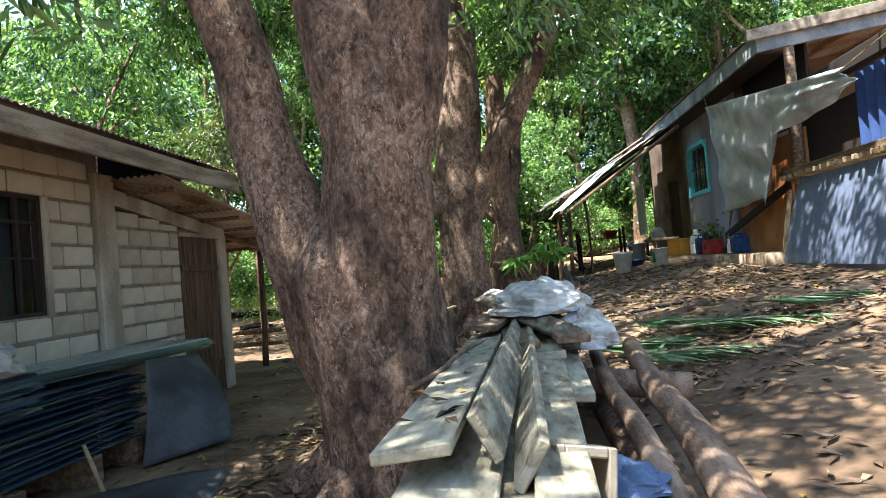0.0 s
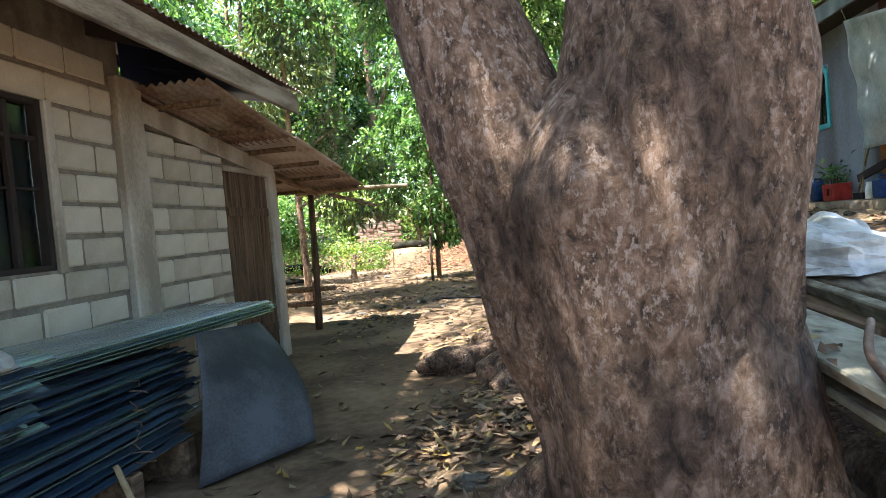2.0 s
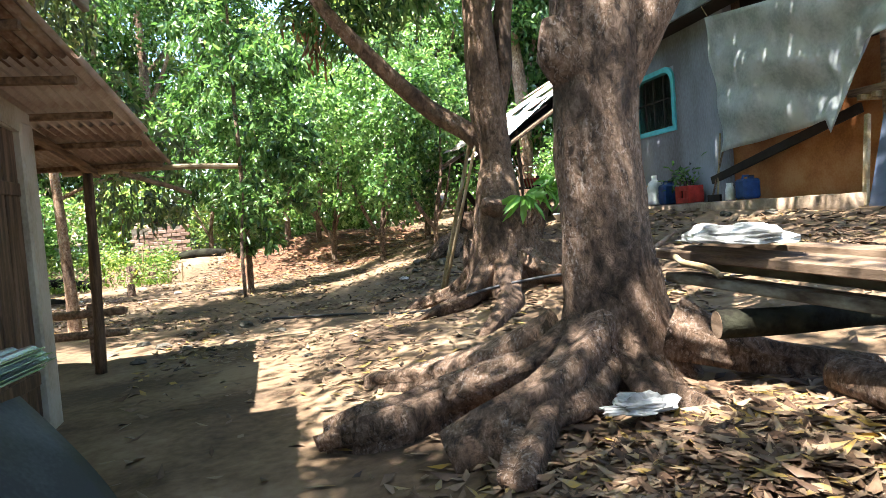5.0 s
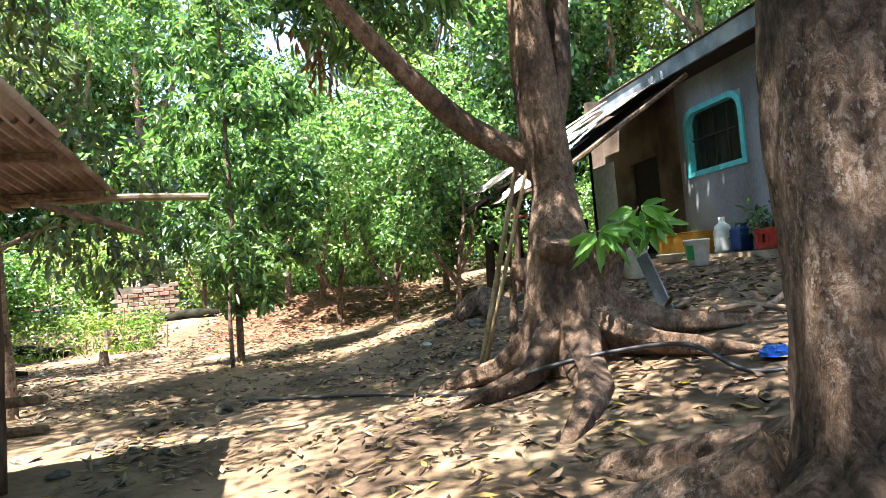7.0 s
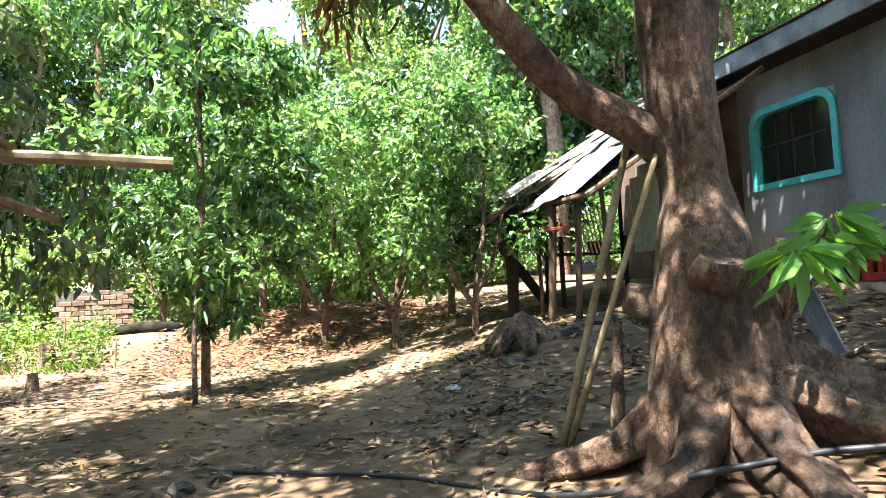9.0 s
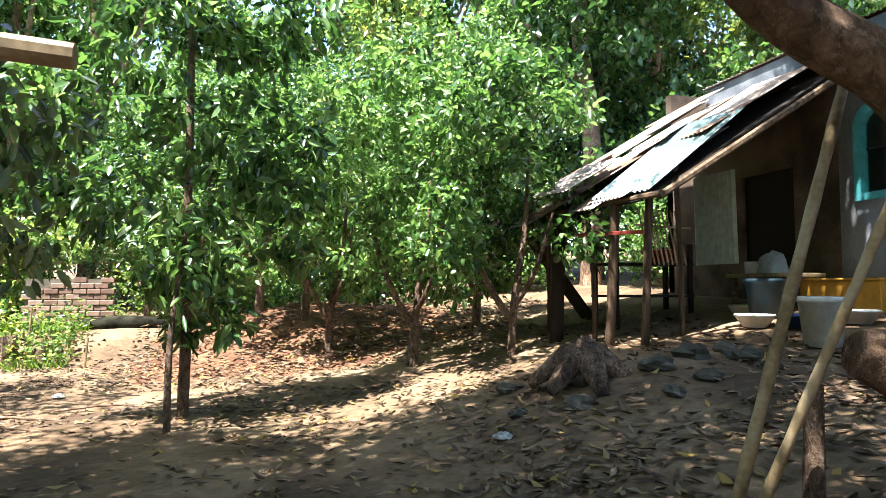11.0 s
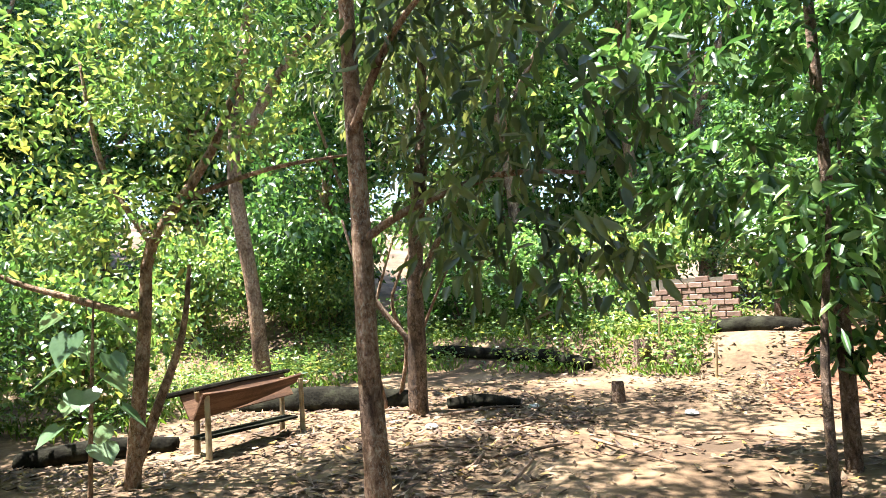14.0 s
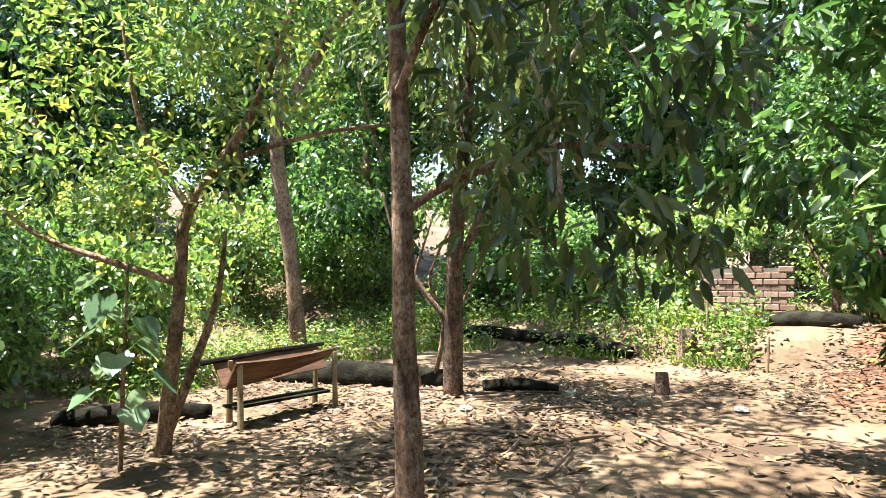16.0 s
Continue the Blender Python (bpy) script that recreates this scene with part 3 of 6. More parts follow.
big_tree("mango_tree", "old mango tree with a knotted trunk and long bare limb", (1.3, 10.15),
         ([(1.35, 10.15, 0.1), (1.3, 10.12, 0.6), (1.28, 10.12, 1.05), (1.29, 10.2, 1.45), (1.33, 10.28, 1.85), (1.28, 10.3, 2.5), (1.25, 10.32, 3.3), (1.3, 10.4, 4.6)], [0.48, 0.38, 0.33, 0.27, 0.195, 0.21, 0.19, 0.14]),
         [([(1.3, 10.3, 1.98), (1.05, 10.4, 2.22), (0.62, 10.55, 2.55), (0.1, 10.45, 3.0), (-0.5, 10.3, 3.6), (-1.2, 10.4, 4.6)], [0.15, 0.115, 0.1, 0.085, 0.07, 0.05]),
          ([(1.35, 10.32, 2.3), (1.5, 10.35, 2.9), (1.6, 10.4, 3.7), (2.0, 10.5, 5.0)], [0.12, 0.11, 0.1, 0.07]),
          ([(1.22, 10.05, 1.25), (1.14, 9.88, 1.34), (1.13, 9.84, 1.40)], [0.16, 0.13, 0.10]),
          ([(1.15, 10.35, 1.12), (1.02, 10.45, 1.18), (0.94, 10.48, 1.2)], [0.14, 0.11, 0.09]),
          ([(1.55, 10.15, 0.75), (1.75, 10.2, 1.15), (1.85, 10.15, 1.5)], [0.16, 0.12, 0.07])],
         [([(1.1, 9.95, 0.35), (0.8, 9.75, 0.12), (0.45, 9.75, 0.06), (0.15, 9.85, -0.04)], [0.18, 0.13, 0.09, 0.05]),
          ([(1.2, 9.85, 0.35), (1.1, 9.5, 0.14), (1.0, 9.15, 0.08), (0.75, 8.75, 0.05), (0.5, 8.5, -0.04)], [0.2, 0.15, 0.12, 0.09, 0.05]),
          ([(1.45, 9.85, 0.35), (1.6, 9.5, 0.15), (1.85, 9.1, 0.07), (2.2, 8.8, -0.04)], [0.18, 0.14, 0.1, 0.05]),
          ([(1.6, 10.0, 0.38), (1.95, 9.85, 0.18), (2.35, 9.6, 0.06), (2.8, 9.5, -0.05)], [0.19, 0.14, 0.1, 0.05]),
          ([(1.05, 10.25, 0.3), (0.75, 10.3, 0.12), (0.45, 10.45, 0.05), (0.2, 10.7, -0.04)], [0.17, 0.12, 0.09, 0.05])],
         [(0.8, 10.6, 6.2, 2.8, 2.6, 1.5), (-0.9, 10.6, 5.0, 1.5, 1.3, 0.8), (0.3, 11.2, 4.5, 1.2, 0.9, 0.7), (2.3, 10.6, 5.6, 1.4, 1.4, 1.0), (-0.3, 11.6, 3.9, 0.7, 0.6, 0.4), (-2.9, 10.6, 6.8, 2.0, 1.9, 0.9), (-0.6, 12.4, 7.2, 1.8, 1.2, 0.9), (0.9, 12.2, 6.6, 1.7, 1.2, 0.9), (3.4, 11.6, 7.3, 1.8, 1.8, 0.9), (3.5, 13.4, 7.6, 1.4, 1.2, 0.9)],
         31000, 23, flare=0.3, root=0.78, bark=M_BARK_BROWN, shade_blobs=[(4.2, 12.2, 7.6, 1.5, 1.5, 0.8), (4.3, 12.8, 7.2, 1.3, 1.2, 0.7), (4.0, 11.3, 7.2, 1.2, 1.2, 0.7), (3.8, 10.6, 7.4, 1.2, 1.2, 0.7), (-2.4, 11.4, 7.4, 1.6, 1.4, 0.7), (-4.2, 11.0, 7.2, 1.8, 1.6, 0.7), (-4.0, 12.8, 7.4, 1.6, 1.2, 0.7), (-3.2, 12.0, 6.9, 1.6, 1.3, 0.6), (0.2, 12.9, 7.2, 1.4, 1.1, 0.7), (1.0, 12.2, 7.0, 1.2, 1.0, 0.6), (-1.5, 12.4, 7.3, 1.4, 1.2, 0.7), (-0.9, 13.1, 7.2, 1.2, 0.8, 0.6)])

# brown drooping leaves that hang from the crown
rng = np.random.default_rng(5)
C, D = crown_points([(-0.6, 12.3, 3.85, 0.16, 0.16, 0.4), (-0.45, 12.25, 4.05, 0.15, 0.16, 0.25)], 110, rng, droop=3.0)
tagged(new("hanging_leaf_bunch", leaf_mesh("hanging_leaf_bunch", C, D, M_LEAF_DRY, 0.22, 0.05, rng)), "bunch of withered brown leaves hanging from a mango limb", "leaves", kind="stuff")


# ---- lesser trees ----
def small_tree(name, label, base, lines, blobs, leaves, seed, leaf=M_LEAF, ll=0.14, lw=0.055, bark=M_BARK_LIGHT, droop=0.5, tuft=12, spread=0.22):
    """A thin-stemmed tree; lines hold points relative to its foot, with radii."""
    t = thing(name, (base[0], base[1], ground_z(*base)), label, "tree")
    for k, (pts, radii) in enumerate(lines):
        m = Mesh()
        bark_tube(m, pts, radii, 16, 9, seed + k, 0.14)
        part("trunk" if k == 0 else "branch", m, bark, t, smooth=True)
    r = np.random.default_rng(seed)
    C, D = crown_points(blobs, leaves, r, tuft=tuft, droop=droop, spread=spread)
    part("crown", leaf_mesh("crown", C, D, leaf, ll, lw, r), leaf, t)
    return t


small_tree("sapling", "slender young mango tree with a tall leafy crown", (-1.97, 15.8),
           [([(0, 0, -0.1), (0.02, 0, 1.2), (0.0, 0, 3), (0.02, 0.05, 6.5)], [0.06, 0.05, 0.04, 0.015])],
           [(0.3, -0.1, 1.0, 0.45, 0.45, 0.25), (-0.3, 0.2, 1.5, 0.45, 0.45, 0.25), (0.5, 0.1, 1.7, 0.9, 0.8, 0.4), (-0.5, 0.2, 2.3, 1.0, 0.9, 0.42), (1.0, 0.2, 2.5, 0.6, 0.6, 0.35), (0.6, 0.1, 3.0, 1.0, 0.9, 0.45), (-0.9, -0.1, 3.2, 0.9, 0.8, 0.4), (-0.3, 0, 3.9, 1.1, 1.0, 0.45), (0.7, 0, 4.4, 1.0, 1.0, 0.45), (-0.5, 0, 5.1, 0.9, 0.9, 0.5), (0.2, 0, 6.0, 0.7, 0.7, 0.5)],
           5400, 31, M_LEAF_DARK, 0.18, 0.075, M_BARK, 0.9, 15, 0.13)
small_tree("sapling", "thin young tree stem beside a mango sapling", (-2.02, 15.1),
           [([(0, 0, -0.1), (0.0, 0.1, 0.9), (0.1, 0.3, 2.0)], [0.032, 0.028, 0.015])],
           [(0.0, 0.2, 1.7, 0.4, 0.4, 0.4)], 260, 33, M_LEAF, 0.18, 0.06, M_BARK, 0.9)
CITRUS = "small dark-leaved fruit tree with a low branching trunk"
for k, (x, y, s) in enumerate([(0.74, 16.96, 1.0), (1.74, 15.93, 0.85), (2.02, 18.13, 1.1), (-0.5, 20.3, 1.15), (-2.6, 22.0, 1.2), (-1.3, 21.2, 1.3), (-0.2, 18.9, 1.0), (3.2, 23.0, 1.2), (1.3, 23.4, 1.2), (-3.6, 23.2, 1.1)]):
    fr_ = np.random.default_rng(400 + k)
    lumps_ = []
    for j in range(15):
        w, h = j * 2.4 + fr_.uniform(0, 1), 1.3 + 3.0 * j / 14
        rad_ = (0.55 + 0.65 * math.sin(math.pi * min(1, (h - 0.6) / 3.6))) * fr_.uniform(0.35, 1.05)
        lumps_.append((rad_ * math.cos(w) * s, rad_ * math.sin(w) * s, h * s, *(fr_.uniform(0.38, 0.72) * s * np.array([1, 1, 0.62]))))
    small_tree("fruit_tree", CITRUS, (x, y),
               [([(0, 0, -0.1), (0.03, 0, 0.45 * s), (0.08, 0, 0.95 * s), (0.25, 0.1, 1.9 * s), (0.3, 0.1, 3.0 * s)], [0.075 * s, 0.06 * s, 0.05, 0.035, 0.015]),
                ([(0.03, 0, 0.5 * s), (-0.25, 0.05, 1.0 * s), (-0.5, 0.1, 1.7 * s), (-0.7, 0, 2.6 * s)], [0.045, 0.04, 0.03, 0.012]),
                ([(0.05, 0, 0.7 * s), (0.2, -0.3, 1.2 * s), (0.3, -0.6, 2.0 * s)], [0.035, 0.03, 0.012])],
               lumps_, 4800, 40 + k, M_LEAF_DARK if k % 2 else M_LEAF, 0.125, 0.07, M_BARK, 0.4, 17, 0.15)

# the yellow-flecked trees that stand about the bench
small_tree("tree", "slim straight tree with a pale mottled trunk and drooping leaves", (-4.22, 13.12),
           [([(0, 0, -0.1), (0.0, 0, 0.5), (-0.03, 0, 1.3), (-0.06, 0.02, 2.2), (-0.12, 0.05, 3.4), (-0.1, 0, 5.5)], [0.105, 0.085, 0.075, 0.062, 0.055, 0.03]),
            ([(-0.05, 0, 1.9), (0.3, 0.15, 2.1), (0.8, 0.4, 2.25), (1.3, 0.6, 2.2)], [0.03, 0.025, 0.02, 0.01]),
            ([(-0.08, 0, 2.6), (0.4, -0.1, 3.1), (0.9, -0.1, 3.4)], [0.03, 0.022, 0.01])],
           [(0.75, 0.35, 2.0, 0.6, 0.45, 0.45), (1.05, 0.5, 2.7, 0.7, 0.6, 0.5), (0.55, 0.3, 3.3, 0.7, 0.6, 0.5), (-0.3, 0, 4.4, 0.9, 0.9, 0.6), (0.3, 0, 5.4, 1.0, 1.0, 0.7), (1.2, 0.7, 1.7, 0.4, 0.35, 0.25)], 2300, 61, M_LEAF_OLIVE, 0.165, 0.055, M_BARK_LIGHT, 1.3)
small_tree("tree", "brown-barked tree leaning beside fallen timber", (-6.6, 16.4),
           [([(0, 0, -0.1), (0.02, 0, 0.9), (0.08, 0, 2.0), (0.2, 0.1, 3.4), (0.3, 0.1, 5.2)], [0.13, 0.11, 0.10, 0.08, 0.04]),
            ([(0.02, 0, 0.8), (-0.5, -0.3, 1.6), (-0.8, -0.4, 2.5)], [0.04, 0.03, 0.015]),
            ([(0.05, 0, 1.5), (0.5, 0, 2.2), (1.0, 0.1, 2.9)], [0.05, 0.04, 0.02])],
           [(0.5, 0, 3.1, 0.7, 0.7, 0.5), (0, 0, 4.4, 1.2, 1.2, 0.8), (0.8, 0.2, 5.4, 1.4, 1.4, 0.9)], 2700, 63, M_LEAF_OLIVE, 0.2, 0.06, M_BARK, 1.0)
small_tree("sapling", "clump of thin reddish curving stems with few leaves", (-7.2, 16.5),
           [([(0, 0, -0.1), (-0.12, -0.1, 0.7), (-0.1, -0.08, 1.3), (0.12, 0.1, 2.2)], [0.035, 0.03, 0.025, 0.01]),
            ([(0.1, 0.05, -0.1), (0.2, 0.2, 0.8), (0.08, 0.1, 1.5), (0.5, 0.5, 2.6)], [0.03, 0.028, 0.022, 0.01]),
            ([(0.25, 0.2, -0.1), (0.32, 0.35, 0.9), (0.7, 0.7, 2.0)], [0.03, 0.024, 0.012])],
           [(0.2, 0.2, 2.4, 0.6, 0.6, 0.35), (0.5, 0.5, 2.9, 0.5, 0.5, 0.3)], 420, 73, M_LEAF, 0.13, 0.055, M_BARK_LIGHT, 0.6)
small_tree("tree", "spreading tree with reddish stems and yellowing leaves", (-7.0, 13.0),
           [([(0, 0, -0.1), (0.05, 0.05, 0.7), (0.1, 0.1, 1.5), (0.15, 0.15, 2.1), (0.55, 0.5, 2.9), (0.8, 0.8, 4.0)], [0.075, 0.065, 0.055, 0.05, 0.04, 0.02]),
            ([(0.02, 0, 0.1), (0.2, 0.15, 0.7), (0.35, 0.3, 1.3), (0.4, 0.35, 1.9)], [0.05, 0.04, 0.03, 0.015]),
            ([(0.1, 0.1, 1.45), (-0.35, -0.3, 1.65), (-0.9, -0.7, 1.9), (-1.4, -1.1, 2.4)], [0.035, 0.03, 0.022, 0.01]),
            ([(0.15, 0.15, 2.1), (-0.2, -0.1, 2.8), (-0.4, -0.2, 3.8)], [0.035, 0.025, 0.012]),
            ([(0.4, 0.35, 2.5), (0.9, 0.9, 2.75), (1.5, 1.4, 2.85)], [0.025, 0.02, 0.01])],
           [(0.5, 0.4, 3.3, 0.9, 0.9, 0.6), (-0.7, -0.5, 2.5, 0.9, 0.8, 0.5), (-0.3, -0.2, 3.7, 1.0, 1.0, 0.6), (0.6, 0.6, 4.4, 1.2, 1.2, 0.8), (-1.3, -1.0, 3.2, 0.8, 0.8, 0.6), (0.1, 0.1, 2.3, 0.7, 0.7, 0.4)], 5200, 65, M_LEAF_YEL, 0.10, 0.045, M_BARK_LIGHT, 0.2)
small_tree("tree", "tall grey-trunked tree rising from the undergrowth", (-11.7, 17.9),
           [([(0, 0, -0.2), (-0.08, -0.06, 1.6), (-0.35, -0.25, 4.5), (0.1, 0, 8)], [0.18, 0.145, 0.13, 0.10]),
            ([(-0.3, 0, 5), (0.6, 0.5, 6.5), (1.6, 1, 7.5)], [0.12, 0.1, 0.06])],
           [(0, 0, 8.5, 3, 3, 1.6), (1.8, 1, 7.6, 1.8, 1.8, 1.0)], 5000, 67, M_LEAF_DARK, 0.26, 0.1, M_BARK_LIGHT, 0.6)
small_tree("tree", "near tree with bare crooked limbs and sparse leaves", (-5.6, 9.4),
           [([(0, 0, -0.1), (0, 0, 1.2), (-0.2, 0.2, 2.6), (-0.4, 0.8, 3.6), (-0.6, 1.3, 4.6), (-0.2, 2.2, 6.6)], [0.13, 0.11, 0.09, 0.07, 0.05, 0.02]),
            ([(-0.2, 0.2, 2.5), (-0.9, 0.9, 2.75), (-1.5, 1.4, 2.7), (-2.1, 1.9, 2.4)], [0.05, 0.04, 0.03, 0.012]),
            ([(-0.3, 0.6, 3.2), (-1.0, 1.4, 3.2), (-1.6, 2.0, 2.9)], [0.04, 0.03, 0.012])],
           # the last four blobs are added out of view to shade the ground
           [(-1.2, 1.3, 3.3, 0.9, 0.8, 0.4), (-0.7, 1.2, 4.6, 1.3, 1.2, 0.7), (-1.9, 1.9, 2.8, 0.5, 0.5, 0.3), (-0.6, 2.0, 6.6, 1.9, 1.6, 0.7), (1.0, 1.8, 6.8, 1.8, 1.5, 0.7), (-1.4, 3.9, 6.9, 1.7, 1.2, 0.7), (0.6, 3.6, 7.0, 1.5, 1.2, 0.7)], 7600, 69, M_LEAF_DARK, 0.18, 0.065, M_BARK, 0.8)
small_tree("shrub", "dark leafy shrub with a thin stem at the yard's edge", (-8.9, 12.2),
           [([(0, 0, -0.1), (0.05, 0, 0.6), (0.0, 0, 1.5)], [0.06, 0.05, 0.02])],
           [(0, 0, 1.2, 0.7, 0.7, 0.5), (-0.5, -0.3, 1.6, 0.7, 0.7, 0.5), (0.3, 0.3, 1.7, 0.6, 0.6, 0.4)], 2600, 71, M_LEAF_DARK, 0.12, 0.055, M_BARK, 0.4)

# ---- the jungle round the yard ----
LABELS = ["dense broad-leaved forest tree in full leaf", "tall forest tree with dark glossy foliage", "forest tree with sunlit yellow-green foliage"]
KINDS = []
for k, (leaf, lab) in enumerate(zip((M_LEAF, M_LEAF_DARK, M_LEAF_YEL), LABELS)):
    r = np.random.default_rng(100 + k)
    blobs = [(r.uniform(-1.7, 1.7), r.uniform(-1.7, 1.7), z, r.uniform(1.2, 1.9), r.uniform(1.2, 1.9), r.uniform(0.8, 1.2)) for z in (1.6, 2.4, 3.2, 4.2, 5.2, 6.2, 7.2, 8.4, 9.4)]
    t = thing("forest_tree", (0, 0, -50), lab, "tree", "forest round the yard")
    m = Mesh()
    bark_tube(m, [(0, 0, -0.3), (0.1, 0, 2), (-0.15, 0.1, 5), (0.1, 0, 9)], [0.2, 0.17, 0.13, 0.05], 14, 9, k, 0.1)
    part("trunk", m, M_BARK_LIGHT, t, smooth=True)
    for a in range(4):
        m = Mesh()
        w = a * 1.6 + k
        bark_tube(m, [(0, 0, 2 + a), (math.cos(w) * 0.9, math.sin(w) * 0.9, 3 + a), (math.cos(w) * 1.9, math.sin(w) * 1.9, 4.4 + a)], [0.08, 0.06, 0.02], 8, 6, a, 0.1)
        part("branch", m, M_BARK_LIGHT, t, smooth=True)
    C, D = crown_points(blobs, 13500, r, tuft=30, spread=0.3, droop=0.3)
    part("crown", leaf_mesh("crown", C, D, leaf, 0.18, 0.115, r, full=False), leaf, t)
    KINDS.append(t)
BUSHES = []
for k, (leaf, lab) in enumerate(((M_LEAF, "leafy undergrowth bush in sun and shade"), (M_LEAF_YEL, "light green sprawling bush in the undergrowth"))):
    r = np.random.default_rng(120 + k)
    t = thing("bush", (0, 0, -50), lab, "bush", "undergrowth round the yard")
    m = Mesh()
    for a in range(5):
        w = a * 1.3
        m.tube([(0, 0, -0.1), (math.cos(w) * 0.3, math.sin(w) * 0.3, 0.7), (math.cos(w) * 0.8, math.sin(w) * 0.8, 1.5)], [0.03, 0.02, 0.008], 5)
    part("stem", m, M_BARK_LIGHT, t)
    C, D = crown_points([(r.uniform(-0.8, 0.8), r.uniform(-0.8, 0.8), r.uniform(0.5, 1.7), 0.8, 0.8, 0.5) for _ in range(6)], 3600, r, tuft=14, spread=0.25, droop=0.2, hollow=0.3)
    part("crown", leaf_mesh("crown", C, D, leaf, 0.13, 0.085, r, full=False), leaf, t)
    BUSHES.append(t)
# the tree at (-13.2, 9.8) is added to shade the bushes below
r = np.random.default_rng(17)
# trees at negative y are unseen and added, set far back for sky light
SPOTS = [(-5.6, 28.2), (-1.5, 28.5), (1.8, 27.5), (4.6, 26), (7.6, 24), (10.5, 26), (-11, 25.5), (-13.5, 23), (-17, 25), (-25.5, 21),
         (-25, 15.5), (-18, 11.5), (-15.5, 8), (-13, 4.5), (-9.5, 1.5), (-14, 11.4), (-26, 18.5), (-27, 13), (-21, 6), (3.2, 31), (-3, 31), (-8.5, 31), (9, 32), (-14, 30),
         (13.5, 21), (16.5, 15), (19, 8), (20, 0), (17, -10), (8, -17), (-1, -19), (-9, -17), (-17, -11), (9.5, 19.5), (-20, -4), (18, 26), (-22, 27), (6.3, 21.5), (-12, 27.5), (-7.4, 26.6), (3.2, 28), (0.2, 29.5), (-24, 24), (-13.2, 9.8), (-29, 20), (-21, 27), (-23.4, 17), (-23.4, 20.4), (-22, 23.4), (12, 28), (14.5, 25), (8, 28.5), (17, 22)]
for k, (x, y) in enumerate(SPOTS):
    s = r.uniform(0.9, 1.3)
    x, y = x + r.uniform(-0.6, 0.6), y + r.uniform(-0.6, 0.6)
    m = pose(x, y, ground_z(x, y) - 0.1, 0, 0, r.uniform(0, 360)) @ Matrix.Diagonal((s, s, s * r.uniform(0.95, 1.3), 1))
    copy_thing(KINDS[k % 3], m)
EDGE = [(-8, 22.5), (-6.2, 23.5), (-10, 22.8), (-3, 24.4), (-0.6, 24.6), (2.3, 23), (4.2, 22.4), (-11.4, 14.4), (-12, 10.8),
        (-11, 9.2), (-10.6, 11.9), (-9.6, 8), (-14.4, 13.4), (-9.2, 24.6), (-15.4, 21.8), (-1.8, 23.5), (6.4, 19.6), (-7, 6), (-16, 12.8), (-5, 27.2), (0.4, 23.4), (5.4, 24), (-8.2, 9), (-16, 19.5), (-17.5, 22), (-18.5, 17.5), (-20, 20), (-15.5, 23.5), (-21, 23), (-19.5, 15.2), (-16.6, 16.4), (-14.2, 21.4)]
for k, (x, y) in enumerate(EDGE):
    s = r.uniform(0.8, 1.25)
    m = pose(x + r.uniform(-0.3, 0.3), y + r.uniform(-0.3, 0.3), ground_z(x, y) - 0.05, 0, 0, r.uniform(0, 360)) @ Matrix.Diagonal((s, s, s * r.uniform(0.8, 1.2), 1))
    copy_thing(BUSHES[k % 2], m)
for t in KINDS + BUSHES:
    for o in (*t.children_recursive, t):
        bpy.data.objects.remove(o)


# ---- the block house ----
def corrugated(mesh, origin, along, across, length, width, thick=0.003, pitch=0.076, amp=0.009, nl=1, sag=None):
    """A corrugated sheet from a corner: ridges run along, waves go across."""
    o, a, c = Vector(origin), Vector(along).normalized(), Vector(across).normalized()
    n = c.cross(a)
    if n.z < 0:
        n = -n
    nw = max(4, int(width / pitch * 6))

    def fn(u, v):
        return o + c * (u * width) + a * (v * length) + n * (amp * math.sin(2 * math.pi * u * width / pitch) + (sag(u, v) if sag else 0))
    mesh.sheet(fn, nw, nl, thick)
    return mesh


WX = -2.8
wall = thing("wall_west_house", (0, 0, 0), "bare grey concrete block wall with thick mortar joints", "wall", kind="structure")


def rake(y):
    return 2.50 - 0.117 * (y - 5.6)


core = Mesh()
t0, t1 = WX - 0.15, WX - 0.012
for lo, hi in (((t0, -2, -0.2), (t1, 3.74, 2.97)), ((t0, 3.74, -0.2), (t1, 4.68, 1.26)), ((t0, 3.74, 2.31), (t1, 4.68, 2.97)), ((t0, 4.68, -0.2), (t1, 5.5, 2.97)),
               ((t0, 5.5, -0.2), (t1, 7.0, 2.22)), ((t0, 7.0, 2.07), (t1, 8.06, 2.13))):
    core.box(lo, hi)
part("mortar", core, M_MORTAR, wall)
p = Mesh().box((WX - 0.13, 5.37, -0.2), (WX + 0.055, 5.67, 2.62), 0.015)
part("pillar", p, M_CONC, wall, "cast concrete pillar")
p = Mesh().box((WX - 0.15, 8.06, -0.2), (WX + 0.03, 8.27, 2.12), 0.015)
part("pillar", p, M_CONC, wall, "cast concrete door pillar")
p = Mesh().sheet(lambda u, v: (WX + 0.02, 5.67 + u * 2.58, rake(5.67 + u * 2.58) - 0.17 + v * 0.17), 1, 1, 0.15)
part("sloping_beam", p, M_CONC, wall, "sloping concrete beam under the porch roof")
part("lintel", Mesh().box((WX - 0.14, 7.0, 2.05), (WX + 0.012, 8.06, 2.10), 0.006), M_CONC, wall)
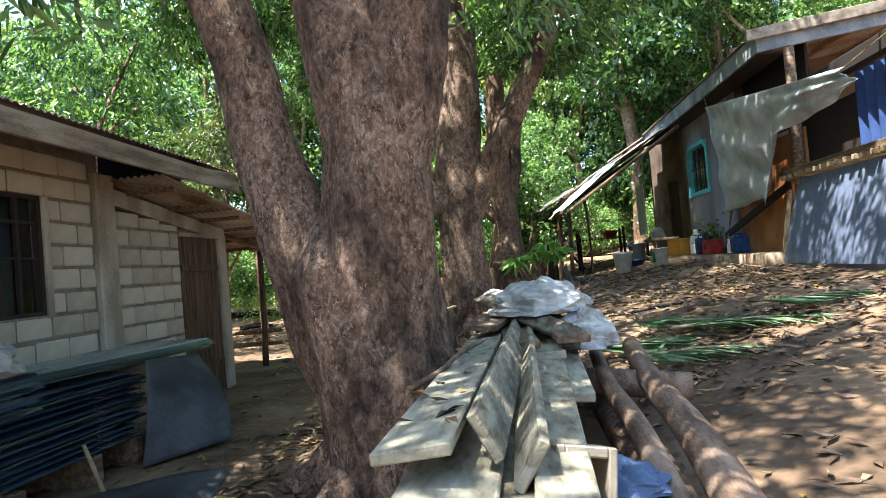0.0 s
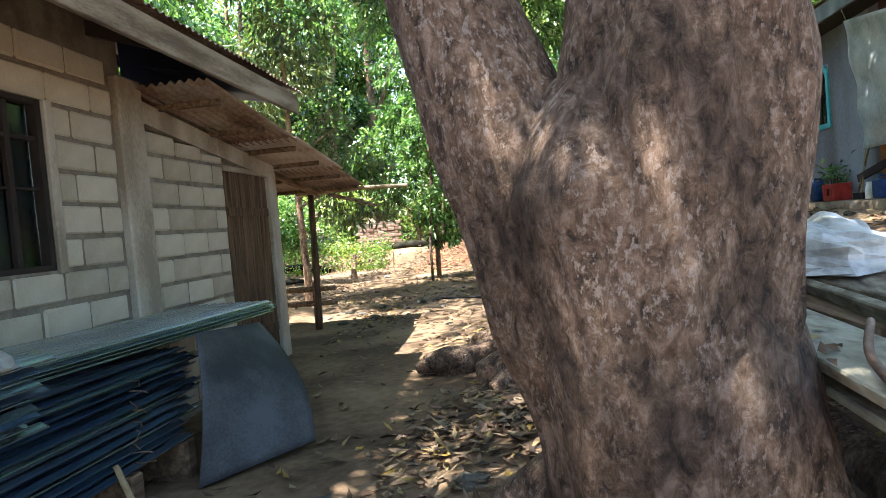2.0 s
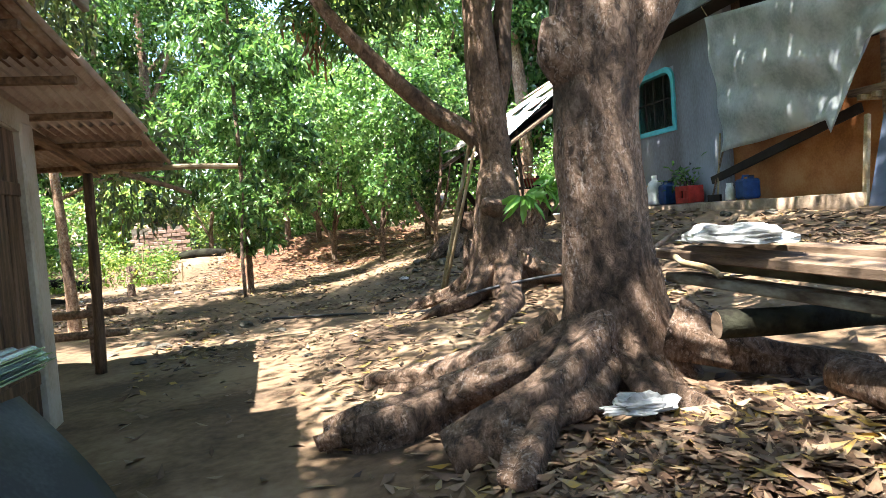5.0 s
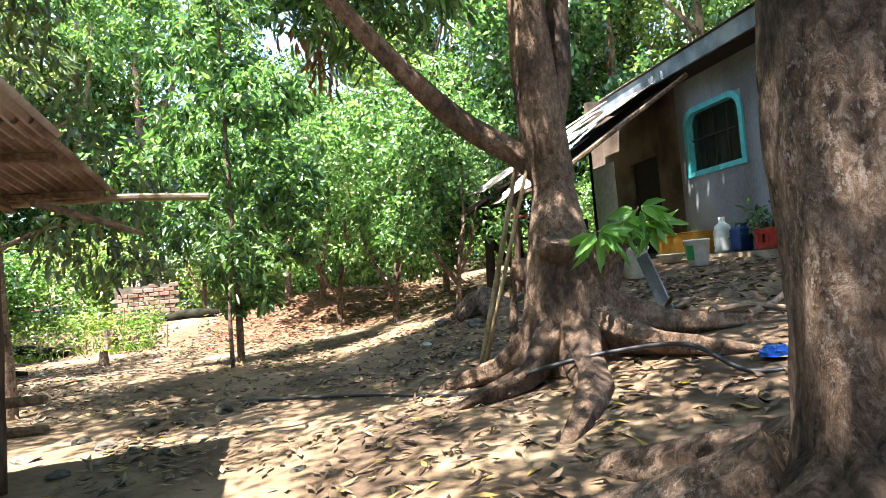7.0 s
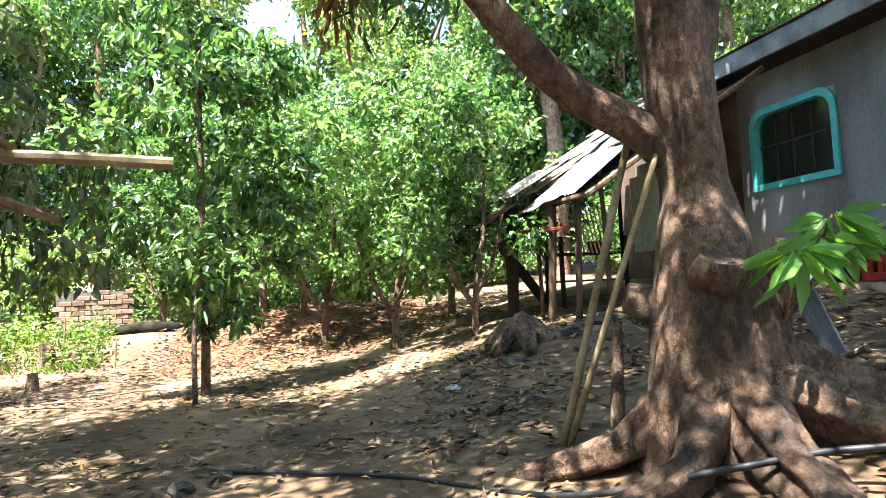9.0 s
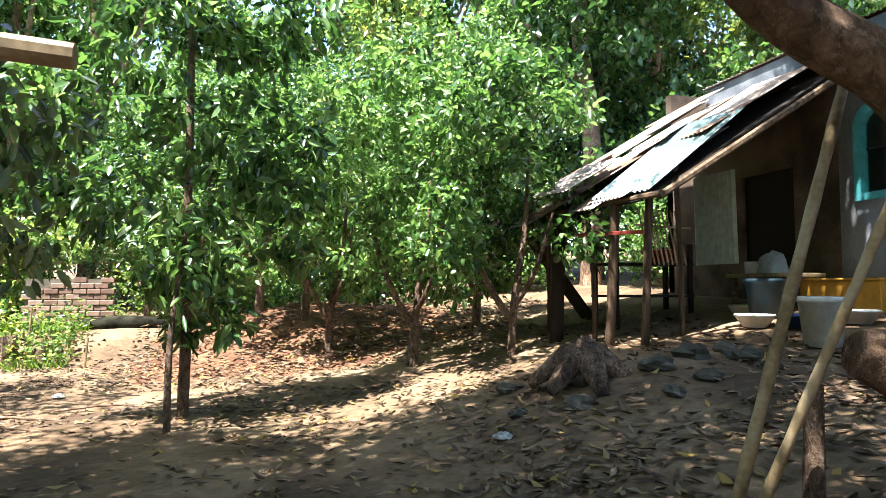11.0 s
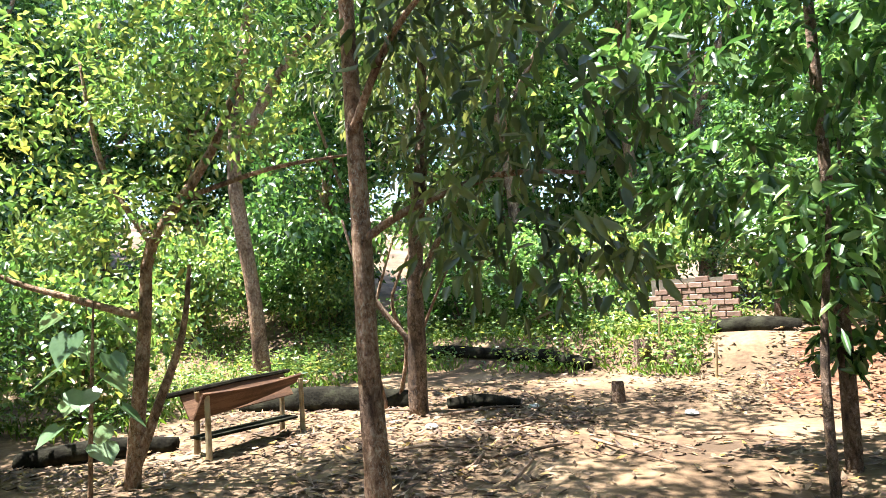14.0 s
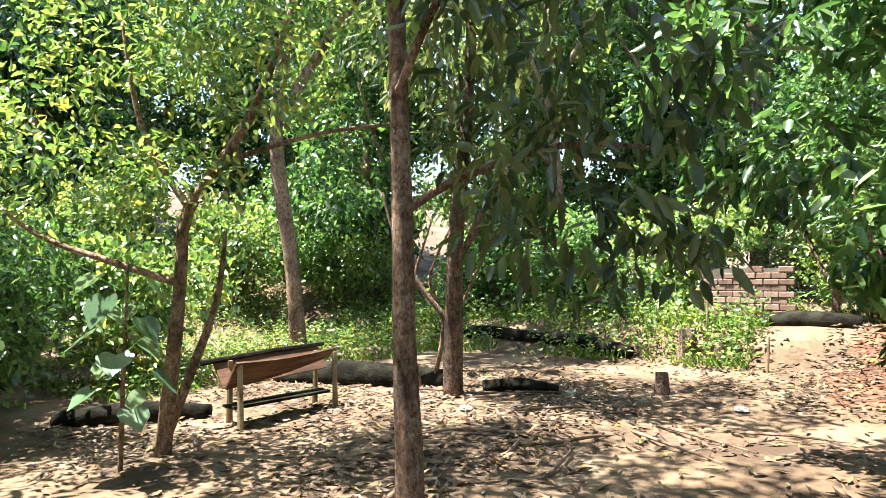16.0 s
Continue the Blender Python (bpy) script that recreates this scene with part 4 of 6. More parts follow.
for name, lo, hi in (("side_wall", (-6.6, -2.15, -0.2), (-2.8, -2.0, 4.2)), ("side_wall", (-6.6, 8.0, -0.2), (-2.95, 8.15, 2.1)), ("back_wall", (-6.75, -2.15, -0.2), (-6.6, 8.15, 4.4))):
    part(name, Mesh().box(lo, hi), M_MORTAR, wall)

win = thing("window_1", (WX - 0.06, 4.21, 1.785), "old glass window with dark steel mullions in the block wall", "window", kind="structure")
fr = Mesh()
for lo, hi in (((-0.05, -0.47, -0.53), (0.05, -0.43, 0.53)), ((-0.05, 0.43, -0.53), (0.05, 0.47, 0.53)), ((-0.05, -0.43, -0.53), (0.05, 0.43, -0.49)), ((-0.05, -0.43, 0.49), (0.05, 0.43, 0.53))):
    fr.box(lo, hi, 0.006)
part("window_frame", fr, M_DARK, win)
for k in range(4):
    y = -0.43 + 0.215 * (k + 1)
    if k < 3:
        part("mullion", Mesh().box((-0.03, y - 0.02, -0.49), (0.03, y + 0.02, 0.49), 0.005), M_DARK, win)
    for z0, z1 in ((-0.49, -0.03), (-0.015, 0.27), (0.30, 0.49)):
        part("pane", Mesh().box((-0.012, y - 0.195, z0), (-0.006, y - 0.02, z1)), M_GLASS, win)
part("transom", Mesh().box((-0.025, -0.43, 0.27), (0.025, 0.43, 0.30), 0.004), M_DARK, win)
part("transom", Mesh().box((-0.015, -0.43, -0.03), (0.015, 0.43, -0.015), 0.003), M_DARK, win)
part("curtain", Mesh().sheet(lambda u, v: (-0.3 + 0.03 * math.sin(u * 90), -1.2 + u * 2.9, -1.0 + 2.0 * v), 140, 2, 0.003), M_PLASTER, win, "dull grey curtain behind the glass")
part("window_reveal", Mesh().box((-0.05, 0.472, -0.55), (0.078, 0.54, 0.53), 0.01), M_CONC, win, "cement plastered jamb")

door = thing("door_1", (WX - 0.03, 7.53, 1.0), "dark brown weathered plank door, shut", "door", kind="structure")
for k in range(9):
    y = -0.51 + k * 0.115
    part("plank", Mesh().box((-0.03, y, -1.05), (0.012 + 0.004 * (k % 2), y + 0.109, 1.05), 0.005), M_WOOD_DARK, door)
for z in (-0.7, 0.6):
    part("batten", Mesh().box((0.014, -0.49, z), (0.03, 0.5, z + 0.09), 0.004), M_WOOD_DARK, door)

roof = thing("house_roof", (0, 0, 0), "rusty corrugated iron main roof with a worn timber fascia", "roof", kind="structure")
up = Vector((-4.2, 0, 1.35))
for k in range(11):
    o = Vector((-1.97, -2.0 + k * 0.828, 2.74 + 0.004 * (k % 2)))
    part("roof_sheet", corrugated(Mesh(), o, up, (0, 1, 0), up.length, 0.86), M_GI_RUST, roof)
part("fascia_board", Mesh().box((-2.05, -2.0, 2.53), (-2.01, 7.1, 2.71), 0.006), M_FASCIA, roof, "worn grey-brown fascia board")
for y in (0, 1.8, 3.6, 5.2, 6.9):
    part("rafter", Mesh().box((-0.025, 0, -0.05), (0.025, 2.2, 0.05), 0.004, pose(-2.07, y, 2.66) @ Matrix.Rotation(radians(90), 4, "Z") @ Matrix.Rotation(math.atan2(1.35, 4.2), 4, "X")), M_DARK, roof)
part("tarp_lining", Mesh().sheet(lambda u, v: (-2.78 + 0.68 * u, 5.72 + 1.33 * v, 2.76 - 0.14 * u + 0.015 * math.sin(9 * v)), 4, 10, 0.004), M_BLUE_TARP, roof, "dark blue tarpaulin lining under the eave")

part("tarp_gable", Mesh().sheet(lambda u, v: (-2.79 + 0.02 * math.sin(8 * u), 5.5 + 1.6 * u, rake(5.5 + 1.6 * u) + 0.07 + v * (2.96 - rake(5.5 + 1.6 * u) - 0.07)), 12, 4, 0.006), M_BLUE_TARP, roof, "dark blue tarpaulin closing the gable")

porch = thing("porch_roof", (0, 0, 0), "low lean-to roof of rusty corrugated sheets on poles", "roof", kind="structure")
sl = Vector((0, 1, -0.117))
for k, (y0, ln, dx) in enumerate([(5.6, 1.9, 0.0), (7.35, 1.65, 0.03), (8.75, 1.45, -0.02)]):
    for j in range(3):
        part("roof_sheet", corrugated(Mesh(), (-2.22 + dx - 0.8 * (j + 1), y0, rake(y0) + 0.055 + (2 - k) * 0.008 + 0.004 * j), sl, (1, 0, 0), ln, 0.84, amp=0.016), M_GI_OLD if (j + k) % 3 else M_GI_RUST, porch)
for y in (5.95, 6.8, 7.6, 8.35, 9.2, 10.05):
    part("purlin", Mesh().box((-4.6, y - 0.022, rake(y) - 0.015), (-2.26, y + 0.022, rake(y) + 0.035), 0.005), M_WOOD, porch)
part("rafter", Mesh().box((-2.95, 8.28, -0.04), (-2.88, 10.2, 0.02), 0.006, Matrix.Translation((0, 0, rake(5.6) - 0.02)) @ Matrix.Shear("XZ", 4, (0, 0)) @ Matrix(((1, 0, 0, 0), (0, 1, 0, 0), (0, -0.117, 1, 0.117 * 5.6), (0, 0, 0, 1)))), M_WOOD, porch)
part("post", Mesh().tube(path_points([(-3.0, 9.98, ground_z(-3.0, 9.98) - 0.05), (-2.95, 9.93, 0.8), (-2.9, 9.85, 1.92)], 8), [0.05, 0.055, 0.05, 0.045, 0.05, 0.045, 0.045, 0.04], 9, rough=0.12), M_WOOD_DARK, porch, "crooked dark timber post", True)
part("brace", Mesh().tube([(-2.55, 9.6, 1.88), (-2.25, 10.0, 1.78), (-2.05, 10.25, 1.70)], [0.025, 0.025, 0.02], 7), M_WOOD, porch)
part("bamboo_pole", Mesh().tube(path_points([(-3.2, 10.12, 1.95), (-2.2, 10.16, 1.97), (-1.55, 10.2, 1.95)], 8), [0.03] * 8, 9), M_BAMBOO, porch, "long bamboo pole along the roof edge")
fence = thing("pole_rail", (-3.3, 10.4, 0), "low rail of rough poles behind the porch", "fence")
for z, o in ((0.28, 0.0), (0.5, 0.1)):
    part("rail", Mesh().tube([(-1.0, 0.2 + o, z), (0.0, 0.0, z + 0.02), (0.5, -0.1, z + 0.03)], [0.04, 0.045, 0.035], 7, rough=0.1), M_WOOD, fence)
for x in (-0.8, 0.1):
    part("post", Mesh().tube([(x, 0.1, -0.15), (x, 0.1, 0.62)], [0.04, 0.035], 7, rough=0.1), M_WOOD, fence)

# ---- the plastered house ----
HX = 5.6
house = thing("wall_east_house", (0, 0, 0), "grey-blue plastered house wall with brown stains", "wall", kind="structure")
w = Mesh()
for lo, hi in (((HX, 11.75, 0.6), (HX + 0.15, 13.1, 4.45)), ((HX, 14.5, 0.6), (HX + 0.15, 14.75, 4.45)), ((HX, 13.1, 0.6), (HX + 0.15, 14.5, 2.48)), ((HX, 13.1, 3.58), (HX + 0.15, 14.5, 4.45))):
    w.box(lo, hi)
part("plaster_wall", w, M_PLASTER, house)
w = Mesh()
for lo, hi in (((HX, 14.75, 0.6), (HX + 0.15, 15.45, 4.45)), ((HX, 15.45, 3.05), (HX + 0.15, 16.4, 4.4)), ((HX, 16.4, 0.6), (HX + 0.15, 18.2, 4.4)), ((HX, 18.05, 0.6), (10.5, 18.2, 4.8)), ((10.5, 8.0, 0.6), (10.65, 18.2, 5.6)), ((HX + 0.15, 11.75, 0.6), (10.5, 11.9, 5.0))):
    w.box(lo, hi)
part("brown_wall", w, M_BROWNWALL, house, "dark brown stained rear wall")
# added panel: its near-black colour stands for the unlit room behind the opening
part("back_door", Mesh().box((HX + 0.05, 15.46, 0.9), (HX + 0.09, 16.39, 3.045), 0.006), M_DARK, house, "dark panel added to fill the shaded wall opening")
part("plywood_panel", Mesh().box((HX + 0.06, 9.05, 0.9), (HX + 0.1, 11.748, 2.95), 0.004), M_ORANGE, house, "orange-brown plywood wall panel")
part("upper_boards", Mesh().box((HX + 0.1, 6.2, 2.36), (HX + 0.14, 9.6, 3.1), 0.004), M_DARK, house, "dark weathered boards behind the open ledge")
# added panel: dark fill for the shade below the roof, also stops light
part("gable_boards", Mesh().box((HX + 0.3, 9.3, 3.105), (HX + 0.34, 11.74, 4.3), 0.004), M_DARK, house, "dark panel added for the shade under the verandah roof")
part("blue_curtain", Mesh().sheet(lambda u, v: (HX + 0.06 + 0.03 * math.sin(u * 30), 6.6 + u * 1.0, 2.4 + v * 0.9), 40, 2, 0.004), plain("blue_cloth", (0.03, 0.065, 0.19), 0.8), house, "blue cloth hung in the open side")
part("post", Mesh().tube([(HX - 0.12, 8.9, 0.85), (HX - 0.1, 8.93, 2.4), (HX - 0.08, 8.95, 4.1)], [0.085, 0.075, 0.07], 10, rough=0.06), M_WOOD, house, "thick weathered timber post", True)
part("ledge_beam", Mesh().box((HX - 0.2, 6.0, 2.28), (HX + 0.1, 9.4, 2.36), 0.008), M_WOOD, house)
for k in range(16):
    part("slat_end", Mesh().box((HX - 0.26, 6.3 + k * 0.19, 2.21), (HX + 0.05, 6.36 + k * 0.19, 2.275), 0.006), M_BAMBOO, house)
tilt = pose(HX - 0.42, 7.9, 1.0, 0, 14, 0)
part("leaning_panel", Mesh().box((-0.015, -1.3, 0.0), (0.015, 1.05, 1.22), 0.004, tilt), M_BLUEPANEL, house, "slate-blue sheet leaning on the house")
part("panel_edge", Mesh().box((-0.03, 1.05, 0.0), (0.02, 1.11, 1.26), 0.006, tilt @ Matrix.Rotation(radians(-9), 4, "X")), M_BAMBOO, house)

win = thing("window_2", (HX, 13.8, 3.03), "turquoise-framed arched window with dark glass and a steel grille", "window", kind="structure")


def arched(inset):
    """The window's outline with rounded upper corners, as points in its plane."""
    hw, hb, ht, rr = 0.72 - inset, 0.57 - inset, 0.57 - inset, 0.26 - inset * 0.5
    pts = [(-hw, -hb), (hw, -hb)]
    for k in range(7):
        a = math.pi / 2 * k / 6
        pts.append((hw - rr + rr * math.cos(a), ht - 0.0 - rr + rr * math.sin(a)))
    for k in range(7):
        a = math.pi / 2 + math.pi / 2 * k / 6
        pts.append((-hw + rr + rr * math.cos(a), ht - rr + rr * math.sin(a)))
    return pts


def ring(outer, inner, x0, x1):
    m = Mesh()
    n = len(outer)
    v = [(x, y, z) for x in (x0, x1) for loop in (outer, inner) for y, z in loop]
    f = []
    for i in range(n):
        j = (i + 1) % n
        f += [(i, j, n + j, n + i), (2 * n + i, 3 * n + i, 3 * n + j, 2 * n + j), (i, 2 * n + i, 2 * n + j, j), (n + i, n + j, 3 * n + j, 3 * n + i)]
    return m.add(v, f)


sq = [(-0.7, -0.55), (0.7, -0.55)] + [(0.7, 0.55)] * 7 + [(-0.7, 0.55)] * 7
part("plaster_spandrel", ring(sq, arched(0.06), 0.004, 0.14), M_PLASTER, win)
part("window_frame", ring(arched(0.0), arched(0.085), -0.035, 0.1), M_TEAL, win, "turquoise painted frame")
part("pane", Mesh().box((0.07, -0.62, -0.47), (0.076, 0.62, 0.47)), M_GLASS, win)
part("curtain", Mesh().sheet(lambda u, v: (0.32 + 0.02 * math.sin(u * 60), -1.2 + 2.4 * u, -0.9 + 1.8 * v), 80, 2, 0.003), plain("dull_grey_cloth", (0.26, 0.25, 0.23), 0.9), win, "dull grey curtain behind the glass")
for y in (-0.3, 0.02, 0.3):
    part("grille_bar", Mesh().box((0.03, y - 0.012, -0.46), (0.05, y + 0.012, 0.45)), M_DARK, win)
part("grille_bar", Mesh().box((0.03, -0.6, 0.02), (0.05, 0.6, 0.045)), M_DARK, win)

hroof = thing("east_house_roof", (0, 0, 0), "grey iron roof with a deep weathered fascia", "roof", kind="structure")
up = Vector((4.6, 0, 0.5))
for k in range(9):
    part("roof_sheet", corrugated(Mesh(), (5.12, 9.2 + k * 0.82, 4.40 + 0.004 * (k % 2)), up, (0, 1, 0), up.length, 0.85), M_GI_RUST, hroof)
part("fascia_board", Mesh().box((5.16, 9.2, 4.12), (5.2, 16.6, 4.38), 0.006), M_FASCIA_GREY, hroof, "blue-grey fascia board")
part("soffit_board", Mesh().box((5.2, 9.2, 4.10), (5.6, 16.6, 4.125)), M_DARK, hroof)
m = Matrix(((1, 0, 0, 0), (0, 1, 0, 0), (0.11, 0, 1, -5.16 * 0.11), (0, 0, 0, 1)))
part("rake_board", Mesh().box((5.16, 9.14, 4.12), (9.7, 9.2, 4.40), 0.006, m), M_FASCIA_GREY, hroof)
part("rake_board", Mesh().box((5.0, 9.05, 4.3), (9.7, 9.14, 4.46), 0.006, m), M_FASCIA, hroof)
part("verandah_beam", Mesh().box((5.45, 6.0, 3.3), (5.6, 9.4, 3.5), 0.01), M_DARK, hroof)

# ---- the kitchen lean-to ----
lean = thing("lean_to_shed", (0, 0, 0), "ramshackle open lean-to roofed with loose iron sheets on poles", "shed", kind="structure")
dn = Vector((-2.75, 0.1, -1.68))
lr = np.random.default_rng(12)
for k in range(6):
    y = 14.5 + 0.5 * k
    ln = min(1.55 + 0.17 * k, 2.15)
    for j, (x0, l0) in enumerate(((5.2, 1.9), (3.72, ln))):
        d = (dn + Vector((0, lr.uniform(-0.22, 0.22), lr.uniform(-0.08, 0.08)))).normalized()
        z0 = 4.14 + (x0 - 5.2) * 0.61 + 0.014 * k - 0.03 * j + lr.uniform(-0.015, 0.03)
        part("roof_sheet", corrugated(Mesh(), (x0 + lr.uniform(-0.12, 0.12), y, z0), d, (0.05 * lr.uniform(-1, 1), 1, 0.06 * lr.uniform(-1, 1)), l0, 0.66, amp=0.011), (M_GI_OLD, M_GI_RUST)[(k + j) % 3 == 0], lean)
part("roof_sheet", corrugated(Mesh(), (3.95, 14.42, 3.44), (-1.25, -0.1, -0.95), (-0.15, 1, 0.02), 1.65, 0.95, amp=0.013), M_GI, lean, "loose silvery iron sheet at the open edge")
for k, (x, y, z, a) in enumerate([(4.3, 15.3, 3.74, -0.2), (3.6, 16.6, 3.33, 0.3), (3.1, 15.6, 3.02, -0.3), (5.0, 16.0, 4.18, 0.1)]):
    part("roof_sheet", corrugated(Mesh(), (x, y, z + 0.02 * k), (-1, a, -0.56), (a, 1, 0.06 * (k - 2)), 1.05, 0.6, amp=0.011), M_GI_RUST if k % 2 else M_GI_OLD, lean, "loose crooked iron sheet")
for (a, b, rad) in (((2.36, 15.94, 0), (2.4, 15.9, 2.35), 0.085), ((2.55, 16.5, 0), (2.5, 16.6, 2.4), 0.05), ((2.52, 14.94, 0), (2.6, 14.9, 2.35), 0.055), ((2.75, 14.6, 0), (2.8, 14.55, 2.4), 0.045), ((3.25, 14.65, 0), (3.2, 14.65, 2.8), 0.03), ((2.6, 15.4, 0), (2.55, 15.45, 2.3), 0.03)):
    gz = ground_z(a[0], a[1])
    part("post", Mesh().tube(path_points([(a[0], a[1], gz - 0.1), ((a[0] + b[0]) / 2 + 0.02, a[1], (gz + b[2]) / 2), b], 7), [rad] * 7, 9, rough=0.1, seed=int(rad * 1000)), M_DARK if rad > 0.06 else M_WOOD_DARK, lean, smooth=True)
# added sheet: shuts out sun through the gaps and darkens the inside
part("roof_lining", Mesh().sheet(lambda u, v: (5.4 - 2.8 * u, 14.4 + 2.9 * v, 4.05 - 1.72 * u), 1, 1, 0.02), M_DARK, lean, "added dark sheet that keeps light out under the roof")
part("red_bar", Mesh().box((-0.02, 0, -0.02), (0.02, 3.0, 0.02), 0.004, pose(2.53, 14.26, 2.0, 3, 0, 0)), plain("red_oxide_paint", (0.25, 0.04, 0.03), 0.6), lean, "red-painted bar lashed across the posts")
part("rafter", Mesh().tube([(2.5, 17.0, 2.42), (5.3, 16.9, 4.1)], [0.04, 0.04], 7), M_WOOD, lean)
part("rafter", Mesh().tube([(2.75, 14.3, 2.38), (5.3, 13.9, 4.05)], [0.04, 0.04], 7), M_WOOD, lean)
part("eave_pole", Mesh().tube([(2.65, 14.1, 2.38), (2.5, 17.1, 2.42)], [0.035, 0.035], 7), M_WOOD, lean)
# the pale colour carries the light that falls on this screen
part("iron_screen", corrugated(Mesh(), (4.78, 15.55, 1.75), (0, 0.02, 1), (0, 1, 0), 1.25, 0.85, amp=0.016), plain("green_iron_with_light", (0.5, 0.58, 0.5), 0.5), lean, "upright greenish corrugated iron screen, coloured pale for the light on it")


# ---- timber pile ----
def beam_between(mesh, a, b, width, thick, roll=0.0, bevel=0.006, warp=0.0):
    a, b = Vector(a), Vector(b)
    d = b - a
    q = d.to_track_quat("Y", "Z").to_matrix().to_4x4()
    m = Matrix.Translation(a) @ q @ Matrix.Rotation(radians(roll), 4, "Y")
    return mesh.box((-width / 2, 0, -thick / 2), (width / 2, d.length, thick / 2), bevel, m)


def plank(a, b, width, thick, roll, label, mat=M_PLANK, name="plank"):
    a = Vector(a)
    t = thing(name, a, label, "plank", "timber pile")
    part("board", beam_between(Mesh(), (0, 0, 0), Vector(b) - a, width, thick, roll), mat, t)
    return t


GREYP = "weathered grey-painted plank on the timber pile"
plank((0.89, 1.28, 0.86), (1.04, 4.15, 0.86), 0.24, 0.04, -6, GREYP)
plank((1.10, 1.4, 0.86), (1.28, 4.1, 0.90), 0.17, 0.035, 62, "plank propped on edge on the timber pile")
plank((1.23, 1.3, 0.80), (1.30, 4.1, 0.86), 0.17, 0.035, -58, "plank leaning on edge against another plank")
plank((1.30, 0.95, 0.74), (1.46, 4.1, 0.76), 0.17, 0.05, 4, GREYP)
plank((0.98, 1.15, 0.74), (1.08, 4.0, 0.76), 0.3, 0.03, 2, "broad flat board low in the timber pile")
plank((1.13, 1.0, 0.70), (1.2, 4.2, 0.71), 0.2, 0.04, -3, GREYP)
plank((1.48, 2.6, 0.70), (1.6, 5.2, 0.75), 0.2, 0.05, 3, GREYP)
plank((0.99, 4.75, 1.10), (1.57, 3.45, 0.90), 0.17, 0.03, 12, "warped board thrown across the timber pile")
plank((1.0, 3.75, 0.95), (1.13, 4.35, 0.98), 0.24, 0.04, 5, "short cracked board on top of the pile", M_WOOD)
for k, (x, z) in enumerate([(1.15, 0.93), (1.3, 0.86), (1.45, 0.95), (1.2, 0.78)]):
    plank((x + 0.12, 3.3, z - 0.06), (x - 0.08, 6.4, z + 0.02), 0.2, 0.05, 3 * k - 4, "long rough board in the timber pile", M_PLANK if k % 2 else M_WOOD)


def log(a, b, r0, r1, label, mat=M_LOG, name="log"):
    a, b = Vector(a), Vector(b)
    t = thing(name, a, label, "log", "timber pile")
    d = b - a
    m = Mesh()
    side = Vector((d.y, -d.x, 0)).normalized() * 0.02
    bark_tube(m, [(0, 0, 0), d * 0.33 + side, d * 0.66 - side, d], [r0, (r0 + r1) / 2, r1], 14, 12, r0 * 100, 0.08)
    part("trunk", m, mat, t, smooth=True)
    e = Mesh()
    dn_ = d.normalized()
    e.tube([-dn_ * 0.006, dn_ * 0.004], [r0 * 0.93, r0 * 0.95], 14)
    part("cut_end", e, M_WOOD, t, "pale sawn end")
    return t


log((1.7, 1.6, 0.50), (1.84, 4.5, 0.62), 0.06, 0.05, "debarked pole lying beside the planks")
log((1.9, 1.5, 0.47), (2.15, 4.7, 0.62), 0.085, 0.07, "thick log with a sawn end beside the planks")
log((0.9, 1.75, 0.52), (2.1, 1.25, 0.40), 0.09, 0.08, "log laid crosswise under the timber pile")
log((0.75, 4.1, 0.58), (2.3, 3.6, 0.50), 0.10, 0.09, "log laid crosswise under the timber pile")
log((0.95, 5.85, 0.62), (2.0, 5.6, 0.62), 0.07, 0.06, "dark log laid crosswise under the timber pile", M_ROT_SHADE)
log((1.15, 1.7, 0.30), (1.3, 5.5, 0.42), 0.10, 0.09, "heavy log bearing the timber pile", M_BARK)
log((1.75, 1.5, 0.26), (1.85, 5.5, 0.42), 0.10, 0.09, "heavy log bearing the timber pile", M_BARK)
log((0.72, 2.35, 0.84), (1.05, 3.1, 0.95), 0.014, 0.011, "bare stick leaning on the timber pile", M_LOG, "stick")
log((0.68, 5.75, 0.98), (0.5, 5.2, 0.95), 0.014, 0.012, "long thin stick poking out of the pile", M_BAMBOO, "stick")
blk = thing("hollow_block", pose(1.38, 1.62, 0.66, 78, 10, 10), "grey concrete hollow block among the planks", "concrete block")
bm_ = Mesh()
for lo, hi in (((-0.1, -0.1, -0.1), (-0.07, 0.1, 0.1)), ((0.07, -0.1, -0.1), (0.1, 0.1, 0.1)), ((-0.07, -0.1, -0.1), (0.07, -0.065, 0.1)), ((-0.07, 0.065, -0.1), (0.07, 0.1, 0.1))):
    bm_.box(lo, hi, 0.006)
part("shell", bm_, M_BLOCK, blk)


def crumple(name, at, size, label, category, mat, seed, res=26, amp=0.3, flat=0.05):
    """A crumpled heap of film or cloth: a folded closed shell."""
    t = thing(name, at, label, category)
    v, f = [], []
    n, k = res, res
    for i in range(n + 1):
        th = math.pi * i / n
        for j in range(k):
            ph = 2 * math.pi * j / k
            d = Vector((math.sin(th) * math.cos(ph), math.sin(th) * math.sin(ph), math.cos(th)))
            r = 1 + amp * noise.noise(d * 2.2 + Vector((seed, 0, 0))) + amp * 0.6 * abs(noise.noise(d * 5 + Vector((0, seed, 0)))) + 0.08 * noise.noise(d * 11)
            z = d.z * r * size[2]
            v.append((d.x * r * size[0], d.y * r * size[1], max(z, -size[2] * flat)))
    for i in range(n):
        for j in range(k):
            j2 = (j + 1) % k
            f.append((i * k + j, (i + 1) * k + j, (i + 1) * k + j2, i * k + j2))
    part("cover", Mesh().add(v, f), mat, t, smooth=seed % 2 == 0)
    return t


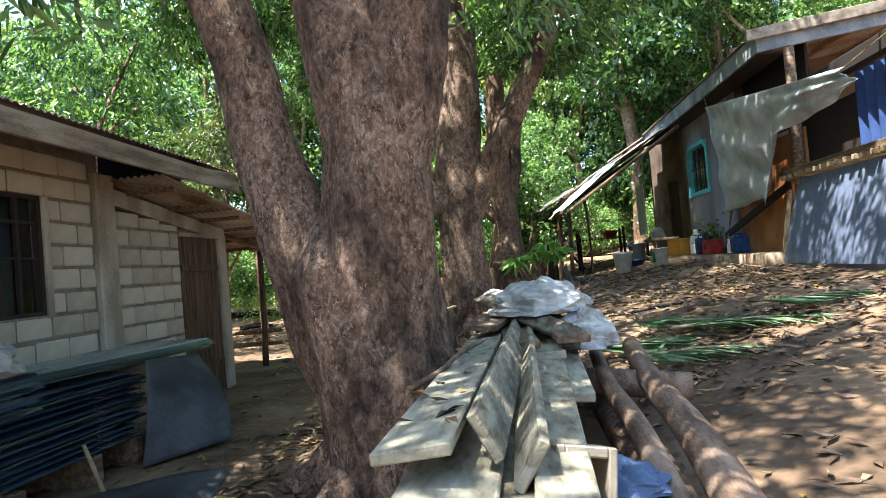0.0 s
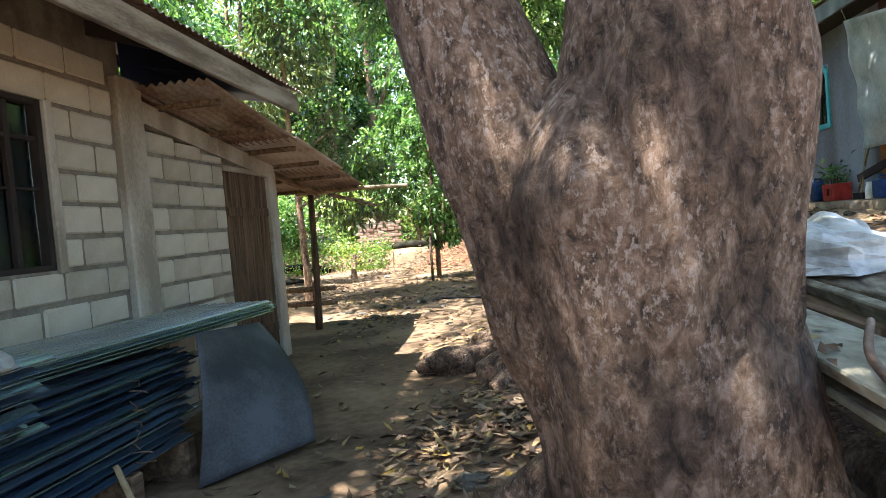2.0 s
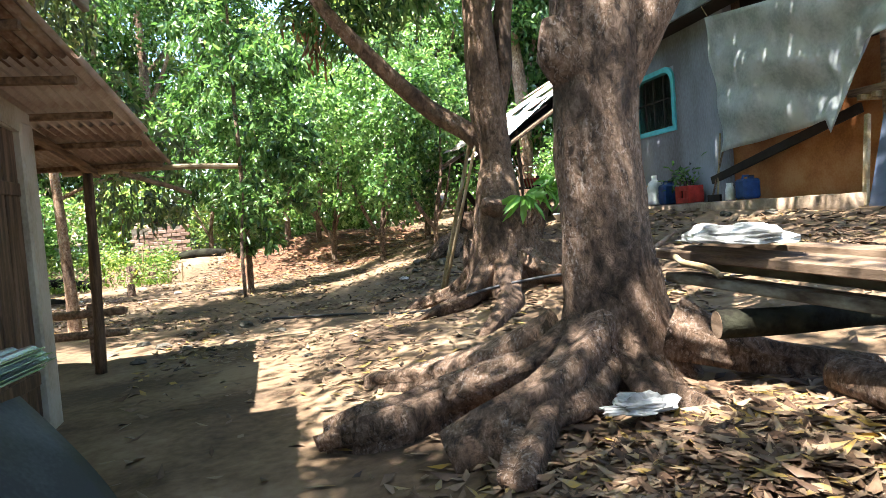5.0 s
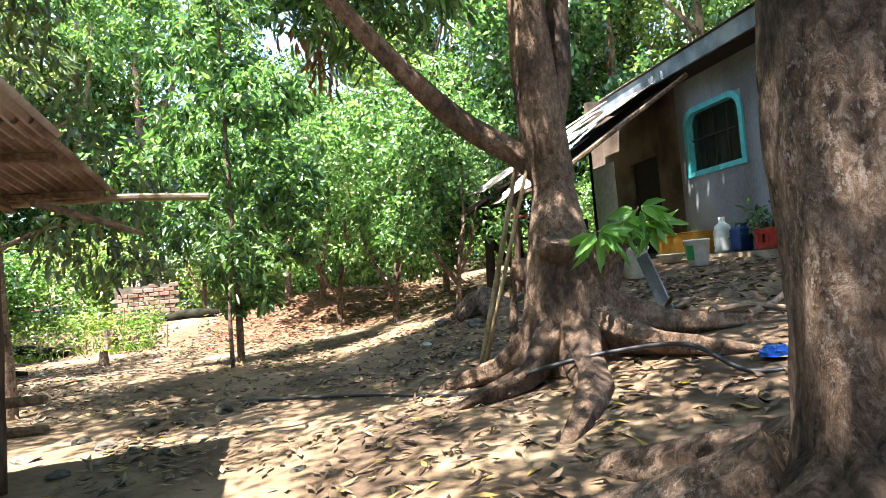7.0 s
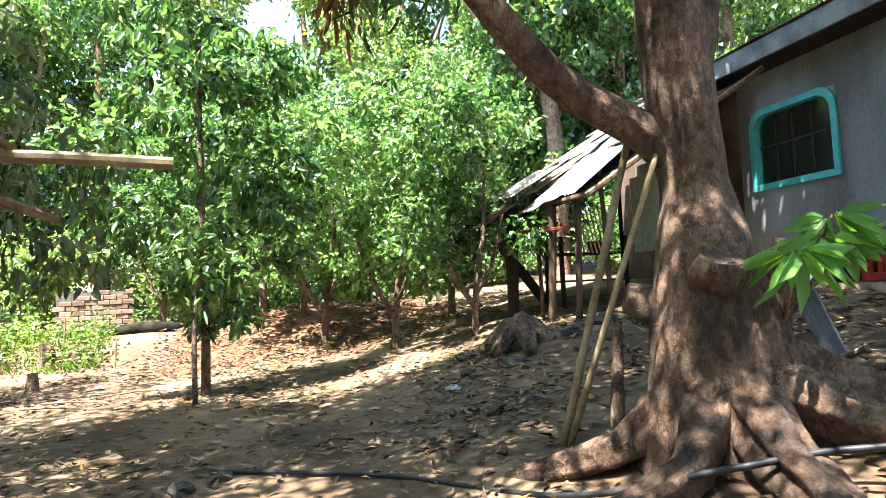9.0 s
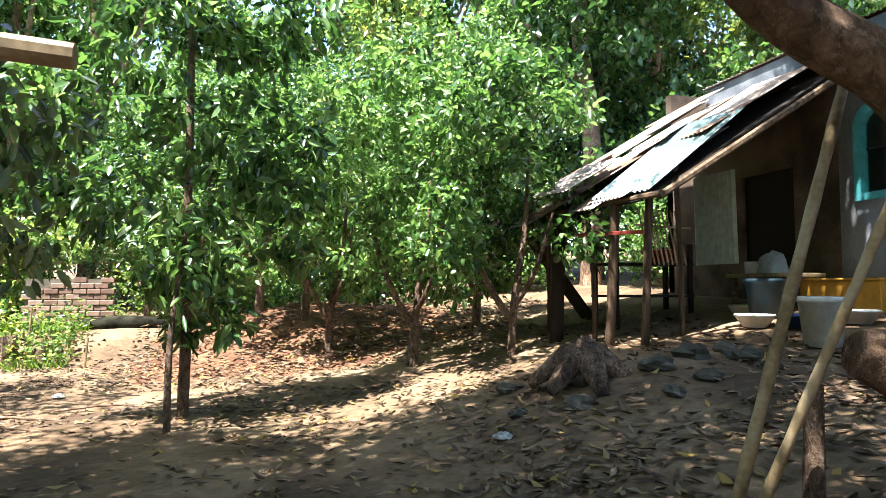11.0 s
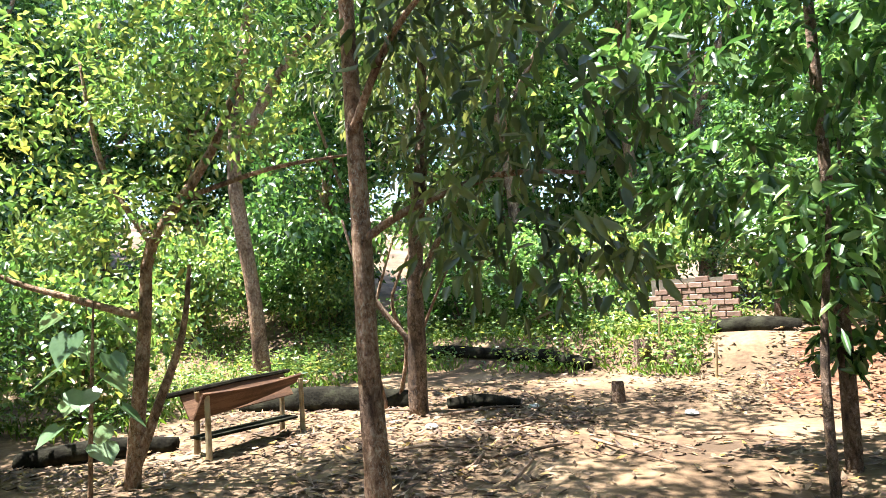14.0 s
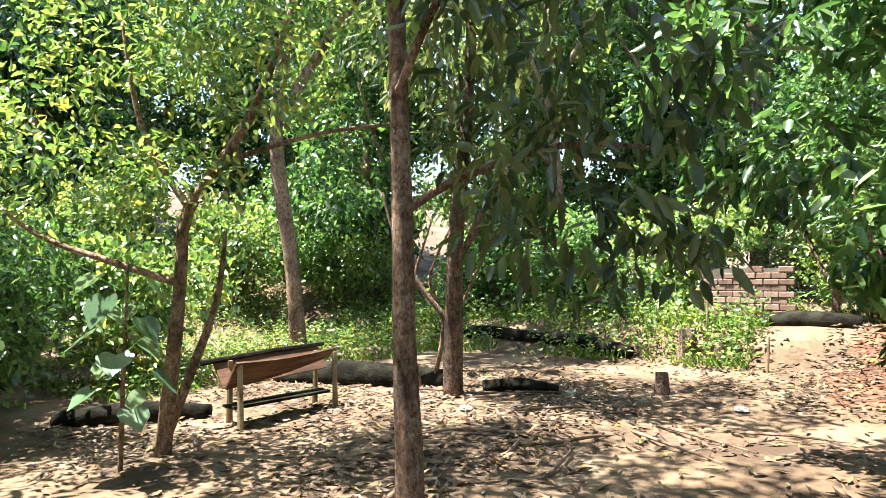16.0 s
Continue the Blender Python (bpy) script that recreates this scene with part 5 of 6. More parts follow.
crumple("plastic_sheet", (1.42, 4.3, 1.0), (0.36, 0.42, 0.2), "crumpled dirty white plastic sheet on the timber pile", "plastic sheet", M_PLASTIC, 3)
crumple("plastic_sheet", (1.72, 3.95, 0.78), (0.2, 0.3, 0.2), "crumpled white plastic bag on the timber pile", "plastic bag", M_PLASTIC, 5)
crumple("plastic_sheet", (1.1, 5.9, 1.02), (0.16, 0.35, 0.08), "white plastic film draped over plank ends", "plastic sheet", M_PLASTIC, 7)
crumple("cloth", (1.55, 1.75, 0.58), (0.14, 0.16, 0.07), "crumpled faded blue cloth among the logs", "cloth", plain("faded_blue_cloth", (0.06, 0.10, 0.18), 0.9), 9)


# ---- stacks of iron sheets ----
def sheet_stack(name, label, x0, x1, y0, y1, z0, z1, n, mats, seed, tilt=0.0):
    t = thing(name, (0, 0, 0), label, "metal sheets", "iron sheet stacks")
    r = np.random.default_rng(seed)
    for k in range(n):
        z = z0 + (z1 - z0) * (k + (r.uniform(-0.3, 0.3) if 0 < k < n - 1 else 0)) / max(1, n - 1)
        a = r.uniform(-0.03, 0.03)
        m = corrugated(Mesh(), (x0 + r.uniform(-0.02, 0.02), y0 + r.uniform(-0.12, 0.08), z + tilt), (0.004 * r.uniform(-1, 1), 1, -tilt / (y1 - y0) + 0.004 * r.uniform(-1, 1)), (1, 0, 0.01 * r.uniform(-1, 1)), y1 - y0 + a, x1 - x0, 0.004, 0.076, 0.010)
        part("iron_sheet", m, mats[k % len(mats)], t)
    return t


sheet_stack("sheet_stack", "stack of blue-grey corrugated roofing sheets beside the wall", -2.74, -2.12, 3.15, 4.92, 0.16, 0.70, 14, [M_GI_BLUE, M_GI_BLUE, M_GI_BLUE, M_GI], 1, 0.03)
sheet_stack("sheet_stack", "long galvanised sheets laid over the stack", -2.74, -2.06, 3.2, 6.15, 0.74, 0.82, 6, [M_GI], 2, 0.08)
sheet_stack("sheet_stack", "stack of galvanised corrugated sheets on a rough stand", -2.6, -1.78, 1.0, 3.26, 0.72, 0.96, 10, [M_GI, M_GI, M_GI_BLUE], 3)
tie = thing("tie_wires", (-2.12, 4.25, 0), "rusty tie wires sticking out of the sheet stack", "wire")
wr = np.random.default_rng(2)
for k in range(9):
    z = 0.2 + 0.055 * k
    part("wire", Mesh().tube([(0.0, 0.04 * wr.uniform(-1, 1), z), (0.03, 0.05 * wr.uniform(-1, 1), z - 0.01), (0.06, 0.12 * wr.uniform(-1, 1), z - 0.03)], [0.004] * 3, 5), M_LOG, tie)
stand = thing("sheet_stand", (-2.2, 2.1, 0), "rough brown timber stand under the iron sheets", "stand")
for x in (-0.32, 0.3):
    for y in (-0.9, 0.75):
        part("leg", Mesh().box((x - 0.06, y - 0.05, -0.12), (x + 0.06, y + 0.05, 0.63), 0.01), M_WOOD, stand)
for y in (-0.9, 0.75):
    part("crossbar", Mesh().box((-0.42, y - 0.04, 0.63), (0.4, y + 0.04, 0.708), 0.008), M_WOOD, stand)
base_ = thing("sheet_skid", (-2.42, 4.0, 0), "timber skids under a stack of roofing sheets", "timber")
for y in (-0.6, 0.2, 0.75):
    part("skid", Mesh().box((-0.36, y - 0.05, -0.12), (0.33, y + 0.05, 0.145), 0.01), M_WOOD, base_)
stick_ = thing("stick", (-1.98, 3.9, 0.0), "short stick propped against the sheet stack", "stick")
part("shaft", Mesh().tube([(0.12, 0, -0.05), (-0.03, 0.02, 0.3)], [0.018, 0.016], 7), M_BAMBOO, stick_)


def draped(u, v):
    top = Vector((-2.03, 4.82 + 0.95 * u, 0.79 - 0.09 * u))
    bot = Vector((-1.9 + 0.5 * u, 4.45 + 0.6 * u, 0.0 + ground_z(-1.7, 4.7) + 0.01))
    p = top.lerp(bot, v)
    p.x += 0.16 * math.sin(math.pi * v) * (0.4 + u) * 0.5
    p.z += 0.05 * u * v * v
    return p


t = thing("grey_sheet", (0, 0, 0), "limp dark grey sheet hung over the end of the stack", "sheet")
part("sheet", Mesh().sheet(draped, 14, 18, 0.006), M_RUBBER, t, smooth=True)
t = thing("grey_sheet", (0, 0, 0), "dark grey sheet lying flat on the ground", "sheet")


def flat_sheet(u, v):
    p = Vector((-2.0 + 0.95 * u + 0.12 * v, 3.75 - 0.55 * v + 0.5 * u, 0))
    p.z = ground_z(p.x, p.y) + 0.03 + 0.03 * math.sin(3 * u + 2 * v)
    return p


part("sheet", Mesh().sheet(flat_sheet, 14, 10, 0.005), M_RUBBER, t, smooth=True)
sk = crumple("sack", (-2.02, 2.92, 0.97), (0.28, 0.32, 0.22), "stuffed dull white plastic sack on the iron sheets", "sack", plain("grey_woven_plastic", (0.27, 0.27, 0.245), 0.45, vary=0.3), 13, amp=0.24)
part("tied_neck", Mesh().tube([(-0.1, -0.28, 0.12), (-0.13, -0.36, 0.15), (-0.15, -0.44, 0.2)], [0.09, 0.03, 0.07], 10, rough=0.2), M_PLASTIC, sk, "gathered knotted neck")


# ---- the tarp on the plastered house ----
def tarp(u, v):
    """A cloth slung from the eave: u along the house, v downwards."""
    top = Vector((5.12, 11.55 - 4.7 * u, 3.9 - 0.7 * u))
    low = 1.9 + 0.15 * math.sin(u * 3) if u < 0.45 else 1.9 + 0.9 * min(1, (u - 0.45) / 0.12) + 0.35 * (u - 0.5)
    low = min(low, top.z - 0.02)
    z = top.z + (low - top.z) * v
    fold = 0.06 * math.sin(11 * u + 5 * v) * (0.3 + v) + 0.03 * math.sin(34 * u + 9 * v) * v + 0.025 * math.sin(16 * v - 10 * u)
    return Vector((5.14 + fold + 0.22 * v * (1 - u), top.y + 0.25 * v * (1 - u) * 0 + 0.06 * math.sin(6 * v), z))


t = thing("hung_tarp", (0, 0, 0), "sagging off-white cloth tarp slung from the eave", "tarp")
part("cloth", Mesh().sheet(tarp, 60, 26, 0.006), M_TARP, t, smooth=True)
for a, b in (((5.12, 6.85, 3.2), (5.3, 4.5, 3.6)), ((5.15, 11.5, 3.9), (5.18, 11.7, 4.15))):
    part("rope", Mesh().tube([a, b], [0.006, 0.006], 5), M_BAMBOO, t)
cable = thing("cable_coil", (HX - 0.03, 11.6, 2.75), "tangle of black cable hung on the wall", "cable")
for k in range(4):
    pts = [(-0.01 * k, 0.06 * math.sin(w * 0.628 + k) + 0.01 * k, 0.14 * math.cos(w * 0.628) - 0.05 * k) for w in range(11)]
    part("loop", Mesh().tube(pts, [0.007] * 11, 5), M_BLACK, cable)
part("loop", Mesh().tube([(0, 0, 0.1), (0, 0.03, 0.6), (0, 0.0, 1.2)], [0.007] * 3, 5), M_BLACK, cable)

# ---- ledge and household things ----
led = thing("earth_ledge", (0, 0, 0), "packed earth ledge with a stone edge along the house", "ledge", kind="structure")
part("ledge_top", Mesh().sheet(lambda u, v: (4.95 + 0.7 * u + 0.08 * noise.noise(Vector((v * 9, 0, 1))) * (1 - u), 9.0 + 8 * v, 1.16 + 0.02 * noise.noise(Vector((u * 3, v * 20, 0)))), 6, 60, 0.3), M_PLINTH, led, smooth=True)
part("edge_slab", Mesh().box((4.86, 12.3, 0.9), (5.02, 13.9, 1.0), 0.015), M_CONC, led, "worn cement edge slab")
part("diagonal_board", beam_between(Mesh(), (5.5, 9.3, 2.15), (5.45, 12.0, 1.5), 0.05, 0.12), M_DARK, led, "dark timber leaning along the wall")


def crate(at, size, mat, label, rot=0):
    t = thing("crate", pose(*at, 0, 0, rot), label, "crate")
    x, y, z = size
    part("base", Mesh().box((-x, -y, 0), (x, y, 0.02), 0.004), mat, t)
    for sx in (-1, 1):
        m = Mesh()
        for z0, z1 in ((0, z * 0.3), (z * 0.72, z)):
            m.box((sx * x - 0.012, -y, z0), (sx * x + 0.012, y, z1), 0.004)
        for yy in (-y + 0.03, -0.06, 0.06, y - 0.03):
            m.box((sx * x - 0.011, yy - 0.03, z * 0.3), (sx * x + 0.011, yy + 0.03, z * 0.72))
        part("side", m, mat, t)
    for sy in (-1, 1):
        part("side", Mesh().box((-x, sy * y - 0.012, 0.0), (x, sy * y + 0.012, z), 0.005), mat, t)
    return t


LZ = 1.175
crate((5.3, 12.4, LZ), (0.14, 0.16, 0.28), M_RED, "red plastic bottle crate by the house wall", 4)
for k in range(5):
    b = thing("bottle", (5.22 + 0.07 * (k % 2), 12.28 + 0.06 * k, LZ + 0.03), "dark glass bottle standing in a red crate", "bottle", "bottles in the crate")
    part("glass", Mesh().lathe([(0.0, 0), (0.032, 0), (0.034, 0.15), (0.03, 0.19), (0.013, 0.25), (0.013, 0.33), (0.0, 0.33)], 12), M_DARK, b, smooth=True)


def jug(at, mat, label, r=0.13, h=0.36, name="water_jug", square=True):
    t = thing(name, at, label, "container")
    m = Mesh()
    if square:
        m.box((-r, -r * 0.8, 0), (r, r * 0.8, h * 0.85), 0.03)
        part("body", m, mat, t)
        part("neck", Mesh().lathe([(0.045, h * 0.84), (0.045, h * 0.95)], 12, (r * 0.4, 0, 0)), mat, t)
        part("handle", Mesh().tube([(-r * 0.6, 0, h * 0.83), (-r * 0.5, 0, h * 0.98), (r * 0.1, 0, h * 0.98), (r * 0.2, 0, h * 0.83)], [0.018] * 4, 8), mat, t)
        part("cap", Mesh().lathe([(0.0, h * 0.93), (0.05, h * 0.93), (0.05, h), (0.0, h)], 12, (r * 0.4, 0, 0)), M_BLACK, t)
    else:
        prof = [(0, 0), (r, 0)] + [(r * (0.93 if k % 2 else 1.0), h * 0.08 * (k + 1)) for k in range(8)] + [(r * 0.75, h * 0.8), (0.045, h * 0.9), (0.045, h)]
        part("body", m.lathe(prof, 18), mat, t, smooth=True)
        part("cap", Mesh().lathe([(0, h * 0.97), (0.05, h * 0.97), (0.05, h * 1.06), (0, h * 1.06)], 12), M_WHITE, t)
    return t


jug((5.3, 13.42, LZ), plain("milky_plastic", (0.55, 0.58, 0.58), 0.3, translucent=0.3), "translucent ribbed water bottle by the house wall", 0.14, 0.5, "water_bottle", False)
jug((5.3, 13.02, LZ), M_BLUE, "dark blue plastic jerrycan by the house wall", 0.13, 0.40)
jug((5.35, 11.08, LZ), M_BLUE, "blue plastic jerrycan beside the orange panel", 0.14, 0.34)
jug((5.3, 11.4, LZ), M_WHITE, "small pale blue-white plastic jar", 0.07, 0.24, "jar", False)
bx = thing("wooden_box", (5.25, 14.3, LZ), "ochre yellow wooden box on the ledge", "box")
part("body", Mesh().box((-0.2, -0.5, 0), (0.2, 0.55, 0.34), 0.012), M_YELLOW, bx)
part("lid", Mesh().box((-0.22, -0.52, 0.342), (0.22, 0.57, 0.37), 0.006), M_YELLOW, bx)
bk = thing("bucket", (4.35, 12.7, ground_z(4.35, 12.7)), "white plastic bucket with a green label", "bucket")
part("body", Mesh().lathe([(0, 0.0), (0.13, 0.0), (0.165, 0.34), (0.175, 0.34), (0.175, 0.36), (0.158, 0.36), (0.125, 0.02), (0, 0.02)], 24), M_WHITE, bk, smooth=True)
part("label", Mesh().sheet(lambda u, v: (0.158 * math.cos(2.6 + u * 1.2) * (0.9 + 0.13 * v), 0.158 * math.sin(2.6 + u * 1.2) * (0.9 + 0.13 * v), 0.08 + 0.2 * v), 8, 2, 0.002), M_GREEN, bk)
part("handle", Mesh().tube([(0.17 * math.cos(a * 0.35), 0.05, 0.33 - 0.12 * math.sin(a * 0.35)) for a in range(10)], [0.004] * 10, 5), M_DARK, bk)
for x, y, c, lab in ((3.7, 13.25, M_WHITE, "pale grey plastic pail under the lean-to"), (4.3, 14.6, plain("dark_teal_plastic", (0.018, 0.04, 0.055), 0.45), "dark teal plastic drum under the lean-to")):
    t = thing("pail", (x, y, ground_z(x, y)), lab, "bucket")
    part("body", Mesh().lathe([(0, 0.0), (0.15, 0.0), (0.2, 0.42), (0.215, 0.42), (0.215, 0.44), (0.19, 0.44), (0.14, 0.02), (0, 0.02)], 22), c, t, smooth=True)
    part("rim", Mesh().lathe([(0.21, 0.40), (0.222, 0.41), (0.222, 0.445), (0.21, 0.45)], 22), c, t, smooth=True)
for k, (x, y, c) in enumerate([(4.4, 15.0, M_WHITE), (4.1, 13.9, M_BLUE), (4.5, 13.6, M_WHITE), (3.9, 14.3, M_WHITE)]):
    t = thing("basin", (x, y, ground_z(x, y)), "shallow plastic wash basin on the ground", "basin", "wash things")
    part("body", Mesh().lathe([(0, 0.0), (0.12, 0.0), (0.2, 0.12), (0.21, 0.12), (0.2, 0.14), (0.11, 0.015), (0, 0.015)], 20), c, t, smooth=True)
tb = thing("rough_table", (5.0, 15.2, ground_z(5.0, 15.2)), "rough plank work table in the lean-to", "table")
part("tabletop", Mesh().box((-0.3, -0.5, 0.36), (0.3, 0.5, 0.41), 0.008), M_BAMBOO, tb)
for x in (-0.25, 0.25):
    for y in (-0.4, 0.4):
        part("leg", Mesh().box((x - 0.03, y - 0.03, -0.1), (x + 0.03, y + 0.03, 0.36), 0.005), M_WOOD, tb)
crumple("sack", (4.95, 15.15, ground_z(5.0, 15.2) + 0.42), (0.15, 0.2, 0.26), "pale stuffed sack on the work table", "sack", M_TARP, 14, amp=0.15)
pot = thing("pot", (4.95, 15.5, ground_z(5, 15.2) + 0.41), "white enamel pot on the work table", "pot")
part("body", Mesh().lathe([(0, 0.0), (0.09, 0.0), (0.1, 0.15), (0.105, 0.16), (0.095, 0.16), (0.085, 0.01), (0, 0.01)], 18), M_WHITE, pot, smooth=True)
hearth = thing("kitchen_bench", (3.7, 16.1, ground_z(3.7, 16.1)), "sooty slatted kitchen bench in the lean-to", "bench")
for k in range(4):
    part("slat", Mesh().box((-0.6, -0.3 + 0.16 * k, 0.30), (0.6, -0.18 + 0.16 * k, 0.33), 0.004), M_DARK, hearth)
    part("slat", Mesh().box((-0.6, -0.3 + 0.16 * k, 0.72), (0.6, -0.18 + 0.16 * k, 0.75), 0.004), M_DARK, hearth)
for x in (-0.55, 0.55):
    for y in (-0.27, 0.27):
        part("leg", Mesh().box((x - 0.03, y - 0.03, -0.1), (x + 0.03, y + 0.03, 1.0), 0.005), M_DARK, hearth)
rb = thing("red_basin", (3.95, 16.1, ground_z(3.7, 16.1) + 0.752), "red plastic basin on the kitchen bench", "basin")
part("body", Mesh().lathe([(0, 0.0), (0.14, 0.0), (0.22, 0.16), (0.235, 0.16), (0.22, 0.18), (0.13, 0.015), (0, 0.015)], 20), M_RED, rb, smooth=True)
sc = thing("bamboo_screen", (3.4, 15.0, 2.0), "leaning screen of bamboo laths in the lean-to", "screen")
for k in range(9):
    part("lath", Mesh().tube([(0.075 * k - 0.3, 0.02 * k, -0.3), (0.075 * k - 0.45, 0.02 * k, 0.35)], [0.012, 0.012], 5), M_BAMBOO, sc)
part("crossbar", Mesh().tube([(-0.5, 0.0, 0.15), (0.4, 0.2, 0.15)], [0.014, 0.014], 5), M_BAMBOO, sc)
bd = thing("leaning_board", pose(3.35, 16.9, ground_z(3.35, 16.9), 0, -38, 0), "dark board leaning in the lean-to", "board")
part("board", Mesh().box((-0.02, -0.2, 0), (0.02, 0.2, 1.5), 0.006), M_DARK, bd)
for k, (y0, y1, h) in enumerate([(11.95, 11.75, 1.0), (11.8, 11.9, 1.05)]):
    t = thing("tool_handle", (5.38, y0, LZ), "long-handled garden tool leaning on the wall", "tool", "tools by the wall")
    part("handle", Mesh().tube([(0, 0, 0.0), (0.18, y1 - y0, h)], [0.016, 0.014], 7), M_BAMBOO if k else M_WOOD, t)
    part("blade", Mesh().box((-0.02, -0.08, -0.005), (0.02, 0.08, 0.10), 0.006), M_DARK, t)
pp = thing("potted_cuttings", (5.42, 12.75, LZ), "dark green potted cuttings behind the crate", "plant")
part("pot", Mesh().lathe([(0, 0), (0.09, 0), (0.12, 0.2), (0.11, 0.2), (0, 0.18)], 14), M_DARK, pp, smooth=True)
rr_ = np.random.default_rng(3)
C, D = crown_points([(0, 0, 0.36, 0.16, 0.25, 0.14)], 200, rr_)
part("leaves", leaf_mesh("leaves", C, D, M_LEAF_DARK, 0.13, 0.04, rr_), M_LEAF_DARK, pp)

# ---- poles, hose, sprout and litter about the knotted tree ----
for k, (a, b, r0) in enumerate([((0.70, 10.95, 0), (1.2, 10.72, 2.3), 0.028), ((0.72, 10.9, 0), (1.1, 10.3, 2.05), 0.022)]):
    gz = ground_z(a[0], a[1])
    t = thing("bamboo_pole", (a[0], a[1], gz), "bamboo pole leaning on the mango tree", "pole", "leaning poles")
    d = Vector(b) - Vector((a[0], a[1], gz))
    m = Mesh()
    n = 12
    m.tube([d * (i / n) for i in range(n + 1)], [r0 * (1.12 if i % 2 else 0.98) * (1 - 0.2 * i / n) for i in range(n + 1)], 9)
    part("culm", m, M_BAMBOO, t, smooth=True)
hose = thing("garden_hose", (0, 0, 0), "black rubber hose snaking over the roots", "hose")
HP = [(-1.6, 12.1), (-0.5, 11.3), (0.3, 10.2), (0.8, 9.55), (1.25, 9.3), (1.6, 8.9), (1.78, 8.5), (2.2, 8.2), (2.7, 7.7), (3.3, 7.4)]
part("tube", Mesh().tube(path_points([(x, y, ground_z(x, y) + (0.17 if 0.7 < x < 1.7 else 0.02)) for x, y in HP], 60), [0.017] * 60, 8), M_BLACK, hose, smooth=True)
sp = thing("mango_sprout", (1.4, 9.75, 1.0), "fresh green mango sprout growing from the old trunk", "sprout")
rr_ = np.random.default_rng(8)
for k, (c, rad) in enumerate([((0.0, -0.12, 0.42), 0.2), ((0.5, 0.12, 0.62), 0.24), ((0.28, 0.0, 0.5), 0.18), ((0.62, 0.2, 0.5), 0.16)]):
    part("shoot", Mesh().tube([(0.12, 0.15, 0.0), tuple(Vector(c) * 0.6), c], [0.015, 0.012, 0.006], 6), M_BARK_LIGHT, sp)
    n = 22
    D = rr_.normal(size=(n, 3))
    D[:, 2] = D[:, 2] * 0.4 - 0.7
    C = np.array(c) + D * 0.03
    part("leaf_whorl", leaf_mesh("leaf_whorl", C, D, M_SPROUT, 0.26, 0.075, rr_, 0.3), M_SPROUT, sp)
st = thing("stump_log", (0.98, 10.75, ground_z(0.98, 10.75)), "dark short stump beside the tree", "stump")
m = Mesh()
bark_tube(m, [(0, 0, -0.1), (0.02, 0, 0.3), (0.06, 0.02, 0.75)], [0.055, 0.045, 0.035], 10, 10, 4, 0.15)
part("wood", m, M_BARK, st, smooth=True)
dk = thing("debris_board", (2.3, 10.35, ground_z(2.3, 10.35)), "grey splintered board among the debris", "board")
part("board", beam_between(Mesh(), (0.05, -0.1, 0.0), (-0.08, 0.1, 0.62), 0.14, 0.02, 80), M_FASCIA_GREY, dk)
for k in range(9):
    a = rr_.uniform(0, 6.28)
    x, y = 2.5 + 0.5 * rr_.uniform(-1, 1), 10.2 + 0.6 * rr_.uniform(-1, 1)
    t = thing("branch_debris", (x, y, ground_z(x, y) + 0.03), "broken branch in the debris heap", "branch", "debris heap")
    part("wood", Mesh().tube([(0, 0, 0), (0.35 * math.cos(a), 0.35 * math.sin(a), 0.06), (0.7 * math.cos(a), 0.7 * math.sin(a), rr_.uniform(0, 0.25))], [0.035, 0.03, 0.018], 7, rough=0.15), M_LOG, t)
crumple("plastic_bag", (2.06, 8.63, ground_z(2.06, 8.63) + 0.02), (0.1, 0.09, 0.06), "crumpled bright blue plastic bag", "plastic bag", plain("bright_blue_film", (0.02, 0.12, 0.5), 0.4), 21)
bt = thing("plastic_bottle", pose(1.95, 8.3, ground_z(1.95, 8.3) + 0.05, 80, 0, 30), "discarded clear plastic bottle", "bottle")
part("body", Mesh().lathe([(0, 0), (0.045, 0), (0.045, 0.2), (0.015, 0.27), (0.015, 0.3), (0, 0.3)], 14), M_CLEAR, bt, smooth=True)
crumple("plastic_bag", (0.45, 5.75, ground_z(0.45, 5.75) + 0.1), (0.16, 0.08, 0.06), "scrap of white plastic on the leaf heap", "plastic bag", M_PLASTIC, 23, amp=0.7)
for k, (x, y) in enumerate([(-3.6, 17.5), (0.6, 13.2), (-6.0, 15.9), (-5.4, 17.2)]):
    crumple("plastic_scrap", (x, y, ground_z(x, y) + 0.02), (0.07, 0.06, 0.04), "small scrap of white litter", "litter", M_PLASTIC, 25 + 2 * k)


def stone(x, y, s, seed, label="rough grey-brown stone on the ground", group="stones in the yard", lift=0.2):
    t = thing("stone", pose(x, y, ground_z(x, y) + s * lift, 0, 0, seed * 40), label, "stone", group)
    v, f = [], []
    n, k = 7, 10
    for i in range(n + 1):
        th = math.pi * i / n
        for j in range(k):
            ph = 2 * math.pi * j / k
            d = Vector((math.sin(th) * math.cos(ph), math.sin(th) * math.sin(ph), math.cos(th)))
            r = s * (1 + 0.5 * noise.noise(d * 1.6 + Vector((seed * 3.1, 0, 0))) + 0.22 * noise.noise(d * 4 + Vector((0, seed * 1.7, 0))))
            v.append((d.x * r * 1.25, d.y * r, d.z * r * 0.62))
    for i in range(n):
        for j in range(k):
            f.append((i * k + j, (i + 1) * k + j, (i + 1) * k + (j + 1) % k, i * k + (j + 1) % k))
    part("rock", Mesh().add(v, f), M_STONE, t)


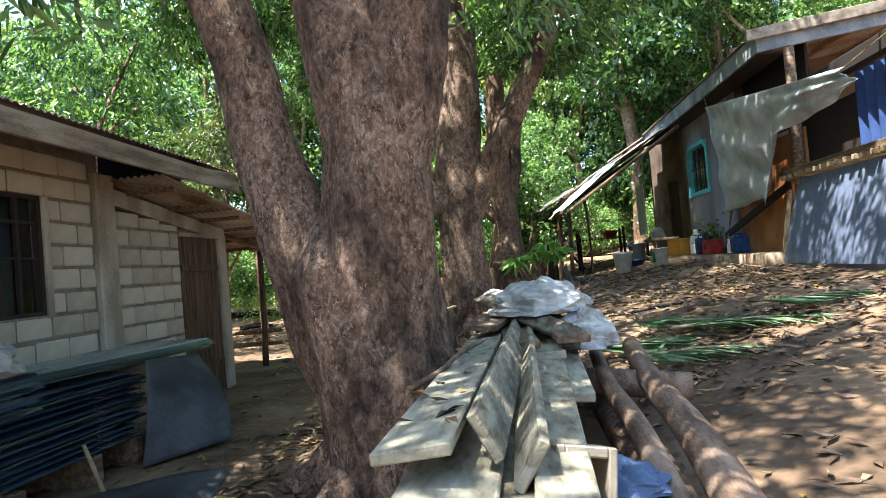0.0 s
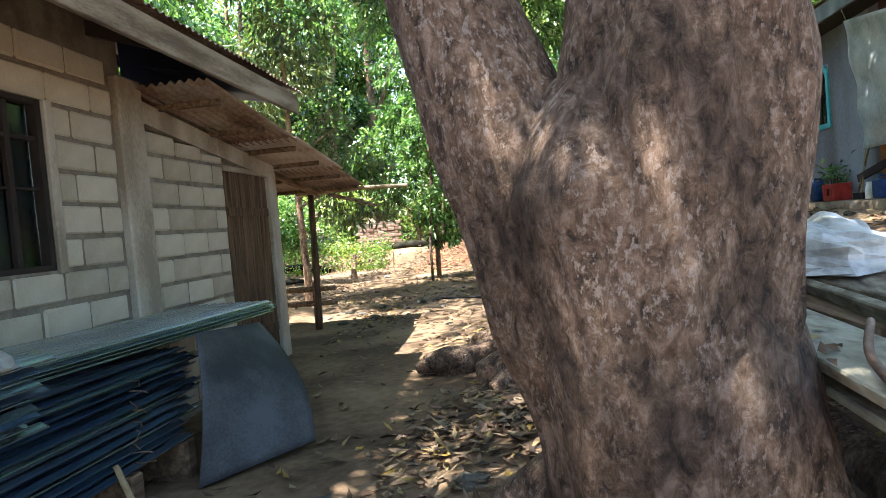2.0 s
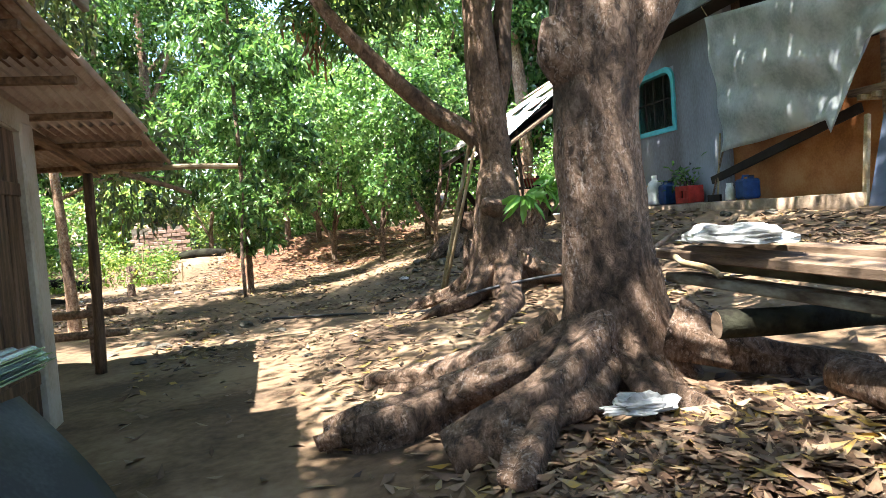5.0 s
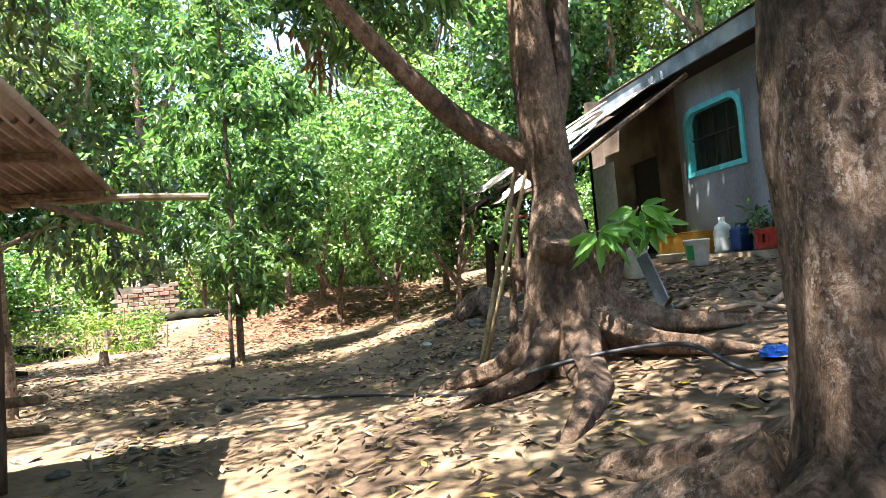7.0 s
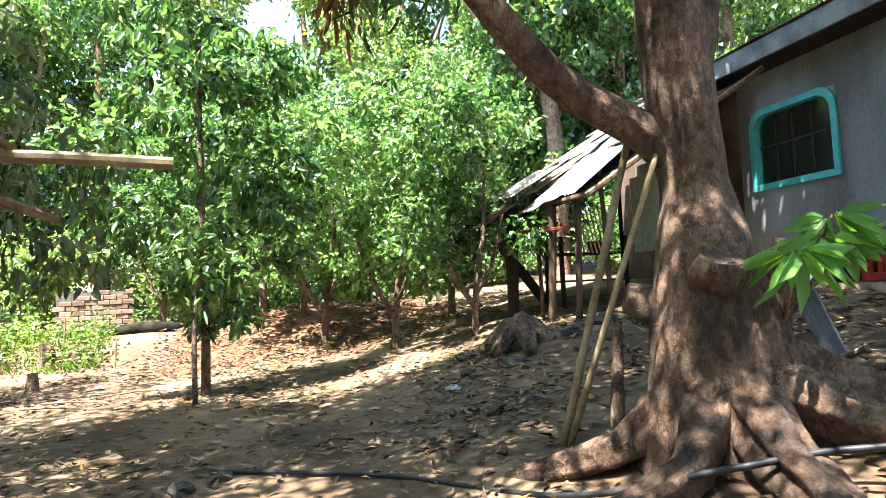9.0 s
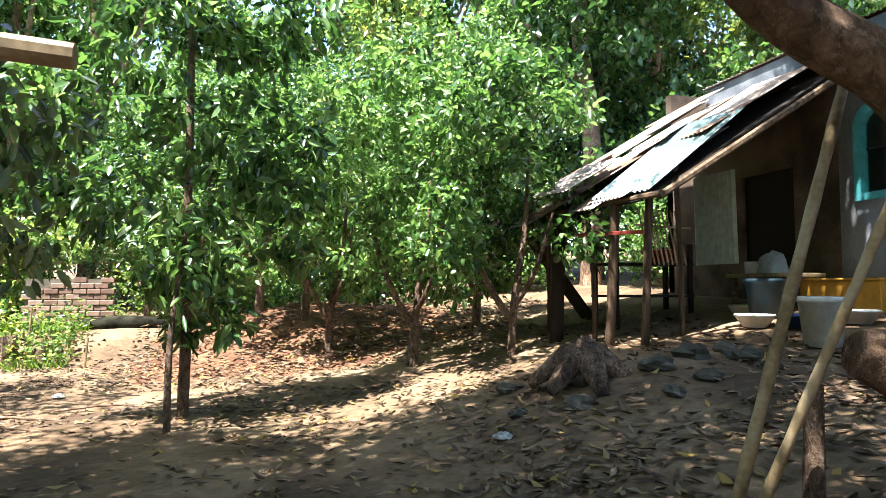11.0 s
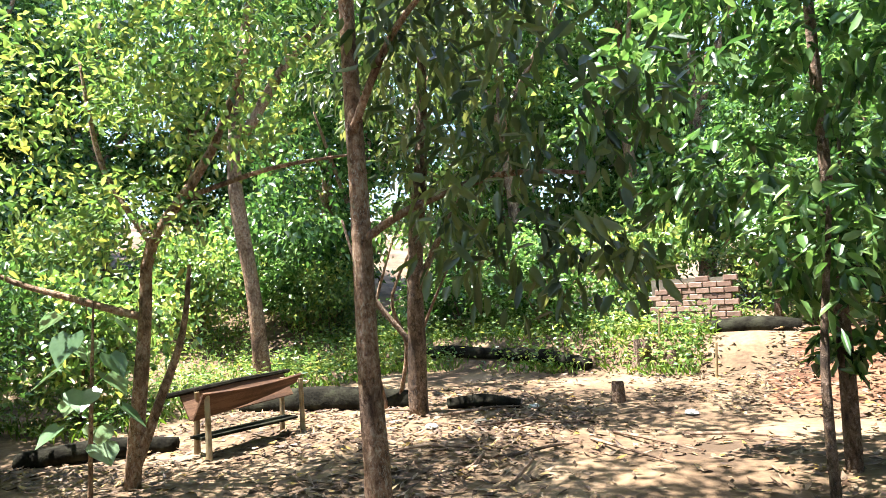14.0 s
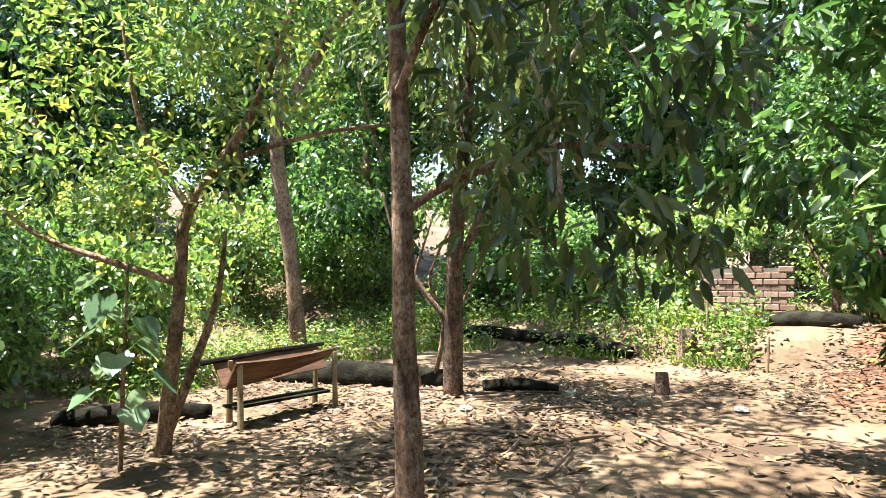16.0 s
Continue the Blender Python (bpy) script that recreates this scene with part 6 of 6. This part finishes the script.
for k, (x, y, s) in enumerate([(-1.5, 11.9, 0.12), (-2.3, 10.6, 0.09), (-2.6, 10.9, 0.13), (-2.0, 10.3, 0.08), (-2.9, 11.3, 0.1), (-1.9, 11.2, 0.07), (-2.4, 11.6, 0.12), (-1.3, 10.9, 0.09), (-3.2, 10.9, 0.12), (-2.7, 10.2, 0.1),
                              (-1.75, 11.75, 0.14), (-2.1, 11.5, 0.09), (1.6, 13.7, 0.28), (2.1, 13.4, 0.2), (2.6, 13.6, 0.24), (2.9, 13.3, 0.22), (2.3, 13.0, 0.15), (1.3, 13.3, 0.18), (3.1, 13.8, 0.18), (1.9, 12.9, 0.13), (2.8, 12.9, 0.13), (1.1, 14.3, 0.17), (0.9, 13.6, 0.12),
                              (-5.6, 16.3, 0.12), (-4.9, 18.6, 0.1), (0.55, 6.1, 0.1), (-0.3, 4.3, 0.12), (0.1, 4.0, 0.16), (-0.1, 3.75, 0.12), (3.4, 9.4, 0.15), (3.6, 9.0, 0.14), (3.3, 8.6, 0.12), (4.6, 10.6, 0.12), (4.8, 10.0, 0.13), (5.1, 10.4, 0.1), (-7.2, 17.6, 0.12), (-1.0, 9.3, 0.06), (0.56, 4.3, 0.3)]):
    stone(x, y, s * 0.66, k + 1, lift=0.08)
for k, (x, y, h, r0) in enumerate([(-4.6, 17.9, 0.25, 0.08), (-5.2, 20.4, 0.4, 0.14), (-4.7, 20.3, 0.28, 0.1)]):
    t = thing("stump", (x, y, ground_z(x, y)), "weathered grey tree stump in the yard", "stump", "stumps")
    m = Mesh()
    bark_tube(m, [(0, 0, -0.1), (0.01, 0, h * 0.5), (0.0, 0.02, h)], [r0 * 1.3, r0, r0 * 0.9], 8, 12, k, 0.25)
    part("wood", m, M_BARK, t)
mound_roots = thing("mossy_stump", (1.6, 13.75, ground_z(1.6, 13.75)), "mossy old stump among stones", "stump")
for k in range(7):
    a = k * 0.9
    m = Mesh()
    bark_tube(m, [(0, 0, 0.2), (0.2 * math.cos(a), 0.2 * math.sin(a), 0.14), (0.5 * math.cos(a), 0.5 * math.sin(a), -0.08)], [0.14, 0.1, 0.04], 10, 9, k + 3, 0.25)
    part("root", m, M_BARK, mound_roots, smooth=True)

# ---- bench, logs and the brick wall at the edge of the yard ----
be = thing("trough_bench", (-7.45, 14.5, ground_z(-7.45, 14.5)), "brown V-shaped plank trough standing on stakes", "trough")
M_TROUGH = material("red_brown_board", [(0.05, 0.025, 0.015), (0.11, 0.055, 0.03), (0.19, 0.105, 0.06)], 0.75, 0, 3, 0.5, 50, stretch=(4, 0.5, 4), bump_dist=0.006)
part("side_board", Mesh().sheet(lambda u, v: (0.03 + 0.2 * v * (1 - 0.45 * u), -0.66 + 1.32 * u, 0.36 + 0.2 * u + 0.28 * v * (1 - 0.62 * u) - 0.03 * math.sin(3 * u)), 10, 3, 0.022), M_TROUGH, be, "warped front board")
part("side_board", Mesh().sheet(lambda u, v: (-0.02 - 0.2 * v, -0.66 + 1.32 * u, 0.37 + 0.06 * u + 0.27 * v), 10, 3, 0.022), M_TROUGH, be)
part("rim_pole", Mesh().tube([(-0.2, -0.8, 0.62), (-0.22, 0.0, 0.66), (-0.2, 0.75, 0.68)], [0.028, 0.03, 0.024], 7, rough=0.1), M_ROT_SHADE, be)
part("shelf_plank", Mesh().box((-0.14, -0.6, 0.16), (0.1, 0.62, 0.19), 0.006), M_ROT_SHADE, be)
for x, y in ((0.2, -0.6), (-0.16, -0.5), (0.17, 0.62), (-0.16, 0.6)):
    part("stake", Mesh().tube([(x * 1.05, y, -0.1), (x, y, 0.3), (x * 0.95, y, 0.62)], [0.034, 0.03, 0.026], 7, rough=0.12), M_BAMBOO, be)
for k, (a, b, r0) in enumerate([((-9.6, 16.0), (-6.9, 16.7), 0.15), ((-6.4, 16.75), (-5.6, 17.2), 0.07), ((-10.2, 20.6), (-7.9, 20.5), 0.13), ((-7.8, 20.5), (-6.0, 20.2), 0.12), ((-4.4, 21.4), (-3.0, 21.5), 0.12), ((-9.2, 12.9), (-8.0, 14.0), 0.1)]):
    z0, z1 = ground_z(*a) + r0 * 0.6, ground_z(*b) + r0 * 0.6
    t = thing("fallen_log", (a[0], a[1], z0), "decaying log darkened for shade, lying at the yard's edge", "log", "fallen logs")
    m = Mesh()
    d = Vector((b[0] - a[0], b[1] - a[1], z1 - z0))
    bark_tube(m, [(0, 0, 0), d * 0.5 + Vector((0, 0, 0.05)), d], [r0, r0 * 1.05, r0 * 0.8], 14, 12, k, 0.25)
    part("wood", m, M_ROT_SHADE, t, smooth=True)
for k in range(14):
    x, y, a = -5.0 + rr_.uniform(-1.6, 1.6), 15.8 + rr_.uniform(-1.5, 1.6), rr_.uniform(0, 6.28)
    t = thing("fallen_branch", (x, y, ground_z(x, y) + 0.02), "dry fallen branch on the leaf litter", "branch", "fallen branches")
    L = rr_.uniform(0.5, 1.3)
    part("wood", Mesh().tube([(0, 0, 0), (L * 0.5 * math.cos(a), L * 0.5 * math.sin(a), 0.04), (L * math.cos(a + 0.2), L * math.sin(a + 0.2), 0.0)], [0.018, 0.014, 0.006], 6), M_LOG, t)
for x, y, h in ((-4.95, 20.6, 0.75), (-3.9, 19.8, 0.5)):
    t = thing("stake", (x, y, ground_z(x, y)), "thin pale stake stuck in the ground", "stake")
    part("shaft", Mesh().tube([(0, 0, -0.1), (0.04, 0, h)], [0.02, 0.016], 6), M_BAMBOO, t)
# broad-leaved plant below the spreading tree
bp_ = thing("broadleaf_plant", (-6.75, 12.55, ground_z(-6.75, 12.55)), "young plant with broad heart-shaped leaves", "plant")
part("stem", Mesh().tube([(0, 0, -0.05), (0.05, 0, 0.8), (0.0, 0.05, 1.6)], [0.02, 0.016, 0.008], 6), M_BARK_LIGHT, bp_)
for k in range(13):
    a, h = k * 2.4, 0.5 + 0.085 * k
    ln = 0.15 + 0.1 * rr_.uniform(0, 1)
    s = 0.12 + 0.05 * rr_.uniform(0, 1)
    heart = [(0, 0.0), (0.55, -0.25), (0.95, 0.15), (0.85, 0.75), (0.35, 1.3), (0, 1.75), (-0.35, 1.3), (-0.85, 0.75), (-0.95, 0.15), (-0.55, -0.25)]
    m4 = pose(math.cos(a) * ln, math.sin(a) * ln, h, 0, 0, math.degrees(a) - 90) @ pose(0, 0, 0, -35 - 25 * rr_.uniform(0, 1), 0, 0)
    v = [m4 @ Vector((x * s, y * s, 0.12 * s * abs(x))) for x, y in heart] + [m4 @ Vector((0, 0.7 * s, 0))]
    f = [(i, (i + 1) % 10, 10) for i in range(10)]
    lf = part("leaf", Mesh().add(v, f), M_BROAD, bp_)
    part("petiole", Mesh().tube([(0, 0, h - 0.12), (math.cos(a) * ln, math.sin(a) * ln, h)], [0.006, 0.004], 5), M_SPROUT, lf)
# fronds
for k, (x, y, a) in enumerate([(2.7, 4.9, 0.2), (3.4, 5.4, 0.0), (3.1, 5.9, -0.3), (4.1, 5.7, 0.3), (2.5, 5.5, 0.5)]):
    t = thing("palm_frond", (x, y, ground_z(x, y) + 0.03), "cut green palm frond lying on the earth", "palm frond", "palm fronds")
    L, n = 1.5, 46
    part("rib", Mesh().tube([(-L / 2 * math.cos(a), -L / 2 * math.sin(a), 0.02), (0, 0, 0.06), (L / 2 * math.cos(a), L / 2 * math.sin(a), 0.02)], [0.016, 0.012, 0.005], 6), M_BAMBOO, t)
    u = np.repeat(np.linspace(-0.45, 0.5, n), 2)
    sd = np.tile([1, -1], n)
    C = np.stack([u * L * math.cos(a), u * L * math.sin(a), np.full(2 * n, 0.05)], 1)
    D = np.stack([math.cos(a) * 0.8 - sd * math.sin(a), math.sin(a) * 0.8 + sd * math.cos(a), rr_.uniform(-0.1, 0.05, 2 * n)], 1)
    part("foliage", leaf_mesh("foliage", C, D, M_FROND, 0.45, 0.028, rr_, 0.1), M_FROND, t)

# ---- the mound of red earth under the far trees ----
def mound_skin(u, v):
    x, y = -3.6 + 6.4 * u, 17.6 + 5.6 * v
    e = min(u, 1 - u, v, 1 - v) * 6
    edge = min(1, e) + 0.5 * noise.noise(Vector((x * 1.3, y * 1.3, 9)))
    return (x, y, ground_z(x, y) + min(0.03, -0.05 + 0.09 * edge) + 0.02 * noise.noise(Vector((x * 4, y * 4, 2))))


tagged(new("earth_mound", Mesh().sheet(mound_skin, 60, 56).data("earth_mound", M_MOUND, True)), "mound of reddish earth and leaves under the trees", "mound", kind="structure")

# ---- leaf litter and grass ----


def litter(name, C, size, width, mat, seed):
    r = np.random.default_rng(seed)
    n = len(C)
    a = r.uniform(0, 2 * math.pi, n)
    D = np.stack([np.cos(a), np.sin(a), r.normal(0, 0.15, n)], 1)
    S = np.stack([-np.sin(a), np.cos(a), r.normal(0, 0.25, n)], 1)
    up_ = np.array([[0, 0, 1.0]])
    L = (size * r.uniform(0.55, 1.25, n))[:, None]
    W = (width * r.uniform(0.7, 1.2, n))[:, None]
    c = (r.uniform(-0.1, 0.3, n))[:, None]
    base, tip = C - D * L / 2 + up_ * L * c * 0.5, C + D * L / 2 + up_ * L * c
    V = np.stack([base, C + S * W / 2 + up_ * W * 0.25, tip, C - S * W / 2 + up_ * W * 0.25], 1).reshape(-1, 3)
    V[:, 2] += 0.006
    i = np.arange(n)[:, None] * 4
    F = np.concatenate([i + [0, 2, 1], i + [0, 3, 2]], 1).reshape(-1, 3)
    return tri_mesh(name, V, F, mat)


r = np.random.default_rng(77)
P = []
for n, x0, x1, y0, y1 in ((10000, -2.6, 4.6, 2.5, 12.5), (12000, -7.5, 4.0, 12.0, 21.0), (5200, -9.5, -4.5, 12.5, 18.0), (2200, 3.0, 5.2, 4.0, 12.5)):
    xy = np.stack([r.uniform(x0, x1, n), r.uniform(y0, y1, n)], 1)
    keep = np.array([noise.noise(Vector((x * 0.55, y * 0.55, 3))) + r.uniform(-0.45, 0.45) > -0.05 for x, y in xy])
    P.append(xy[keep])
P.append(np.stack([r.normal(0.6, 0.5, 3200), r.normal(5.25, 0.5, 3200)], 1))
P.append(np.stack([r.normal(-0.2, 0.6, 900), r.normal(4.3, 0.6, 900)], 1))
P.append(np.stack([r.uniform(-3.4, 2.8, 4200), r.uniform(17.6, 22.4, 4200)], 1))
P = np.concatenate(P)
P = P[~((P[:, 1] < 4.6) & (P[:, 0] < 0.5) & (r.uniform(0, 1, len(P)) < 0.45))]
P = P[~((P[:, 0] < -0.9) & (P[:, 1] < 9.5) & (r.uniform(0, 1, len(P)) < 0.75))]
C = np.array([(x, y, ground_z(x, y) + 0.012 * u + (0.032 if -3.4 < x < 2.6 and 17.9 < y < 23 else 0)) for (x, y), u in zip(P, r.uniform(0, 1, len(P)))])
tagged(new("leaf_litter", litter("leaf_litter", C, 0.135, 0.038, M_LITTER, 9)), "dry brown and yellow mango leaves scattered on the earth", "leaves", kind="stuff")
C = np.stack([r.uniform(0.82, 1.0, 26), r.uniform(1.4, 4.0, 26), np.full(26, 0.884)], 1)
tagged(new("leaf_scatter", litter("leaf_scatter", C, 0.11, 0.035, M_LITTER, 10)), "few dry leaves fallen on the planks", "leaves", kind="stuff")
n = 9000
xy = np.stack([r.uniform(-14, -4.2, n), r.uniform(19.8, 24.5, n)], 1)
xy = np.concatenate([xy, np.stack([r.uniform(-24, -9.6, 15000), r.uniform(13.5, 25, 15000)], 1), np.stack([r.uniform(-8.6, -6.6, 90), r.uniform(11.6, 13.2, 90)], 1)])
edge = np.array([noise.noise(Vector((x * 0.8, y * 0.8, 7))) + r.uniform(-0.4, 0.4) + 0.25 * min(1, y - 19.8 if x > -9 else 1) for x, y in xy])
xy = xy[edge > 0.05]
C = np.array([(x, y, ground_z(x, y)) for x, y in xy])
W = C[r.uniform(0, 1, len(C)) < 0.55] + r.normal(0, 0.05, (1, 3))
W = np.repeat(W, 3, 0) + r.normal(0, 0.09, (len(W) * 3, 3))
W[:, 2] += np.abs(r.normal(0.12, 0.12, len(W)))
D = np.stack([r.normal(0, 1, len(W)), r.normal(0, 1, len(W)), r.uniform(0, 0.7, len(W))], 1)
tagged(new("weeds", leaf_mesh("weeds", W, D, M_LEAF_YEL, 0.10, 0.055, r, full=False)), "broad-leaved weeds growing through the rough grass", "weeds", kind="stuff")
D = np.stack([r.normal(0, 0.4, len(C)), r.normal(0, 0.4, len(C)), np.ones(len(C))], 1)
tagged(new("grass", leaf_mesh("grass", C, D, M_GRASS, 0.2, 0.025, r, 0.4, full=False)), "sunlit rough grass and weeds at the yard's edge", "grass", kind="stuff")


# ---- blocks and bricks, laid one by one ----
def block_mesh(name, length, height, depth, mat, bevel=0.013):
    return Mesh().box((-depth, 0, 0), (0.0, length, height), bevel).data(name, mat)


sizes = {}
r = np.random.default_rng(4)


def lay(parent, x, y0, y1, z0, z1, mat, name="block"):
    key = (round(y1 - y0, 2), round(z1 - z0, 2), mat.name)
    if key not in sizes:
        sizes[key] = block_mesh(name, key[0], key[1], 0.06, mat)
    ob = new(name, sizes[key])
    ob.parent = parent
    ob.location = (x + r.uniform(-0.004, 0.006), y0, z0 + r.uniform(-0.003, 0.003))
    ob.rotation_euler = (r.uniform(-0.012, 0.012), 0, r.uniform(-0.014, 0.014))


J = 0.018
for c in range(13):
    z0 = c * 0.21
    off = 0.2 if c % 2 else 0.0
    y = 1.2 - off
    while y < 7.0:
        a, b = y, y + 0.414
        y += 0.414
        segs = [(a, b)]
        cuts = [(5.37, 5.67)]
        if 1.2 < z0 < 2.3:
            cuts.append((3.74, 4.75))
        for lo, hi in cuts:
            segs = [s for a_, b_ in segs for s in ((a_, min(b_, lo)), (max(a_, hi), b_)) if s[1] - s[0] > 0.05]
        for a_, b_ in segs:
            b_ = min(b_, 7.0 if c < 10 else 8.06)
            if b_ - a_ < 0.06:
                continue
            top = z0 + 0.21 - J
            if a_ > 5.6:
                lim = rake(b_) - 0.16
                if z0 > lim - 0.04:
                    continue
                top = min(top, lim)
            lay(wall, WX, a_ + J / 2, b_ - J / 2, z0 + J / 2, top, M_BLOCK)
bw = thing("brick_wall", (0, 0, 0), "low ruined wall of red-brown bricks in the weeds", "wall")
for c in range(10):
    for k in range(6):
        if c > 7 and k < c - 6 or c == 9 and k == 4:
            continue
        x = -5.5 + k * 0.24 + (0.12 if c % 2 else 0)
        ob = new("brick", sizes.setdefault("wallbrick", Mesh().box((0, 0, 0), (0.226, 0.11, 0.092), 0.008).data("brick", M_BRICK)))
        ob.parent = bw
        ob.location = (x + r.uniform(-0.01, 0.01), 21.9 + r.uniform(-0.01, 0.01), ground_z(-4.8, 21.9) - 0.06 + c * 0.105)
part("mortar", Mesh().box((-5.45, 21.93, 0.2), (-4.1, 22.02, ground_z(-4.8, 21.9) + 0.95)), M_MORTAR, bw)
